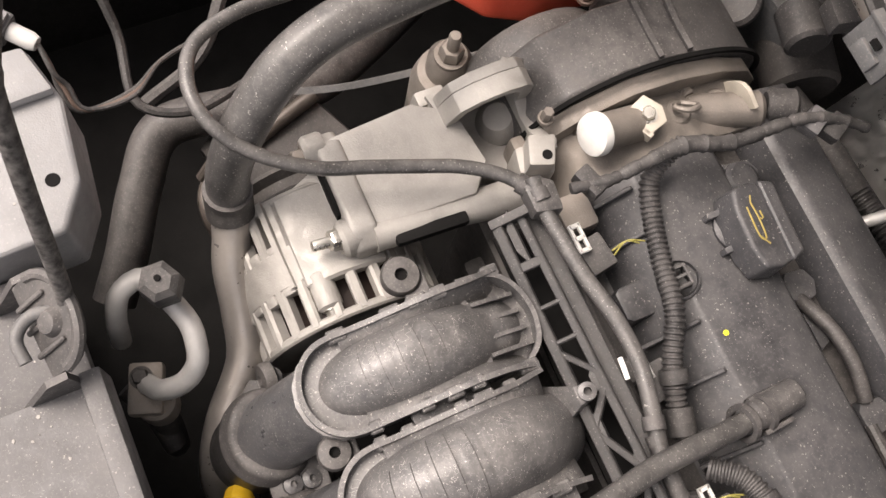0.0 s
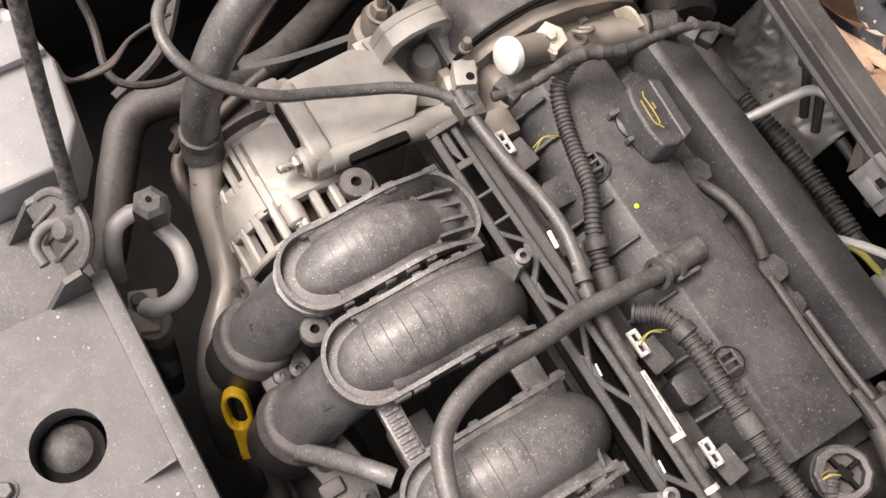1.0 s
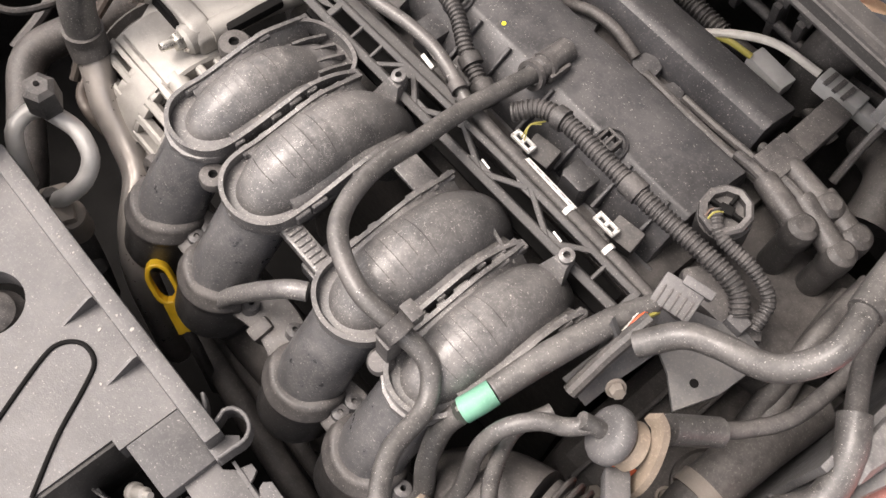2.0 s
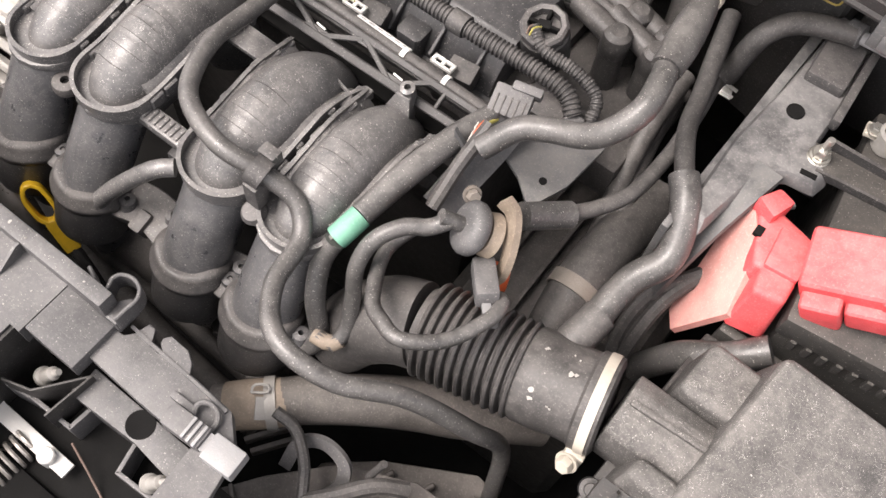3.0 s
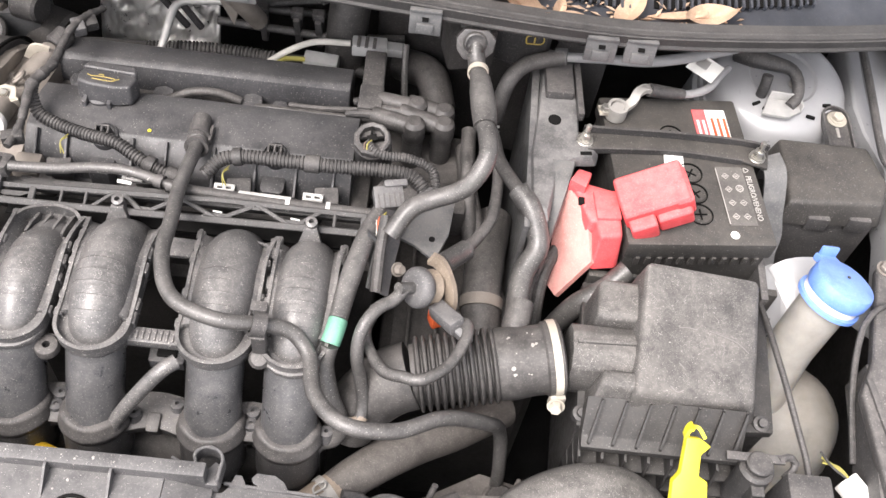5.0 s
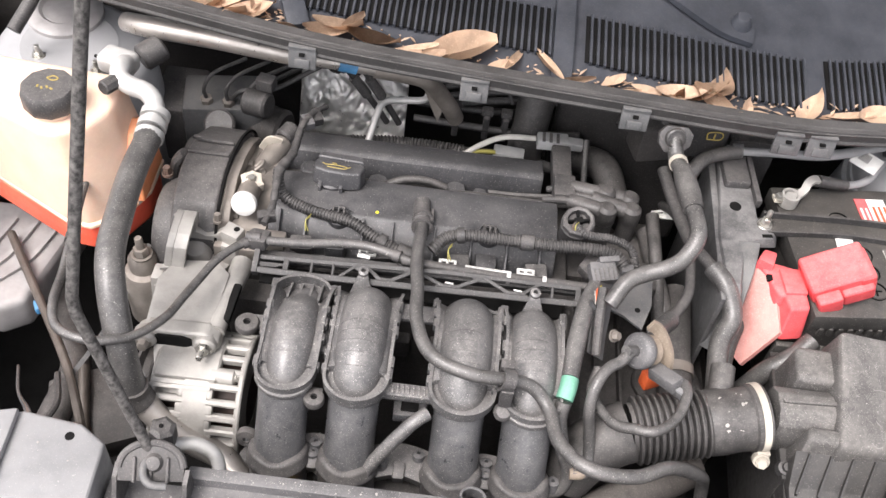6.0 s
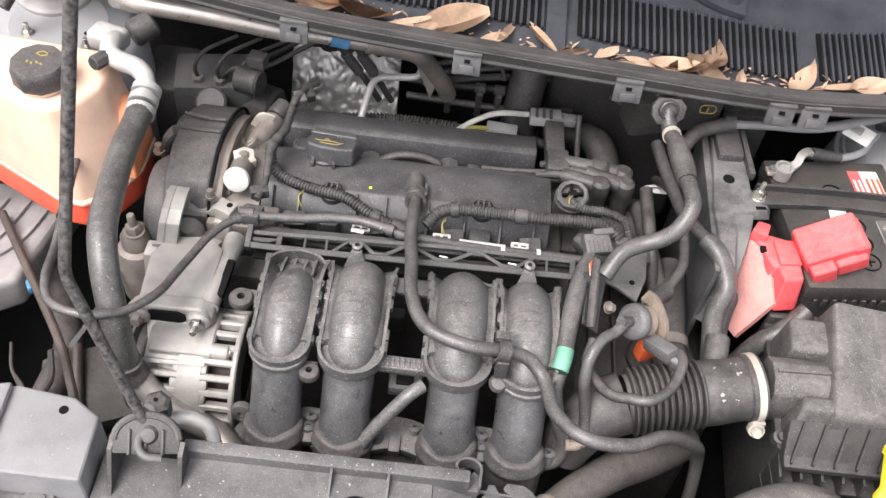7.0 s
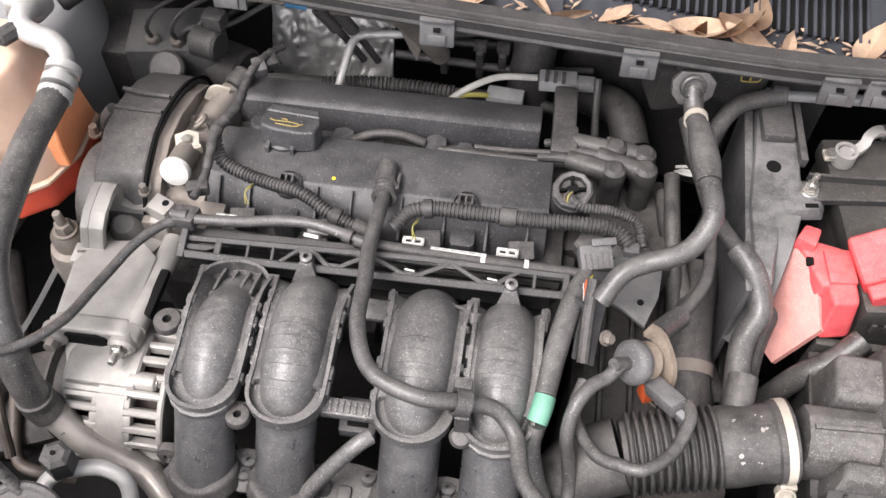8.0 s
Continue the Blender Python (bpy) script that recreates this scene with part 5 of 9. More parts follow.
for x, y, z in ((-0.042, -0.047, 0.824), (0.139, -0.054, 0.832)):
    bm = B()
    prism(bm, [(x - 0.017, y - 0.02), (x + 0.017, y - 0.02), (x + 0.004, y + 0.006), (x - 0.004, y + 0.006)], z - 0.032, z - 0.002, top=[(x - 0.006, y - 0.006), (x + 0.006, y - 0.006), (x + 0.004, y + 0.005), (x - 0.004, y + 0.005)], w=0.001)
    part("post", bm, RUNNER, manifold)
    bm = B()
    lathe(bm, [(0.0025, 0.004), (0.0055, 0.003), (0.0058, -0.010), (0.0025, -0.010), (0.0025, 0.004)], axis((x, y, z), (0, -0.2, 1)), 16)
    part("post_tip", bm, RUNNER, manifold)
for xa, xb, y in ((0.103, 0.114, -0.10), (-0.072, -0.062, -0.12)):
    bm = B()
    box(bm, ((xa + xb) / 2, y, 0.811), (xb - xa + 0.006, 0.05, 0.004), w=0.001)
    part("web", bm, RUNNER, manifold)
bm = B()
tube(bm, [(0.083, -0.074, 0.825), (0.100, -0.076, 0.820), (0.117, -0.078, 0.816)], 0.0016, 6)
part("mould_rib", bm, RUNNER, manifold)
bm = B()
tube(bm, [(-0.038, -0.240, 0.640), (-0.032, -0.240, 0.684), (-0.018, -0.240, 0.732), (-0.006, -0.230, 0.757), (0.013, -0.216, 0.782), (0.031, -0.203, 0.800), (0.042, -0.194, 0.802)], 0.0068, 14)
part("spigot", bm, RUNNER, manifold, "grey rubber spigot")
bm = B()
prism(bm, [(0.008, -0.178), (0.040, -0.178), (0.044, -0.146), (0.006, -0.146)], 0.752, 0.766, w=0.002)
part("sensor_body", bm, RUNNER_LOW, manifold)
bm = B()
box(bm, (0.024, -0.168, 0.767), (0.018, 0.010, 0.004), w=0.001)
part("sensor_plug", bm, VOID, manifold)

# ---- fuel rail, loom and hoses over the engine ----
rail = thing("loom_rack", (0.0, -0.035, 0.80), "dusty black plastic lattice rack along the injectors", "rack")
RN = Vector((0, -0.62, 0.78))


def on_rack(x, v):
    """A point of the leaning lattice: v runs from the front chord to the rear one."""
    zf = 0.8090 + 0.030 * max(0.0, x + 0.10)
    zr = min(0.8235, 0.8125 + 0.060 * (x + 0.13))
    return Vector((x, -0.049 + 0.016 * v, zf + (zr - zf) * v))


for v, w_, name in ((0.0, 0.0070, "front_chord"), (1.0, 0.0055, "rear_chord")):
    bm = B()
    ribbon(bm, [on_rack(-0.156 + 0.0345 * k, v) for k in range(11)], w_, 0.0048, RN, 0.01)
    bev(bm, 0.0009, 1, 40)
    part(name, bm, RACK, rail)
for xa, va, xb, vb, w_ in ((-0.126, 0, -0.126, 1, 0.006), (-0.0985, 0, -0.0985, 1, 0.0028), (-0.0755, 0, -0.0755, 1, 0.0028), (-0.069, 0.1, -0.050, 1, 0.0036), (-0.042, 1, -0.020, 0, 0.0046), (-0.020, 0, 0.010, 0.9, 0.0042),
                           (0.010, 1, 0.048, 0.1, 0.0042), (0.048, 0, 0.083, 0.9, 0.0042), (0.083, 1, 0.120, 0, 0.0042), (0.120, 0, 0.146, 1, 0.0040), (0.1585, 0, 0.1585, 1, 0.0030), (0.186, 0, 0.186, 1, 0.006)):
    bm = B()
    a_, b_ = on_rack(xa, va), on_rack(xb, vb)
    ribbon(bm, [a_, (a_ + b_) / 2, b_], w_, 0.0044, RN, 0.01)
    bev(bm, 0.0007, 1, 40)
    part("strut", bm, RACK, rail)
# solid corners where the struts meet the chords
for x, v, h_ in ((-0.144, 0.5, 0.020), (-0.046, 0.84, 0.012), (-0.020, 0.14, 0.016), (0.010, 0.88, 0.015), (0.048, 0.14, 0.022), (0.083, 0.88, 0.016), (0.120, 0.14, 0.020)):
    bm = B()
    d_ = 0.34 if v < 0.5 else -0.30
    a_ = [on_rack(x - h_, v - d_ * 0.45), on_rack(x + h_, v - d_ * 0.45), on_rack(x + h_ * 0.35, v + d_ * 0.6), on_rack(x - h_ * 0.35, v + d_ * 0.6)]
    up_ = [bm.verts.new(q + RN * 0.0016) for q in a_]
    dn_ = [bm.verts.new(q - RN * 0.0016) for q in a_]
    bm.faces.new(up_)
    bm.faces.new(dn_[::-1])
    for k in range(4):
        bm.faces.new((up_[k], dn_[k], dn_[(k + 1) % 4], up_[(k + 1) % 4]))
    bmesh.ops.recalc_face_normals(bm, faces=bm.faces)
    part("gusset_plate", bm, RACK, rail)
bm = B()
ribbon(bm, [on_rack(-0.158, 1.0) + Vector((0, 0.011, -0.012)), on_rack(0.0, 1.0) + Vector((0, 0.011, -0.016)), on_rack(0.188, 1.0) + Vector((0, 0.011, -0.017))], 0.012, 0.009, (0, -0.3, 1), 0.02)
bev(bm, 0.0015, 2, 40)
part("rear_beam", bm, RACK, rail)
# Added black sheet: paints the shade seen through the lattice windows.
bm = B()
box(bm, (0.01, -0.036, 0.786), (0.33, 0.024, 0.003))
part("shade_sheet", bm, VOID, rail)
bm = B()
box(bm, tuple(on_rack(-0.158, 0.7)), (0.006, 0.030, 0.013), m=pose(0, 0, 0, 20), w=0.001)
part("end_plate", bm, RACK, rail)
bm = B()
prism(bm, [(-0.173, -0.020), (-0.168, -0.030), (-0.150, -0.030), (-0.146, -0.012), (-0.166, -0.010)], 0.816, 0.832, w=0.003)
part("end_clip", bm, PLASTIC, rail)
for x, v in ((0.049, 0.42), (0.122, 0.42)):
    bm = B()
    box(bm, tuple(on_rack(x, v) + RN * 0.002), (0.009, 0.0016, 0.0012), m=pose(0, 0, 0, 35, 0, -6), w=0.0005)
    part("white_tab", bm, WHITE, rail, "small white plastic tab")
bm = B()
box(bm, (-0.046, -0.016, 0.812), (0.014, 0.0034, 0.003), m=pose(0, 0, 0, 20, 0, -6), w=0.0008)
part("white_tab", bm, WHITE, rail, "small white plastic tab")

fuel = thing("fuel_rail", (0.10, -0.02, 0.805), "black fuel rail with a white paper label", "fuel rail")
bm = B()
tube(bm, [(-0.004, -0.020, 0.8180), (0.03, -0.0215, 0.8172), (0.07, -0.0220, 0.8158), (0.13, -0.0225, 0.8145), (0.205, -0.0245, 0.8165)], 0.0056, 14)
part("rail_tube", bm, CORD, fuel)
bm = B()
tube(bm, [(-0.150, -0.012, 0.790), (-0.05, -0.013, 0.790), (0.06, -0.014, 0.792), (0.17, -0.014, 0.796)], 0.006, 10)
part("return_tube", bm, CORD, fuel)
bm = B()
box(bm, (0.089, -0.0185, 0.8196), (0.050, 0.0048, 0.0008), m=pose(0, 0, 0, -28, 0.8, -0.6))
plab = part("paper_label", bm, WHITE, fuel, "white paper label with faint print")
bm = B()
for k in range(6):
    box(bm, (0.069 + 0.008 * k, -0.0183, 0.82015 - 0.00011 * k), (0.0050, 0.0010, 0.0004), m=pose(0, 0, 0, -28))
part("label_print", bm, PANEL_PALE, plab)
for x in (0.1115, 0.150):
    bm = B()
    lathe(bm, [(0.0058, -0.002), (0.0066, -0.002), (0.0066, 0.002), (0.0058, 0.002)], axis((x, -0.0224, 0.8149), (1, 0, 0)), 16)
    part("paint_band", bm, WHITE, fuel, "white paint band")
for x in (-0.132, -0.044, 0.045, 0.132):
    inj = thing("injector", (x, 0.0, 0.75), "black injector plug with a white two-hole clip", "injector", "injectors along the head")
    bm = B()
    disc(bm, (x, 0.004, 0.752), (0, -0.25, 1), 0.009, 0.036, 0.002, 18)
    part("body", bm, PLASTIC, inj)
    bm = B()
    box(bm, (x + 0.012, 0.010, 0.787), (0.024, 0.018, 0.018), m=pose(0, 0, 0, 15, 0, 8), w=0.002)
    iplug = part("plug", bm, CORD, inj)
    bm = B()
    for dx, sx in ((-0.0085, 0.003), (0.0, 0.003), (0.0085, 0.003)):
        box(bm, (x + dx, 0.0, 0.800), (sx, 0.0078, 0.0035), w=0.0006, seg=1)
    for dy in (-0.003, 0.003):
        box(bm, (x, dy, 0.800), (0.020, 0.0022, 0.0035), w=0.0005, seg=1)
    part("lock_clip", bm, WHITE, iplug, "white locking clip")

fline = thing("fuel_line", (-0.05, -0.02, 0.81), "black rubber fuel line weaving along the rack", "hose")
bm = B()
tube(bm, [(-0.172, -0.022, 0.830), (-0.150, -0.022, 0.826), (-0.11, -0.018, 0.824), (-0.075, -0.011, 0.823), (-0.045, -0.010, 0.823), (-0.018, -0.015, 0.8215), (0.004, -0.020, 0.8185), (0.014, -0.0208, 0.8178)], 0.0052, 12)
part("line", bm, HOSE, fline)
for p, d in (((-0.160, -0.022, 0.828), (1, 0, 0)), ((-0.010, -0.0185, 0.823), (1, -0.3, 0))):
    bm = B()
    lathe(bm, [(0.0052, -0.004), (0.0068, -0.004), (0.0068, 0.004), (0.0052, 0.004)], axis(p, d), 16)
    part("clip", bm, PLASTIC, fline)

loom = thing("main_loom", (0.05, 0.02, 0.80), "black corrugated wiring conduit across the cam cover", "wiring")
bm = B()
tube(bm, [(-0.156, 0.076, 0.835), (-0.155, 0.066, 0.829), (-0.146, 0.053, 0.817), (-0.122, 0.045, 0.811), (-0.095, 0.037, 0.812), (-0.065, 0.029, 0.814), (-0.037, 0.015, 0.808), (-0.010, 0.007, 0.801), (0.006, 0.004, 0.799)], 0.0062, 14, 0.0009, wave=ridged(0.0036, 0.0006))
part("conduit", bm, CORD, loom)
bm = B()
tube(bm, [(0.026, 0.004, 0.812), (0.040, 0.018, 0.820), (0.062, 0.022, 0.824), (0.10, 0.021, 0.826), (0.15, 0.021, 0.826), (0.195, 0.023, 0.826), (0.225, 0.023, 0.822), (0.240, 0.014, 0.815)], 0.0068, 14, 0.0009, wave=ridged(0.0036, 0.0006))
part("conduit", bm, CORD, loom)
for p, q in (((-0.012, 0.008, 0.8015), (0.004, 0.004, 0.799)), ((0.122, 0.021, 0.826), (0.136, 0.021, 0.826)), ((-0.034, 0.014, 0.807), (-0.026, 0.012, 0.805)), ((0.052, 0.021, 0.823), (0.060, 0.022, 0.824))):
    bm = B()
    tube(bm, [p, tuple((Vector(p) + Vector(q)) / 2), q], 0.0092, 14, 0.004)
    part("tape_wrap", bm, CORD, loom)
bm = B()
tube(bm, [(-0.157, -0.002, 0.829), (-0.153, 0.023, 0.830), (-0.154, 0.048, 0.834), (-0.155, 0.077, 0.835), (-0.147, 0.112, 0.829), (-0.146, 0.160, 0.827), (-0.138, 0.190, 0.822), (-0.125, 0.212, 0.817)], [0.0036, 0.0040, 0.0044, 0.0058, 0.0050, 0.0040, 0.0044, 0.0034], 12, 0.003, wave=lambda s: 0.0005 * math.sin(s * 900) + 0.0004 * math.sin(s * 347))
part("taped_branch", bm, CORD, loom)
bm = B()
tube(bm, [(0.178, 0.045, 0.838), (0.195, 0.036, 0.834), (0.222, 0.038, 0.830), (0.245, 0.034, 0.822), (0.252, 0.016, 0.812)], 0.0048, 10, 0.0009, wave=ridged(0.003, 0.0004))
part("thin_branch", bm, CORD, loom)
bm = B()
box(bm, (0.242, 0.010, 0.812), (0.014, 0.012, 0.012), w=0.002)
part("end_sleeve", bm, PANEL, loom)
for p, c in (((-0.112, 0.028, 0.816), WIRE_Y), ((0.048, 0.012, 0.815), WIRE_Y)):
    bm = B()
    for k in range(2):
        tube(bm, [(p[0], p[1] + 0.004 * k, p[2]), (p[0] - 0.004, p[1] - 0.008, p[2] + 0.002), (p[0] - 0.003 + 0.003 * k, p[1] - 0.016, p[2] - 0.006)], 0.0006, 6, 0.003)
    part("loose_wire", bm, c, loom, "bare yellow-green wires")
for p in ((-0.142, 0.176, 0.820), (-0.134, 0.190, 0.816)):
    bm = B()
    box(bm, p, (0.013, 0.018, 0.012), m=pose(0, 0, 0, 10, 0, 30), w=0.002)
    part("connector", bm, PANEL if p[0] < -0.140 else CORD, loom)
bm = B()
box(bm, (-0.157, 0.012, 0.826), (0.020, 0.012, 0.012), m=pose(0, 0, 0, 0, 0, 20), w=0.002)
part("connector", bm, CORD, loom)

sens = thing("cam_sensor", (0.186, 0.058, 0.80), "black sensor plug with bare wires beside the cover", "sensor")
SM = axis((0.1838, 0.051, 0.838), (-0.05, -0.25, 1))
bm = B()
disc(bm, (0.186, 0.062, 0.795), (-0.05, -0.25, 1), 0.019, 0.040, 0.003, 22)
part("body", bm, CORD, sens)
bm = B()
lathe(bm, [(0.0125, -0.004), (0.019, -0.004), (0.0185, 0.002), (0.0165, 0.004), (0.0130, 0.003), (0.0125, -0.004)], SM, 10)
part("rim", bm, PLASTIC, sens)
bm = B()
for a in (20, 110, 200, 290):
    box(bm, (0.0085 * math.cos(radians(a)), 0.0085 * math.sin(radians(a)), 0.0), (0.008, 0.0025, 0.007), m=pose(0, 0, 0, 0, 0, a), w=0.0005, seg=1)
box(bm, (0, 0, 0.001), (0.010, 0.007, 0.006), m=pose(0, 0, 0, 0, 0, 30), w=0.001)
bmesh.ops.transform(bm, matrix=SM, verts=bm.verts)
part("socket", bm, VOID, sens)
for k in range(2):
    bm = B()
    tube(bm, [(0.181 + 0.003 * k, 0.048, 0.840), (0.177 + 0.003 * k, 0.041, 0.842), (0.178 + 0.002 * k, 0.036, 0.836)], 0.0008, 6, 0.003)
    part("loose_wire", bm, WIRE_Y if k else RUST, sens)

pcv = thing("breather_hose", (0.05, -0.15, 0.80), "long grey rubber breather hose looping over the manifold", "hose")
bm = B()
disc(bm, (0.0105, 0.043, 0.8125), (-0.05, 1, -0.10), 0.0098, 0.036, 0.002, 18)
box(bm, (0.010, 0.064, 0.806), (0.017, 0.026, 0.014), m=pose(0, 0, 0, -6, 0, 2), w=0.002)
part("elbow", bm, PLASTIC, pcv)
bm = B()
for f in (0.0, 1.0):
    lathe(bm, [(0.0085, -0.002), (0.0120, -0.002), (0.0120, 0.002), (0.0085, 0.002)], axis((0.0112 + 0.0006 * f, 0.050 - 0.014 * f, 0.811 + 0.003 * f), (0.03, -1, 0.28)), 20)
for dx in (-0.0095, 0.0115):
    box(bm, (0.0105 + dx, 0.056, 0.811), (0.003, 0.022, 0.007), m=pose(0, 0, 0, -6, 0, 2), w=0.0008)
part("collar", bm, PLASTIC, pcv)
bm = B()
tube(bm, [(0.0115, 0.050, 0.8115), (0.012, 0.019, 0.8195), (0.012, -0.030, 0.833), (0.017, -0.077, 0.846), (0.020, -0.120, 0.855), (0.031, -0.153, 0.857), (0.049, -0.171, 0.859), (0.082, -0.181, 0.859), (0.112, -0.177, 0.852), (0.139, -0.173, 0.838), (0.157, -0.190, 0.828), (0.166, -0.226, 0.833), (0.193, -0.253, 0.840), (0.235, -0.252, 0.834), (0.275, -0.227, 0.814), (0.316, -0.207, 0.770), (0.336, -0.190, 0.717), (0.345, -0.199, 0.652), (0.348, -0.204, 0.60)], 0.0068, 16)
part("hose", bm, HOSE, pcv)
bm = B()
lathe(bm, [(0.0086, -0.006), (0.0115, -0.006), (0.0115, 0.006), (0.0086, 0.006)], axis((0.112, -0.177, 0.852), (1, 0.1, -0.35)), 18)
box(bm, (0.112, -0.165, 0.856), (0.014, 0.010, 0.012), w=0.002)
box(bm, (0.114, -0.184, 0.836), (0.012, 0.012, 0.026), w=0.002)
part("hose_clip", bm, PLASTIC, pcv)
bm = B()
lathe(bm, [(0.0, 0.005), (0.007, 0.004), (0.0095, 0.0), (0.0085, -0.008), (0.0, -0.010)], axis((0.114, -0.190, 0.816), (0, -0.4, 1)), 20)
part("clip_foot", bm, PLASTIC, pcv)

braid = thing("braided_loom", (0.175, -0.14, 0.72), "grey braided wiring sleeve with green tape", "wiring")
bm = B()
tube(bm, [(0.201, -0.036, 0.843), (0.191, -0.066, 0.838), (0.182, -0.110, 0.835), (0.176, -0.152, 0.830)], [0.0066, 0.0090, 0.0096, 0.0086], 16, 0.0015, wave=lambda s: 0.00012 * math.sin(s * 2500))
part("sleeve", bm, HOSE, braid)
bm = B()
tube(bm, [(0.1765, -0.152, 0.8300), (0.1745, -0.163, 0.827), (0.172, -0.172, 0.8225)], 0.0088, 18, 0.003)
part("tape", bm, GREEN, braid, "green adhesive tape")
bm = B()
tube(bm, [(0.172, -0.174, 0.822), (0.170, -0.186, 0.808), (0.177, -0.203, 0.785), (0.188, -0.214, 0.755), (0.183, -0.222, 0.735), (0.172, -0.224, 0.728)], [0.0078, 0.0076, 0.0074, 0.007, 0.0065, 0.006], 14)
part("tail", bm, HOSE, braid)
bm = B()
tube(bm, [(0.207, -0.050, 0.850), (0.205, -0.080, 0.835), (0.205, -0.11, 0.815)], 0.0055, 10)
part("thin_tail", bm, CORD, braid)

conn = thing("throttle_connector", (0.205, -0.03, 0.82), "grey multi-pin connector with bare coloured wires", "connector")
bm = B()
M = pose(0.207, -0.026, 0.846, 20, 0, 14)
box(bm, (0.207, -0.026, 0.846), (0.028, 0.022, 0.014), m=pose(0, 0, 0, 20, 0, 14), w=0.002)
box(bm, (0.212, -0.014, 0.853), (0.022, 0.007, 0.012), m=pose(0, 0, 0, 20, 0, 14), w=0.002)
part("shell", bm, PANEL, conn)
for k in range(5):
    bm = B()
    box(bm, tuple(M @ Vector((-0.010 + 0.005 * k, -0.004, 0.0068))), (0.0016, 0.014, 0.002), m=pose(0, 0, 0, 20, 0, 14), w=0.0005)
    part("rib", bm, PLASTIC, conn)
for k, c in enumerate((WIRE_W, ORANGE, WIRE_Y)):
    bm = B()
    tube(bm, [(0.200 + 0.003 * k, -0.038, 0.842), (0.198 + 0.003 * k, -0.052, 0.846), (0.200 + 0.002 * k, -0.066, 0.840)], 0.0016, 6, 0.004)
    part("wire", bm, c, conn)

shield = thing("heat_shield", (0.225, -0.02, 0.79), "bent grey steel shield plate beside the throttle", "shield")
bm = B()
prism(bm, [(0.182, -0.040), (0.196, -0.014), (0.250, 0.012), (0.272, 0.010), (0.268, -0.034), (0.256, -0.066), (0.236, -0.050), (0.214, -0.040)], 0.806, 0.810, w=0.001)
part("plate", bm, BRACKET, shield)
bm = B()
prism(bm, [(0.192, 0.855), (0.205, 0.838), (0.210, 0.79), (0.196, 0.785)], -0.082, -0.079, m=Matrix(((1, 0, 0, 0), (0, 0, 1, 0.01), (0, 1, 0, 0), (0, 0, 0, 1))))
ribbon(bm, [(0.214, -0.030, 0.838), (0.212, -0.052, 0.826), (0.208, -0.080, 0.815), (0.206, -0.105, 0.806)], 0.030, 0.002, (0.75, -0.2, 0.6), 0.01)
part("upright", bm, BRACKET, shield)
bolt(shield, (0.222, -0.088, 0.822), (0.6, -0.4, 0.6), 0.005, 0.008, ALLOY_DULL)
bm = B()
disc(bm, (0.252, -0.042, 0.8105), (0, 0, 1), 0.003, 0.0008, 0.0001)
part("hole", bm, VOID, shield)
bm = B()
prism(bm, [(0.19, 0.016), (0.20, 0.034), (0.25, 0.032), (0.262, 0.018), (0.25, 0.006), (0.2, 0.004)], 0.792, 0.805, w=0.003)
part("gasket_plate", bm, PLASTIC, shield)

purge = thing("purge_valve", (0.245, -0.12, 0.80), "grey dust-covered disc valve on a tan strap", "valve")
PD = Vector((0.72, 0.46, -0.50)).normalized()
PC = Vector((0.240, -0.122, 0.848))
bm = B()
lathe(bm, [(0.0, -0.004), (0.012, -0.004), (0.0165, -0.002), (0.0185, 0.001), (0.0185, 0.006), (0.0165, 0.009), (0.0, 0.009)], axis(PC, PD), 32)
part("disc", bm, PANEL, purge, "grey dusty disc")
bm = B()
lathe(bm, [(0.0, 0.012), (0.014, 0.012), (0.016, 0.020), (0.0, 0.024)], axis(PC, PD), 28)
part("body", bm, TAN, purge)
bm = B()
ribbon(bm, [PC + PD * 0.026 + Vector(o) for o in ((-0.008, 0.012, 0.026), (0.002, 0.010, 0.020), (0.012, -0.006, 0.008), (0.014, -0.014, -0.010), (0.008, -0.016, -0.024))], 0.012, 0.005, PD, 0.004)
part("strap", bm, TAN, purge, "tan strap")
bm = B()
tube(bm, [PC - PD * 0.003, PC - PD * 0.012, PC - PD * 0.02], 0.0055, 12)
part("nipple", bm, HOSE, purge)
bm = B()
box(bm, PC + Vector((0.030, -0.018, -0.014)), (0.016, 0.034, 0.014), m=pose(0, 0, 0, -20, 0, 40), w=0.003)
box(bm, PC + Vector((0.044, -0.032, -0.016)), (0.010, 0.022, 0.010), m=pose(0, 0, 0, -20, 0, 40), w=0.002)
part("connector", bm, PANEL, purge)
bm = B()
box(bm, PC + Vector((0.044, -0.036, -0.009)), (0.006, 0.013, 0.003), m=pose(0, 0, 0, -20, 0, 40), w=0.0006)
part("lock_tab", bm, PANEL_PALE, purge)
bm = B()
box(bm, (0.266, -0.117, 0.797), (0.020, 0.014, 0.022), m=pose(0, 0, 0, 0, 0, 25), w=0.003)
part("orange_clip", bm, ORANGE, purge, "orange plastic clip")
ph = thing("purge_hose", (0.2, -0.17, 0.76), "thin grey hose from the valve to the manifold", "hose")
bm = B()
tube(bm, [PC - PD * 0.012, (0.222, -0.139, 0.850), (0.210, -0.148, 0.850), (0.199, -0.165, 0.844), (0.196, -0.180, 0.825), (0.201, -0.191, 0.798), (0.205, -0.203, 0.775), (0.203, -0.216, 0.765), (0.191, -0.218, 0.764)], 0.0058, 12)
part("hose", bm, HOSE, ph)
bm = B()
tube(bm, [(0.206, -0.211, 0.768), (0.201, -0.217, 0.7645), (0.188, -0.2185, 0.7635)], 0.0060, 12)
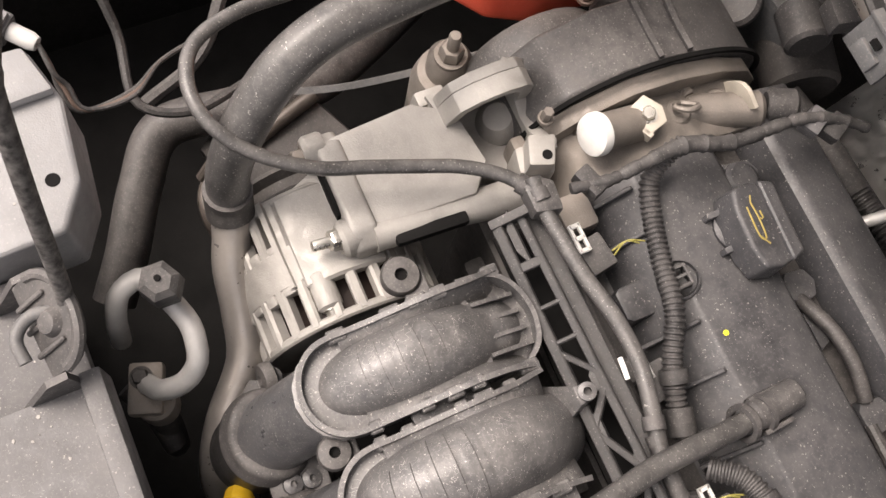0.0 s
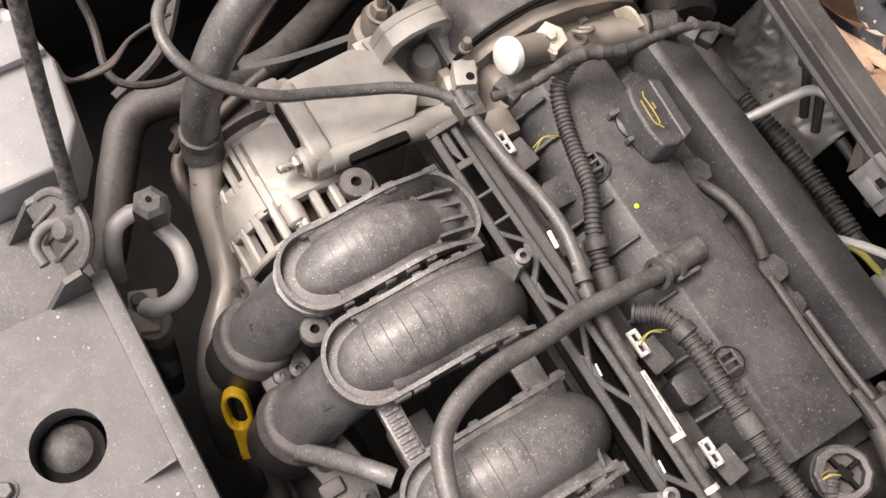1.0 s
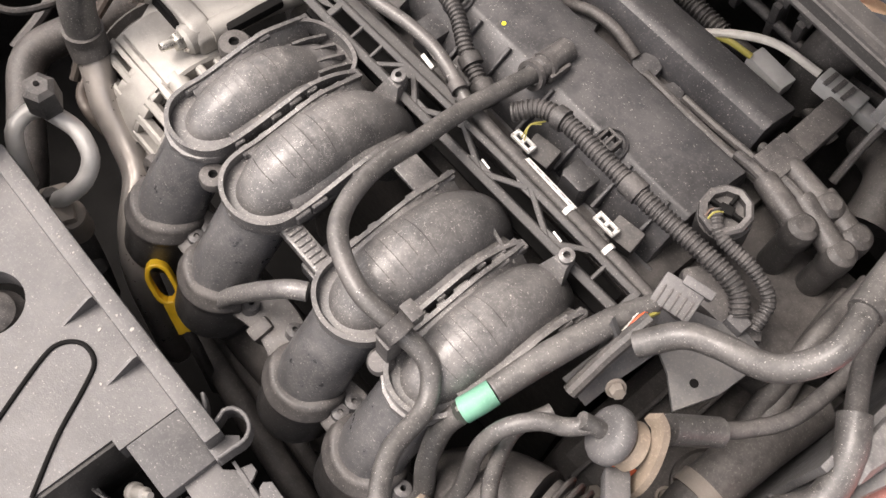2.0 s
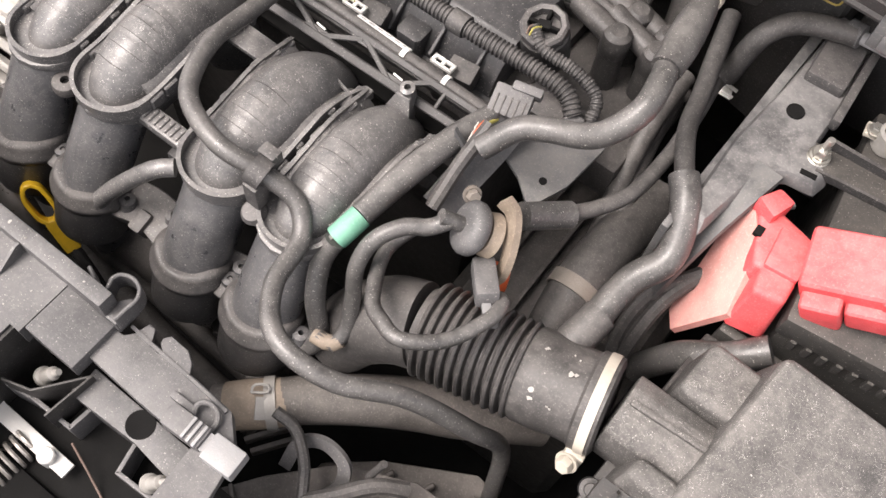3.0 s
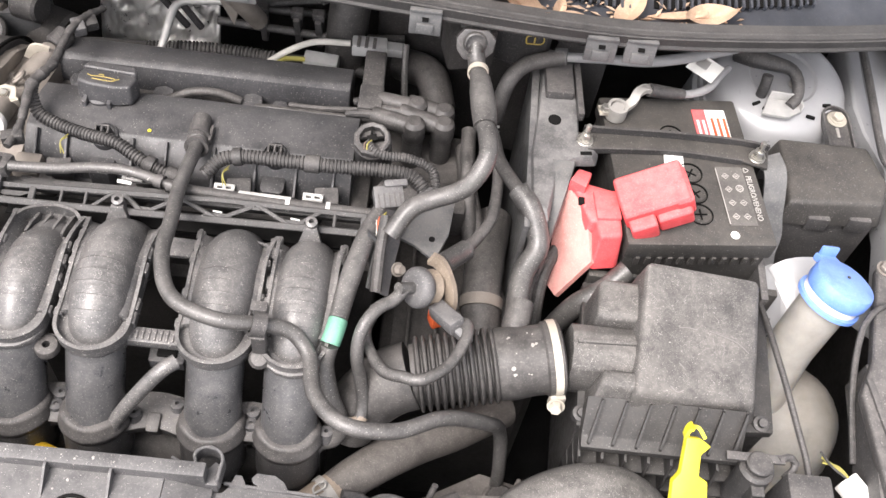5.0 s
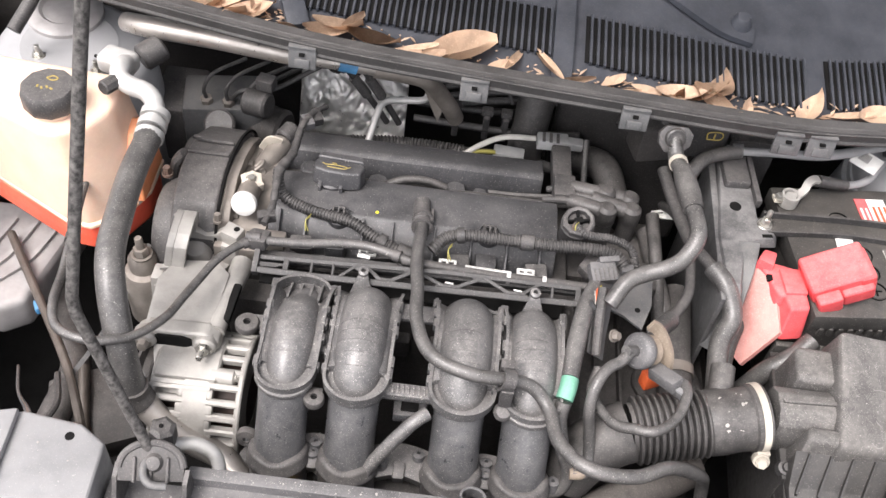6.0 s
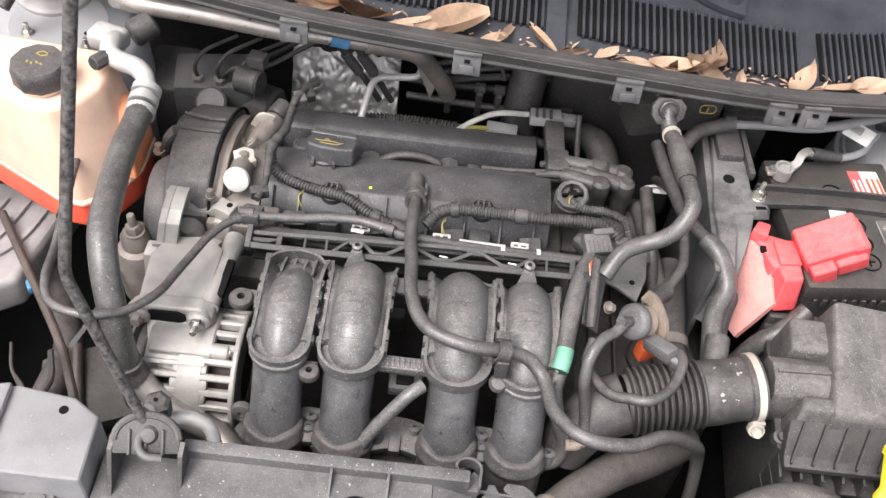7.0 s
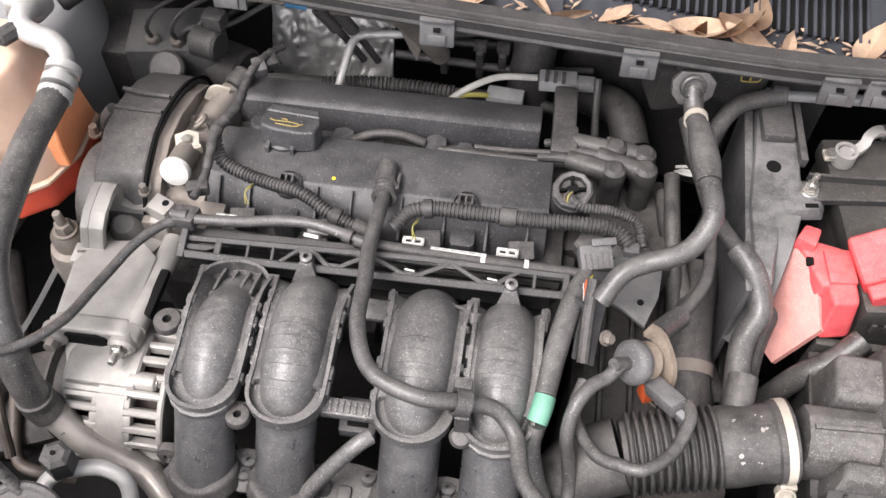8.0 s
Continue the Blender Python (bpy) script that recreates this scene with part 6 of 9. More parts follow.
part("end_sleeve", bm, TAN, ph)
ph2 = thing("vapour_hose", (0.29, -0.05, 0.8), "black vapour hose with a thick end sleeve", "hose")
bm = B()
tube(bm, [(0.262, -0.088, 0.838), (0.272, -0.074, 0.830), (0.284, -0.058, 0.822)], 0.0098, 16)
part("sleeve", bm, HOSE, ph2)
bm = B()
tube(bm, [(0.280, -0.063, 0.824), (0.296, -0.038, 0.818), (0.308, -0.012, 0.818), (0.312, 0.030, 0.820), (0.310, 0.070, 0.822), (0.305, 0.12, 0.80), (0.305, 0.17, 0.76)], 0.0058, 12)
part("hose", bm, RUBBER, ph2)
wire = thing("sensor_wire", (0.25, -0.19, 0.80), "loop of black corrugated sensor wire", "wiring")
bm = B()
tube(bm, [(0.207, -0.128, 0.818), (0.201, -0.156, 0.814), (0.218, -0.191, 0.823), (0.237, -0.204, 0.837), (0.254, -0.207, 0.842), (0.275, -0.190, 0.840), (0.288, -0.162, 0.840), (0.288, -0.147, 0.836), (0.283, -0.143, 0.832)], 0.0052, 12, 0.0012, wave=lambda s: 0.00035 * (1 if (s / 0.0028) % 1 < 0.5 and 0.05 < s < 0.10 else 0))
part("wire", bm, HOSE, wire)

# ---- air intake ----
intake = thing("intake_pipe", (0.30, -0.16, 0.70), "black ribbed rubber intake pipe with a pale steel clamp", "intake pipe")
IA, IB = Vector((0.246, -0.170, 0.776)), Vector((0.378, -0.146, 0.795))
ID = (IB - IA).normalized()
bm = B()
tube(bm, [(0.192, -0.195, 0.715), (0.205, -0.186, 0.745), (0.226, -0.176, 0.768), tuple(IA)], [0.028, 0.030, 0.0315, 0.0315], 24, 0.006)
part("elbow", bm, RUBBER, intake)
bm = B()
prof = []
for k in range(11):
    h = 0.004 + 0.0068 * k
    prof += [(0.0285, h), (0.0342, h + 0.0016), (0.0350, h + 0.0030), (0.0340, h + 0.0044), (0.0285, h + 0.0056)]
lathe(bm, [(0.028, 0.0)] + prof + [(0.030, 0.080)], axis(IA, ID), 36)
part("bellows", bm, RUBBER, intake)
bm = B()
lathe(bm, [(0.030, 0.074), (0.0335, 0.080), (0.0338, 0.092), (0.0322, 0.110), (0.0325, 0.120), (0.0345, 0.122), (0.0345, 0.136), (0.030, 0.138)], axis(IA, ID), 36)
cuff = part("cuff", bm, RUBBER, intake)
bm = B()
lathe(bm, [(0.0346, 0.1265), (0.0354, 0.1265), (0.0354, 0.1335), (0.0346, 0.1335), (0.0346, 0.1265)], axis(IA, ID), 36)
part("clamp_band", bm, CREAM, cuff, "pale steel clamp band")
rng = random.Random(33)
bm = B()
side_ = ID.cross(Vector((0, 0, 1))).normalized()
up_ = side_.cross(ID)
for k in range(12):
    h, a = rng.choice((0.088, 0.094, 0.108)) + rng.gauss(0, 0.004), radians(rng.gauss(70, 26))
    c = IA + ID * h + (side_ * math.cos(a) + up_ * math.sin(a)) * 0.0337
    flat_ = axis(c, side_ * math.cos(a) + up_ * math.sin(a))
    r_ = 0.0006 + 0.0026 * rng.random() ** 2
    prism(bm, [(r_ * rng.uniform(0.25, 1.2) * math.cos(b_ * 0.785), 0.8 * r_ * rng.uniform(0.25, 1.2) * math.sin(b_ * 0.785)) for b_ in range(8)], -0.0004, 0.0005, m=flat_)
part("scuffs", bm, FLAKE, intake, "pale scuff marks")["kind"] = "stuff"
bm = B()
box(bm, (0.379, -0.180, 0.776), (0.014, 0.008, 0.018), m=pose(0, 0, 0, 0, 0, 10), w=0.002)
part("clamp_housing", bm, CREAM, intake)
bolt(intake, (0.378, -0.186, 0.778), (-0.1, -0.9, 0.4), 0.006, 0.008, CREAM, "clamp_screw")
bm = B()
lathe(bm, [(0.0, 0), (0.012, 0), (0.013, 0.003), (0.0125, 0.03), (0.0, 0.03)], axis((0.335, -0.128, 0.80), (0.15, 0.9, 0.2)), 20)
part("side_stub", bm, RUBBER, intake)

air = thing("air_filter_box", (0.49, -0.13, 0.60), "dusty dark grey plastic air filter box", "air filter box")
bm = B()
LID = [(0.428, -0.200), (0.562, -0.188), (0.574, -0.054), (0.440, -0.058)]
prism(bm, LID, 0.772, 0.850, top=[(0.438, -0.192), (0.552, -0.180), (0.563, -0.060), (0.448, -0.070)])
for v in bm.verts:
    if v.co.z > 0.8:
        v.co.z = 0.857 - 0.23 * (v.co.x - 0.447) + 0.24 * min(0.0, v.co.y + 0.070)
bev(bm, 0.009, 4)
part("lid", bm, AIRBOX_M, air)
bm = B()
prism(bm, [(0.400, -0.202), (0.470, -0.202), (0.470, -0.168), (0.404, -0.166)], 0.770, 0.826, w=0.006, seg=3, top=[(0.409, -0.184), (0.46, -0.186), (0.46, -0.170), (0.411, -0.169)])
part("lid_shoulder", bm, AIRBOX_M, air)
bm = B()
prism(bm, [(0.402, -0.125), (0.46, -0.125), (0.46, -0.072), (0.406, -0.072)], 0.765, 0.832, w=0.007, seg=3, top=[(0.406, -0.120), (0.45, -0.120), (0.45, -0.080), (0.410, -0.078)])
part("lid_shoulder", bm, AIRBOX_M, air)
bm = B()
prism(bm, [(-0.168, 0.770), (-0.172, 0.795), (-0.168, 0.818), (-0.155, 0.828), (-0.136, 0.828), (-0.122, 0.818), (-0.118, 0.795), (-0.122, 0.770)], 0.384, 0.456, m=ALONG_X, w=0.003)
part("snout", bm, AIRBOX_M, air)
bm = B()
box(bm, (0.415, -0.145, 0.829), (0.054, 0.004, 0.004), m=pose(0, 0, 0, 0, 0, 3), w=0.001)
part("snout_rib", bm, AIRBOX_M, air)
# Rim, base, apron and ribs: shade under the lid is in their colour.
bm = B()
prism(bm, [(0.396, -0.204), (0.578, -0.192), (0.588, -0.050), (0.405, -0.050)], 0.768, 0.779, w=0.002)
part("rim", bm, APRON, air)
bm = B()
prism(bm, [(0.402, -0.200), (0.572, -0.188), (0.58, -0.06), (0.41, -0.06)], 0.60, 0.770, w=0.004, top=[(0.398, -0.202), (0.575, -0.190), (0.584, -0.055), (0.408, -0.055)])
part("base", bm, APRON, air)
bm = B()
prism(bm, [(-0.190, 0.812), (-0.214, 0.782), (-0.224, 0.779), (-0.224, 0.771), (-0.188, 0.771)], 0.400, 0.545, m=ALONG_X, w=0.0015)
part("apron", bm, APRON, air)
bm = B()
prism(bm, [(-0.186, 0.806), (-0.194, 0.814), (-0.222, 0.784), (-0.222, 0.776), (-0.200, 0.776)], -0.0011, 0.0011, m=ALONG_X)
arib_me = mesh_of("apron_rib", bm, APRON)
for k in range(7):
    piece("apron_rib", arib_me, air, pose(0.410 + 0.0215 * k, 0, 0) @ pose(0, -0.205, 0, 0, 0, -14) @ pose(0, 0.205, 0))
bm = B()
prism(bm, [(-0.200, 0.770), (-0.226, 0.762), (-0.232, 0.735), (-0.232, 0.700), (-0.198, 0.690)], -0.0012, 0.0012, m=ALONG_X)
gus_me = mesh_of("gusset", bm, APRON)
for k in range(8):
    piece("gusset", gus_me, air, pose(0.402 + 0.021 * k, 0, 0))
# scratches on the lid
for pts in ([(0.479, -0.126), (0.486, -0.1245), (0.496, -0.1245)], [(0.508, -0.123), (0.522, -0.125), (0.536, -0.128), (0.547, -0.135)], [(0.478, -0.158), (0.482, -0.161), (0.484, -0.163)], [(0.470, -0.180), (0.476, -0.184), (0.482, -0.181)]):
    bm = B()
    ribbon(bm, [(x, y, 0.8572 - 0.23 * (x - 0.447) + 0.24 * (y + 0.070)) for x, y in pts], 0.0007, 0.0005, (0, 0, 1), 0.003)
    part("scratch", bm, DUSTLINE, air)
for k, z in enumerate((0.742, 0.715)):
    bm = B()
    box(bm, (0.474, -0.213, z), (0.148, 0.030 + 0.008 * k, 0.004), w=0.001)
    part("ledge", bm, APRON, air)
for x, y in ((0.566, -0.184), (0.400, -0.192)):
    bm = B()
    lathe(bm, [(0.0, 0.010), (0.004, 0.010), (0.0045, 0.006), (0.0075, 0.005), (0.0082, -0.004), (0.0, -0.004)], axis((x, y, 0.778), (0, -0.3, 1)), 18)
    part("screw", bm, CORD, air)

duct = thing("air_duct", (0.42, -0.30, 0.66), "rounded dusty grey plastic inlet duct", "duct")
bm = B()
tube(bm, [(0.330, -0.36, 0.700), (0.352, -0.30, 0.742), (0.395, -0.268, 0.752), (0.440, -0.262, 0.745), (0.475, -0.275, 0.71), (0.49, -0.30, 0.66)], [0.04, 0.037, 0.034, 0.034, 0.034, 0.034], 22, 0.008, flat=0.9)
part("duct_body", bm, AIRBOX_M, duct)
bm = B()
tube(bm, [(0.325, -0.345, 0.715), (0.340, -0.320, 0.735), (0.352, -0.300, 0.744)], [0.043, 0.0415, 0.0405], 22, 0.004)
part("lip", bm, AIRBOX_M, duct)

clipy = thing("yellow_clip", (0.488, -0.235, 0.77), "bright yellow plastic fastening clip", "clip")
bm = B()
prism(bm, [(-0.016, -0.020), (0.016, -0.020), (0.014, 0.006), (0.006, 0.010), (0.006, 0.028), (0.014, 0.036), (0.004, 0.042), (-0.008, 0.042), (-0.010, 0.012), (-0.016, 0.004)], 0, 0.010, m=pose(0.487, -0.257, 0.797, 35, 0, 0), w=0.002)
part("clip_body", bm, YELLOW, clipy)
bm = B()
ribbon(bm, [(0.480, -0.224, 0.822), (0.482, -0.219, 0.829), (0.489, -0.219, 0.831), (0.495, -0.226, 0.827)], 0.011, 0.003, (1, 0, 0.2), 0.003)
part("hook", bm, YELLOW, clipy)

# connectors and loom in front of the air box
fl = thing("front_loom", (0.56, -0.25, 0.70), "black connector block and wires by the air box", "connector")
bm = B()
disc(bm, (0.553, -0.238, 0.735), (0, 0.1, 1), 0.0155, 0.058, 0.003, 18)
disc(bm, (0.553, -0.232, 0.793), (0, 0.1, 1), 0.012, 0.008, 0.002, 18)
box(bm, (0.553, -0.250, 0.772), (0.012, 0.014, 0.030), w=0.002)
part("plug", bm, CORD, fl)
bm = B()
box(bm, (0.597, -0.252, 0.768), (0.04, 0.034, 0.056), w=0.004)
part("block", bm, PLASTIC, fl)
bm = B()
box(bm, (0.550, -0.226, 0.797), (0.052, 0.008, 0.004), w=0.001)
tube(bm, [(0.570, -0.226, 0.797), (0.584, -0.220, 0.792), (0.590, -0.226, 0.786), (0.580, -0.236, 0.782)], 0.0035, 8)
part("bracket", bm, PLASTIC, fl)
bm = B()
box(bm, (0.644, -0.245, 0.783), (0.020, 0.032, 0.014), m=pose(0, 0, 0, 0, 0, 35), w=0.002)
part("white_plug", bm, WHITE, fl, "white connector plug")
for k in range(3):
    bm = B()
    tube(bm, [(0.638, -0.235, 0.788), (0.628 - 0.003 * k, -0.224, 0.790), (0.618, -0.217 + 0.005 * k, 0.782)], 0.0012, 6, 0.004)
    part("wire", bm, WIRE_Y if k < 2 else CORD, fl)
for pts in ([(0.582, -0.04, 0.775), (0.581, -0.085, 0.792), (0.588, -0.135, 0.793), (0.597, -0.185, 0.787), (0.604, -0.225, 0.780), (0.606, -0.262, 0.765)], [(0.705, -0.06, 0.81), (0.680, -0.072, 0.822), (0.662, -0.095, 0.815), (0.656, -0.14, 0.79), (0.652, -0.21, 0.77)]):
    bm = B()
    tube(bm, pts, 0.0032, 8)
    part("cable", bm, CORD, fl)

# ---- battery and its surroundings ----
BM = pose(0.5024, 0.057, 0.0, 0, 0, 7)
bat = thing("battery", (0.500, 0.07, 0.63), "dusty black car battery with faded print", "battery")
bm = B()
box(bm, (0, 0.012, 0), (0.144, 0.186, 0.17), w=0.004)
bmesh.ops.transform(bm, matrix=BM @ pose(0, 0, 0.735), verts=bm.verts)
part("case", bm, BATTERY_M, bat)
bm = B()
box(bm, (0, 0.012, 0), (0.150, 0.192, 0.024), w=0.004)
bmesh.ops.transform(bm, matrix=BM @ pose(0, 0, 0.817), verts=bm.verts)
part("lid", bm, BATTERY_M, bat)
bm = B()
for k in range(12):
    box(bm, (-0.06 + 0.011 * k, -0.0835, 0.802), (0.005, 0.004, 0.012), w=0.0006, seg=1)
bmesh.ops.transform(bm, matrix=BM, verts=bm.verts)
part("lid_teeth", bm, BATTERY_M, bat)
for k, y in enumerate((-0.048, -0.022, 0.004, 0.055)):
    x = 0.004 if k < 3 else -0.006
    bm = B()
    lathe(bm, [(0.0118, 0.0), (0.0128, 0.001), (0.0128, 0.0018), (0.0118, 0.0018), (0.0118, 0.0)], BM @ pose(x, y, 0.8288), 28)
    part("vent_ring", bm, VOID, bat)
    bm = B()
    lathe(bm, [(0.0, 0.0012), (0.010, 0.001), (0.0108, 0.0)], BM @ pose(x, y, 0.8288), 24)
    vcap = part("vent_cap", bm, BATTERY_M, bat)
    bm = B()
    for a in (0, 90):
        box(bm, (0, 0, 0.0012), (0.013, 0.0018, 0.0016), m=pose(0, 0, 0, 0, 0, a + 30 * k), w=0.0004, seg=1)
    bmesh.ops.transform(bm, matrix=BM @ pose(x, y, 0.8288), verts=bm.verts)
    part("vent_cross", bm, VOID, vcap)
bm = B()
box(bm, (0.046, -0.024, 0.8296), (0.028, 0.074, 0.0008))
bmesh.ops.transform(bm, matrix=BM, verts=bm.verts)
printed = part("printed_panel", bm, FIELD, bat, "worn grey printed panel")
bm = B()
lathe(bm, [(0.0030, 0.0), (0.0040, 0.0), (0.0040, 0.0005), (0.0030, 0.0005), (0.0030, 0.0)], None, 4)
box(bm, (0.0, 0.0, 0.0002), (0.0030, 0.0012, 0.0005))
picto_me = mesh_of("pictogram", bm, FLAKE)
for r_ in range(2):
    for c_ in range(4):
        piece("pictogram", picto_me, printed, BM @ pose(0.040 + 0.0115 * r_, -0.050 + 0.017 * c_, 0.8302))
bm = B()
lathe(bm, [(0.0034, 0.0), (0.0042, 0.0), (0.0042, 0.0006), (0.0034, 0.0006), (0.0034, 0.0)], BM @ pose(0.0515, -0.015, 0.8304), 18)
part("pictogram_ring", bm, PRINT, printed)
bm = B()
box(bm, (0.0318, -0.024, 0.8302), (0.0008, 0.070, 0.0005))
bmesh.ops.transform(bm, matrix=BM, verts=bm.verts)
part("print_line", bm, PRINT, printed)
part("warning_text", lettering("PELIGRO/VENENO", 0.056, 0.0056, BM @ pose(0.0622, 0.002, 0.8292, 0, 0, -90)), PRINT, bat, "pale printed warning words")
bm = B()
tube(bm, [BM @ Vector(v) for v in ((0.0622, 0.0065, 0.8293), (0.0622, 0.0125, 0.8293), (0.0672, 0.0095, 0.8293))], 0.0005, 5, 0.002, shut=True)
part("warning_triangle", bm, PRINT, bat)
bm = B()
disc(bm, BM @ Vector((0.034, -0.072, 0.8285)), (0, 0, 1), 0.0046, 0.0012, 0.0002, 18)
part("white_dot", bm, WHITE, bat, "white paper dot")
bm = B()
box(bm, (-0.010, 0.020, 0.8300), (0.020, 0.022, 0.001), m=pose(0, 0, 0, 0, 0, -6))
bmesh.ops.transform(bm, matrix=BM, verts=bm.verts)
part("white_label", bm, WHITE, bat, "torn white paper label")
bm = B()
box(bm, (0.050, 0.026, 0.8300), (0.026, 0.004, 0.001), m=pose(0, 0, 0, 0, 0, -10))
bmesh.ops.transform(bm, matrix=BM, verts=bm.verts)
part("paper_strip", bm, WHITE, bat, "strip of white paper")
bm = B()
box(bm, (0.030, 0.066, 0.8300), (0.014, 0.050, 0.001))
bmesh.ops.transform(bm, matrix=BM, verts=bm.verts)
rlab = part("red_label", bm, RED, bat, "red warning label")
bm = B()
box(bm, (0.048, 0.068, 0.8300), (0.022, 0.046, 0.001))
bmesh.ops.transform(bm, matrix=BM, verts=bm.verts)
clab = part("cream_label", bm, WHITE, bat, "white printed label")
bm = B()
for k in range(3):
    box(bm, (0.043 + 0.0065 * k, 0.064, 0.8307), (0.0028, 0.030, 0.0005))
bmesh.ops.transform(bm, matrix=BM, verts=bm.verts)
part("label_print", bm, ORANGE, clab)
bm = B()
for k in range(2):
    box(bm, (0.027 + 0.006 * k, 0.060, 0.8307), (0.0026, 0.032, 0.0005))
bmesh.ops.transform(bm, matrix=BM, verts=bm.verts)
part("label_bars", bm, WHITE, rlab)

hold = thing("battery_clamp", (0.50, 0.085, 0.83), "black steel hold-down bar across the battery", "clamp bar")
bm = B()
prism(bm, [(0.383, 0.069), (0.420, 0.0760), (0.493, 0.0835), (0.560, 0.0815), (0.586, 0.0750), (0.590, 0.100), (0.560, 0.1025), (0.492, 0.1015), (0.418, 0.0975), (0.382, 0.094)], 0.8315, 0.8350, w=0.0010)
part("bar", bm, BATTERY_M, hold)
bm = B()
ribbon(bm, [(0.396, 0.0980, 0.838), (0.43, 0.0990, 0.8385), (0.492, 0.1030, 0.8385), (0.560, 0.1040, 0.8375), (0.590, 0.1015, 0.836)], 0.0030, 0.009, (0, 0, 1), 0.008)
ribbon(bm, [(0.400, 0.0730, 0.8335), (0.43, 0.0775, 0.8330), (0.492, 0.0835, 0.8328), (0.560, 0.0818, 0.8328)], 0.0022, 0.007, (0, 0, 1), 0.008)
part("stiffener", bm, CORD, hold)
for x, y in ((0.397, 0.084), (0.576, 0.088)):
    bm = B()
    disc(bm, (x, y, 0.835), (0, 0, 1), 0.0085, 0.0018, 0.0004, 20)
    part("washer", bm, ZINC, hold)
    bolt(hold, (x, y, 0.8365), (0, 0, 1), 0.0058, 0.022, ZINC, "bolt", True)
bm = B()
ribbon(bm, [(0.590, 0.094, 0.8335), (0.596, 0.076, 0.830), (0.599, 0.060, 0.814), (0.601, 0.046, 0.796), (0.6045, 0.034, 0.780), (0.603, 0.022, 0.762), (0.607, 0.008, 0.742)], 0.023, 0.0028, (0, -0.6, 0.8), 0.004)
part("end_leg", bm, BRACKET, hold, "bent grey steel leg")

tray = thing("battery_tray", (0.60, 0.05, 0.62), "dark plastic battery tray wall with a tall lug", "battery tray")
bm = B()
prism(bm, [(0.580, -0.055), (0.588, -0.055), (0.594, 0.125), (0.586, 0.125)], 0.62, 0.790, w=0.002)
prism(bm, [(0.596, -0.050), (0.618, -0.040), (0.620, 0.030), (0.610, 0.050), (0.610, 0.115), (0.596, 0.115)], 0.66, 0.735, w=0.003)
part("wall", bm, PLASTIC, tray)
bm = B()
box(bm, (0.603, 0.108, 0.800), (0.024, 0.022, 0.016), w=0.002)
part("lug", bm, PLASTIC, tray)
bm = B()
box(bm, (0.505, -0.042, 0.70), (0.19, 0.008, 0.17), w=0.002)
part("front_wall", bm, BATTERY_M, tray)

term = thing("positive_terminal_cover", (0.43, 0.0, 0.80), "faded bright red plastic cover over the positive terminal", "terminal cover")
RM = Matrix.Translation((0.461, 0.006, 0.848)) @ pose(0, 0, 0, 6, -24, 12)
bm = B()
box(bm, (0.0, 0.004, 0.006), (0.066, 0.046, 0.026), w=0.005, seg=3)
box(bm, (0.026, 0.000, 0.004), (0.018, 0.040, 0.026), w=0.004, seg=3)
bmesh.ops.transform(bm, matrix=RM, verts=bm.verts)
part("post_cover", bm, RED, term)
bm = B()
box(bm, (-0.017, -0.022, -0.002), (0.026, 0.018, 0.026), w=0.004, seg=3)
box(bm, (0.014, -0.020, -0.004), (0.034, 0.014, 0.022), w=0.004, seg=3)
bmesh.ops.transform(bm, matrix=RM, verts=bm.verts)
part("front_lobe", bm, RED, term)
bm = B()
prism(bm, [(0.380, 0.026), (0.396, 0.034), (0.432, 0.026), (0.434, -0.018), (0.398, -0.022)], 0.795, 0.836, w=0.004, seg=3, top=[(0.385, 0.023), (0.398, 0.029), (0.429, 0.022), (0.431, -0.014), (0.401, -0.018)])
prism(bm, [(0.403, -0.014), (0.434, -0.010), (0.436, -0.040), (0.408, -0.046)], 0.792, 0.836, w=0.005, seg=3, top=[(0.406, -0.012), (0.431, -0.009), (0.432, -0.030), (0.410, -0.036)])
part("fuse_cover", bm, RED, term)
bm = B()
box(bm, (0.417, 0.002, 0.8365), (0.024, 0.034, 0.006), m=pose(0, 0, 0, 0, 0, 6), w=0.002)
part("cover_step", bm, RED, term)
bm = B()
prism(bm, [(0.379, 0.022), (0.388, 0.038), (0.402, 0.034), (0.395, 0.014)], 0.795, 0.846, w=0.003)
part("rear_lug", bm, RED, term)
bm = B()
va = [Vector(p) for p in ((0.379, 0.026, 0.832), (0.397, -0.002, 0.834), (0.407, -0.044, 0.806), (0.384, -0.046, 0.742), (0.375, -0.034, 0.744), (0.373, 0.006, 0.796))]
nrm = Vector((0.7, 0.2, -0.6)).normalized() * 0.006
fa, fb = [bm.verts.new(p) for p in va], [bm.verts.new(p + nrm) for p in va]
bm.faces.new(fa)
bm.faces.new(fb[::-1])
for k in range(6):
    bm.faces.new((fa[k], fb[k], fb[(k + 1) % 6], fa[(k + 1) % 6]))
part("sloping_apron", bm, RED_PALE, term, "bleached pink sloping apron")
bm = B()
box(bm, (0.3925, 0.006, 0.8345), (0.006, 0.008, 0.004), w=0.0006)
part("latch_hole", bm, VOID, term)
bm = B()
tube(bm, [(0.445, -0.045, 0.80), (0.425, -0.060, 0.785), (0.400, -0.068, 0.76), (0.38, -0.07, 0.70)], 0.011, 14)
part("cable", bm, HOSE, term, "thick dark battery cable")
for k in range(2):
    bm = B()
    tube(bm, [(0.380, -0.010, 0.775), (0.368 - 0.010 * k, -0.040, 0.76), (0.366 - 0.010 * k, -0.070, 0.73), (0.372, -0.09, 0.68)], 0.006, 10)
    part("cable", bm, CORD, term)

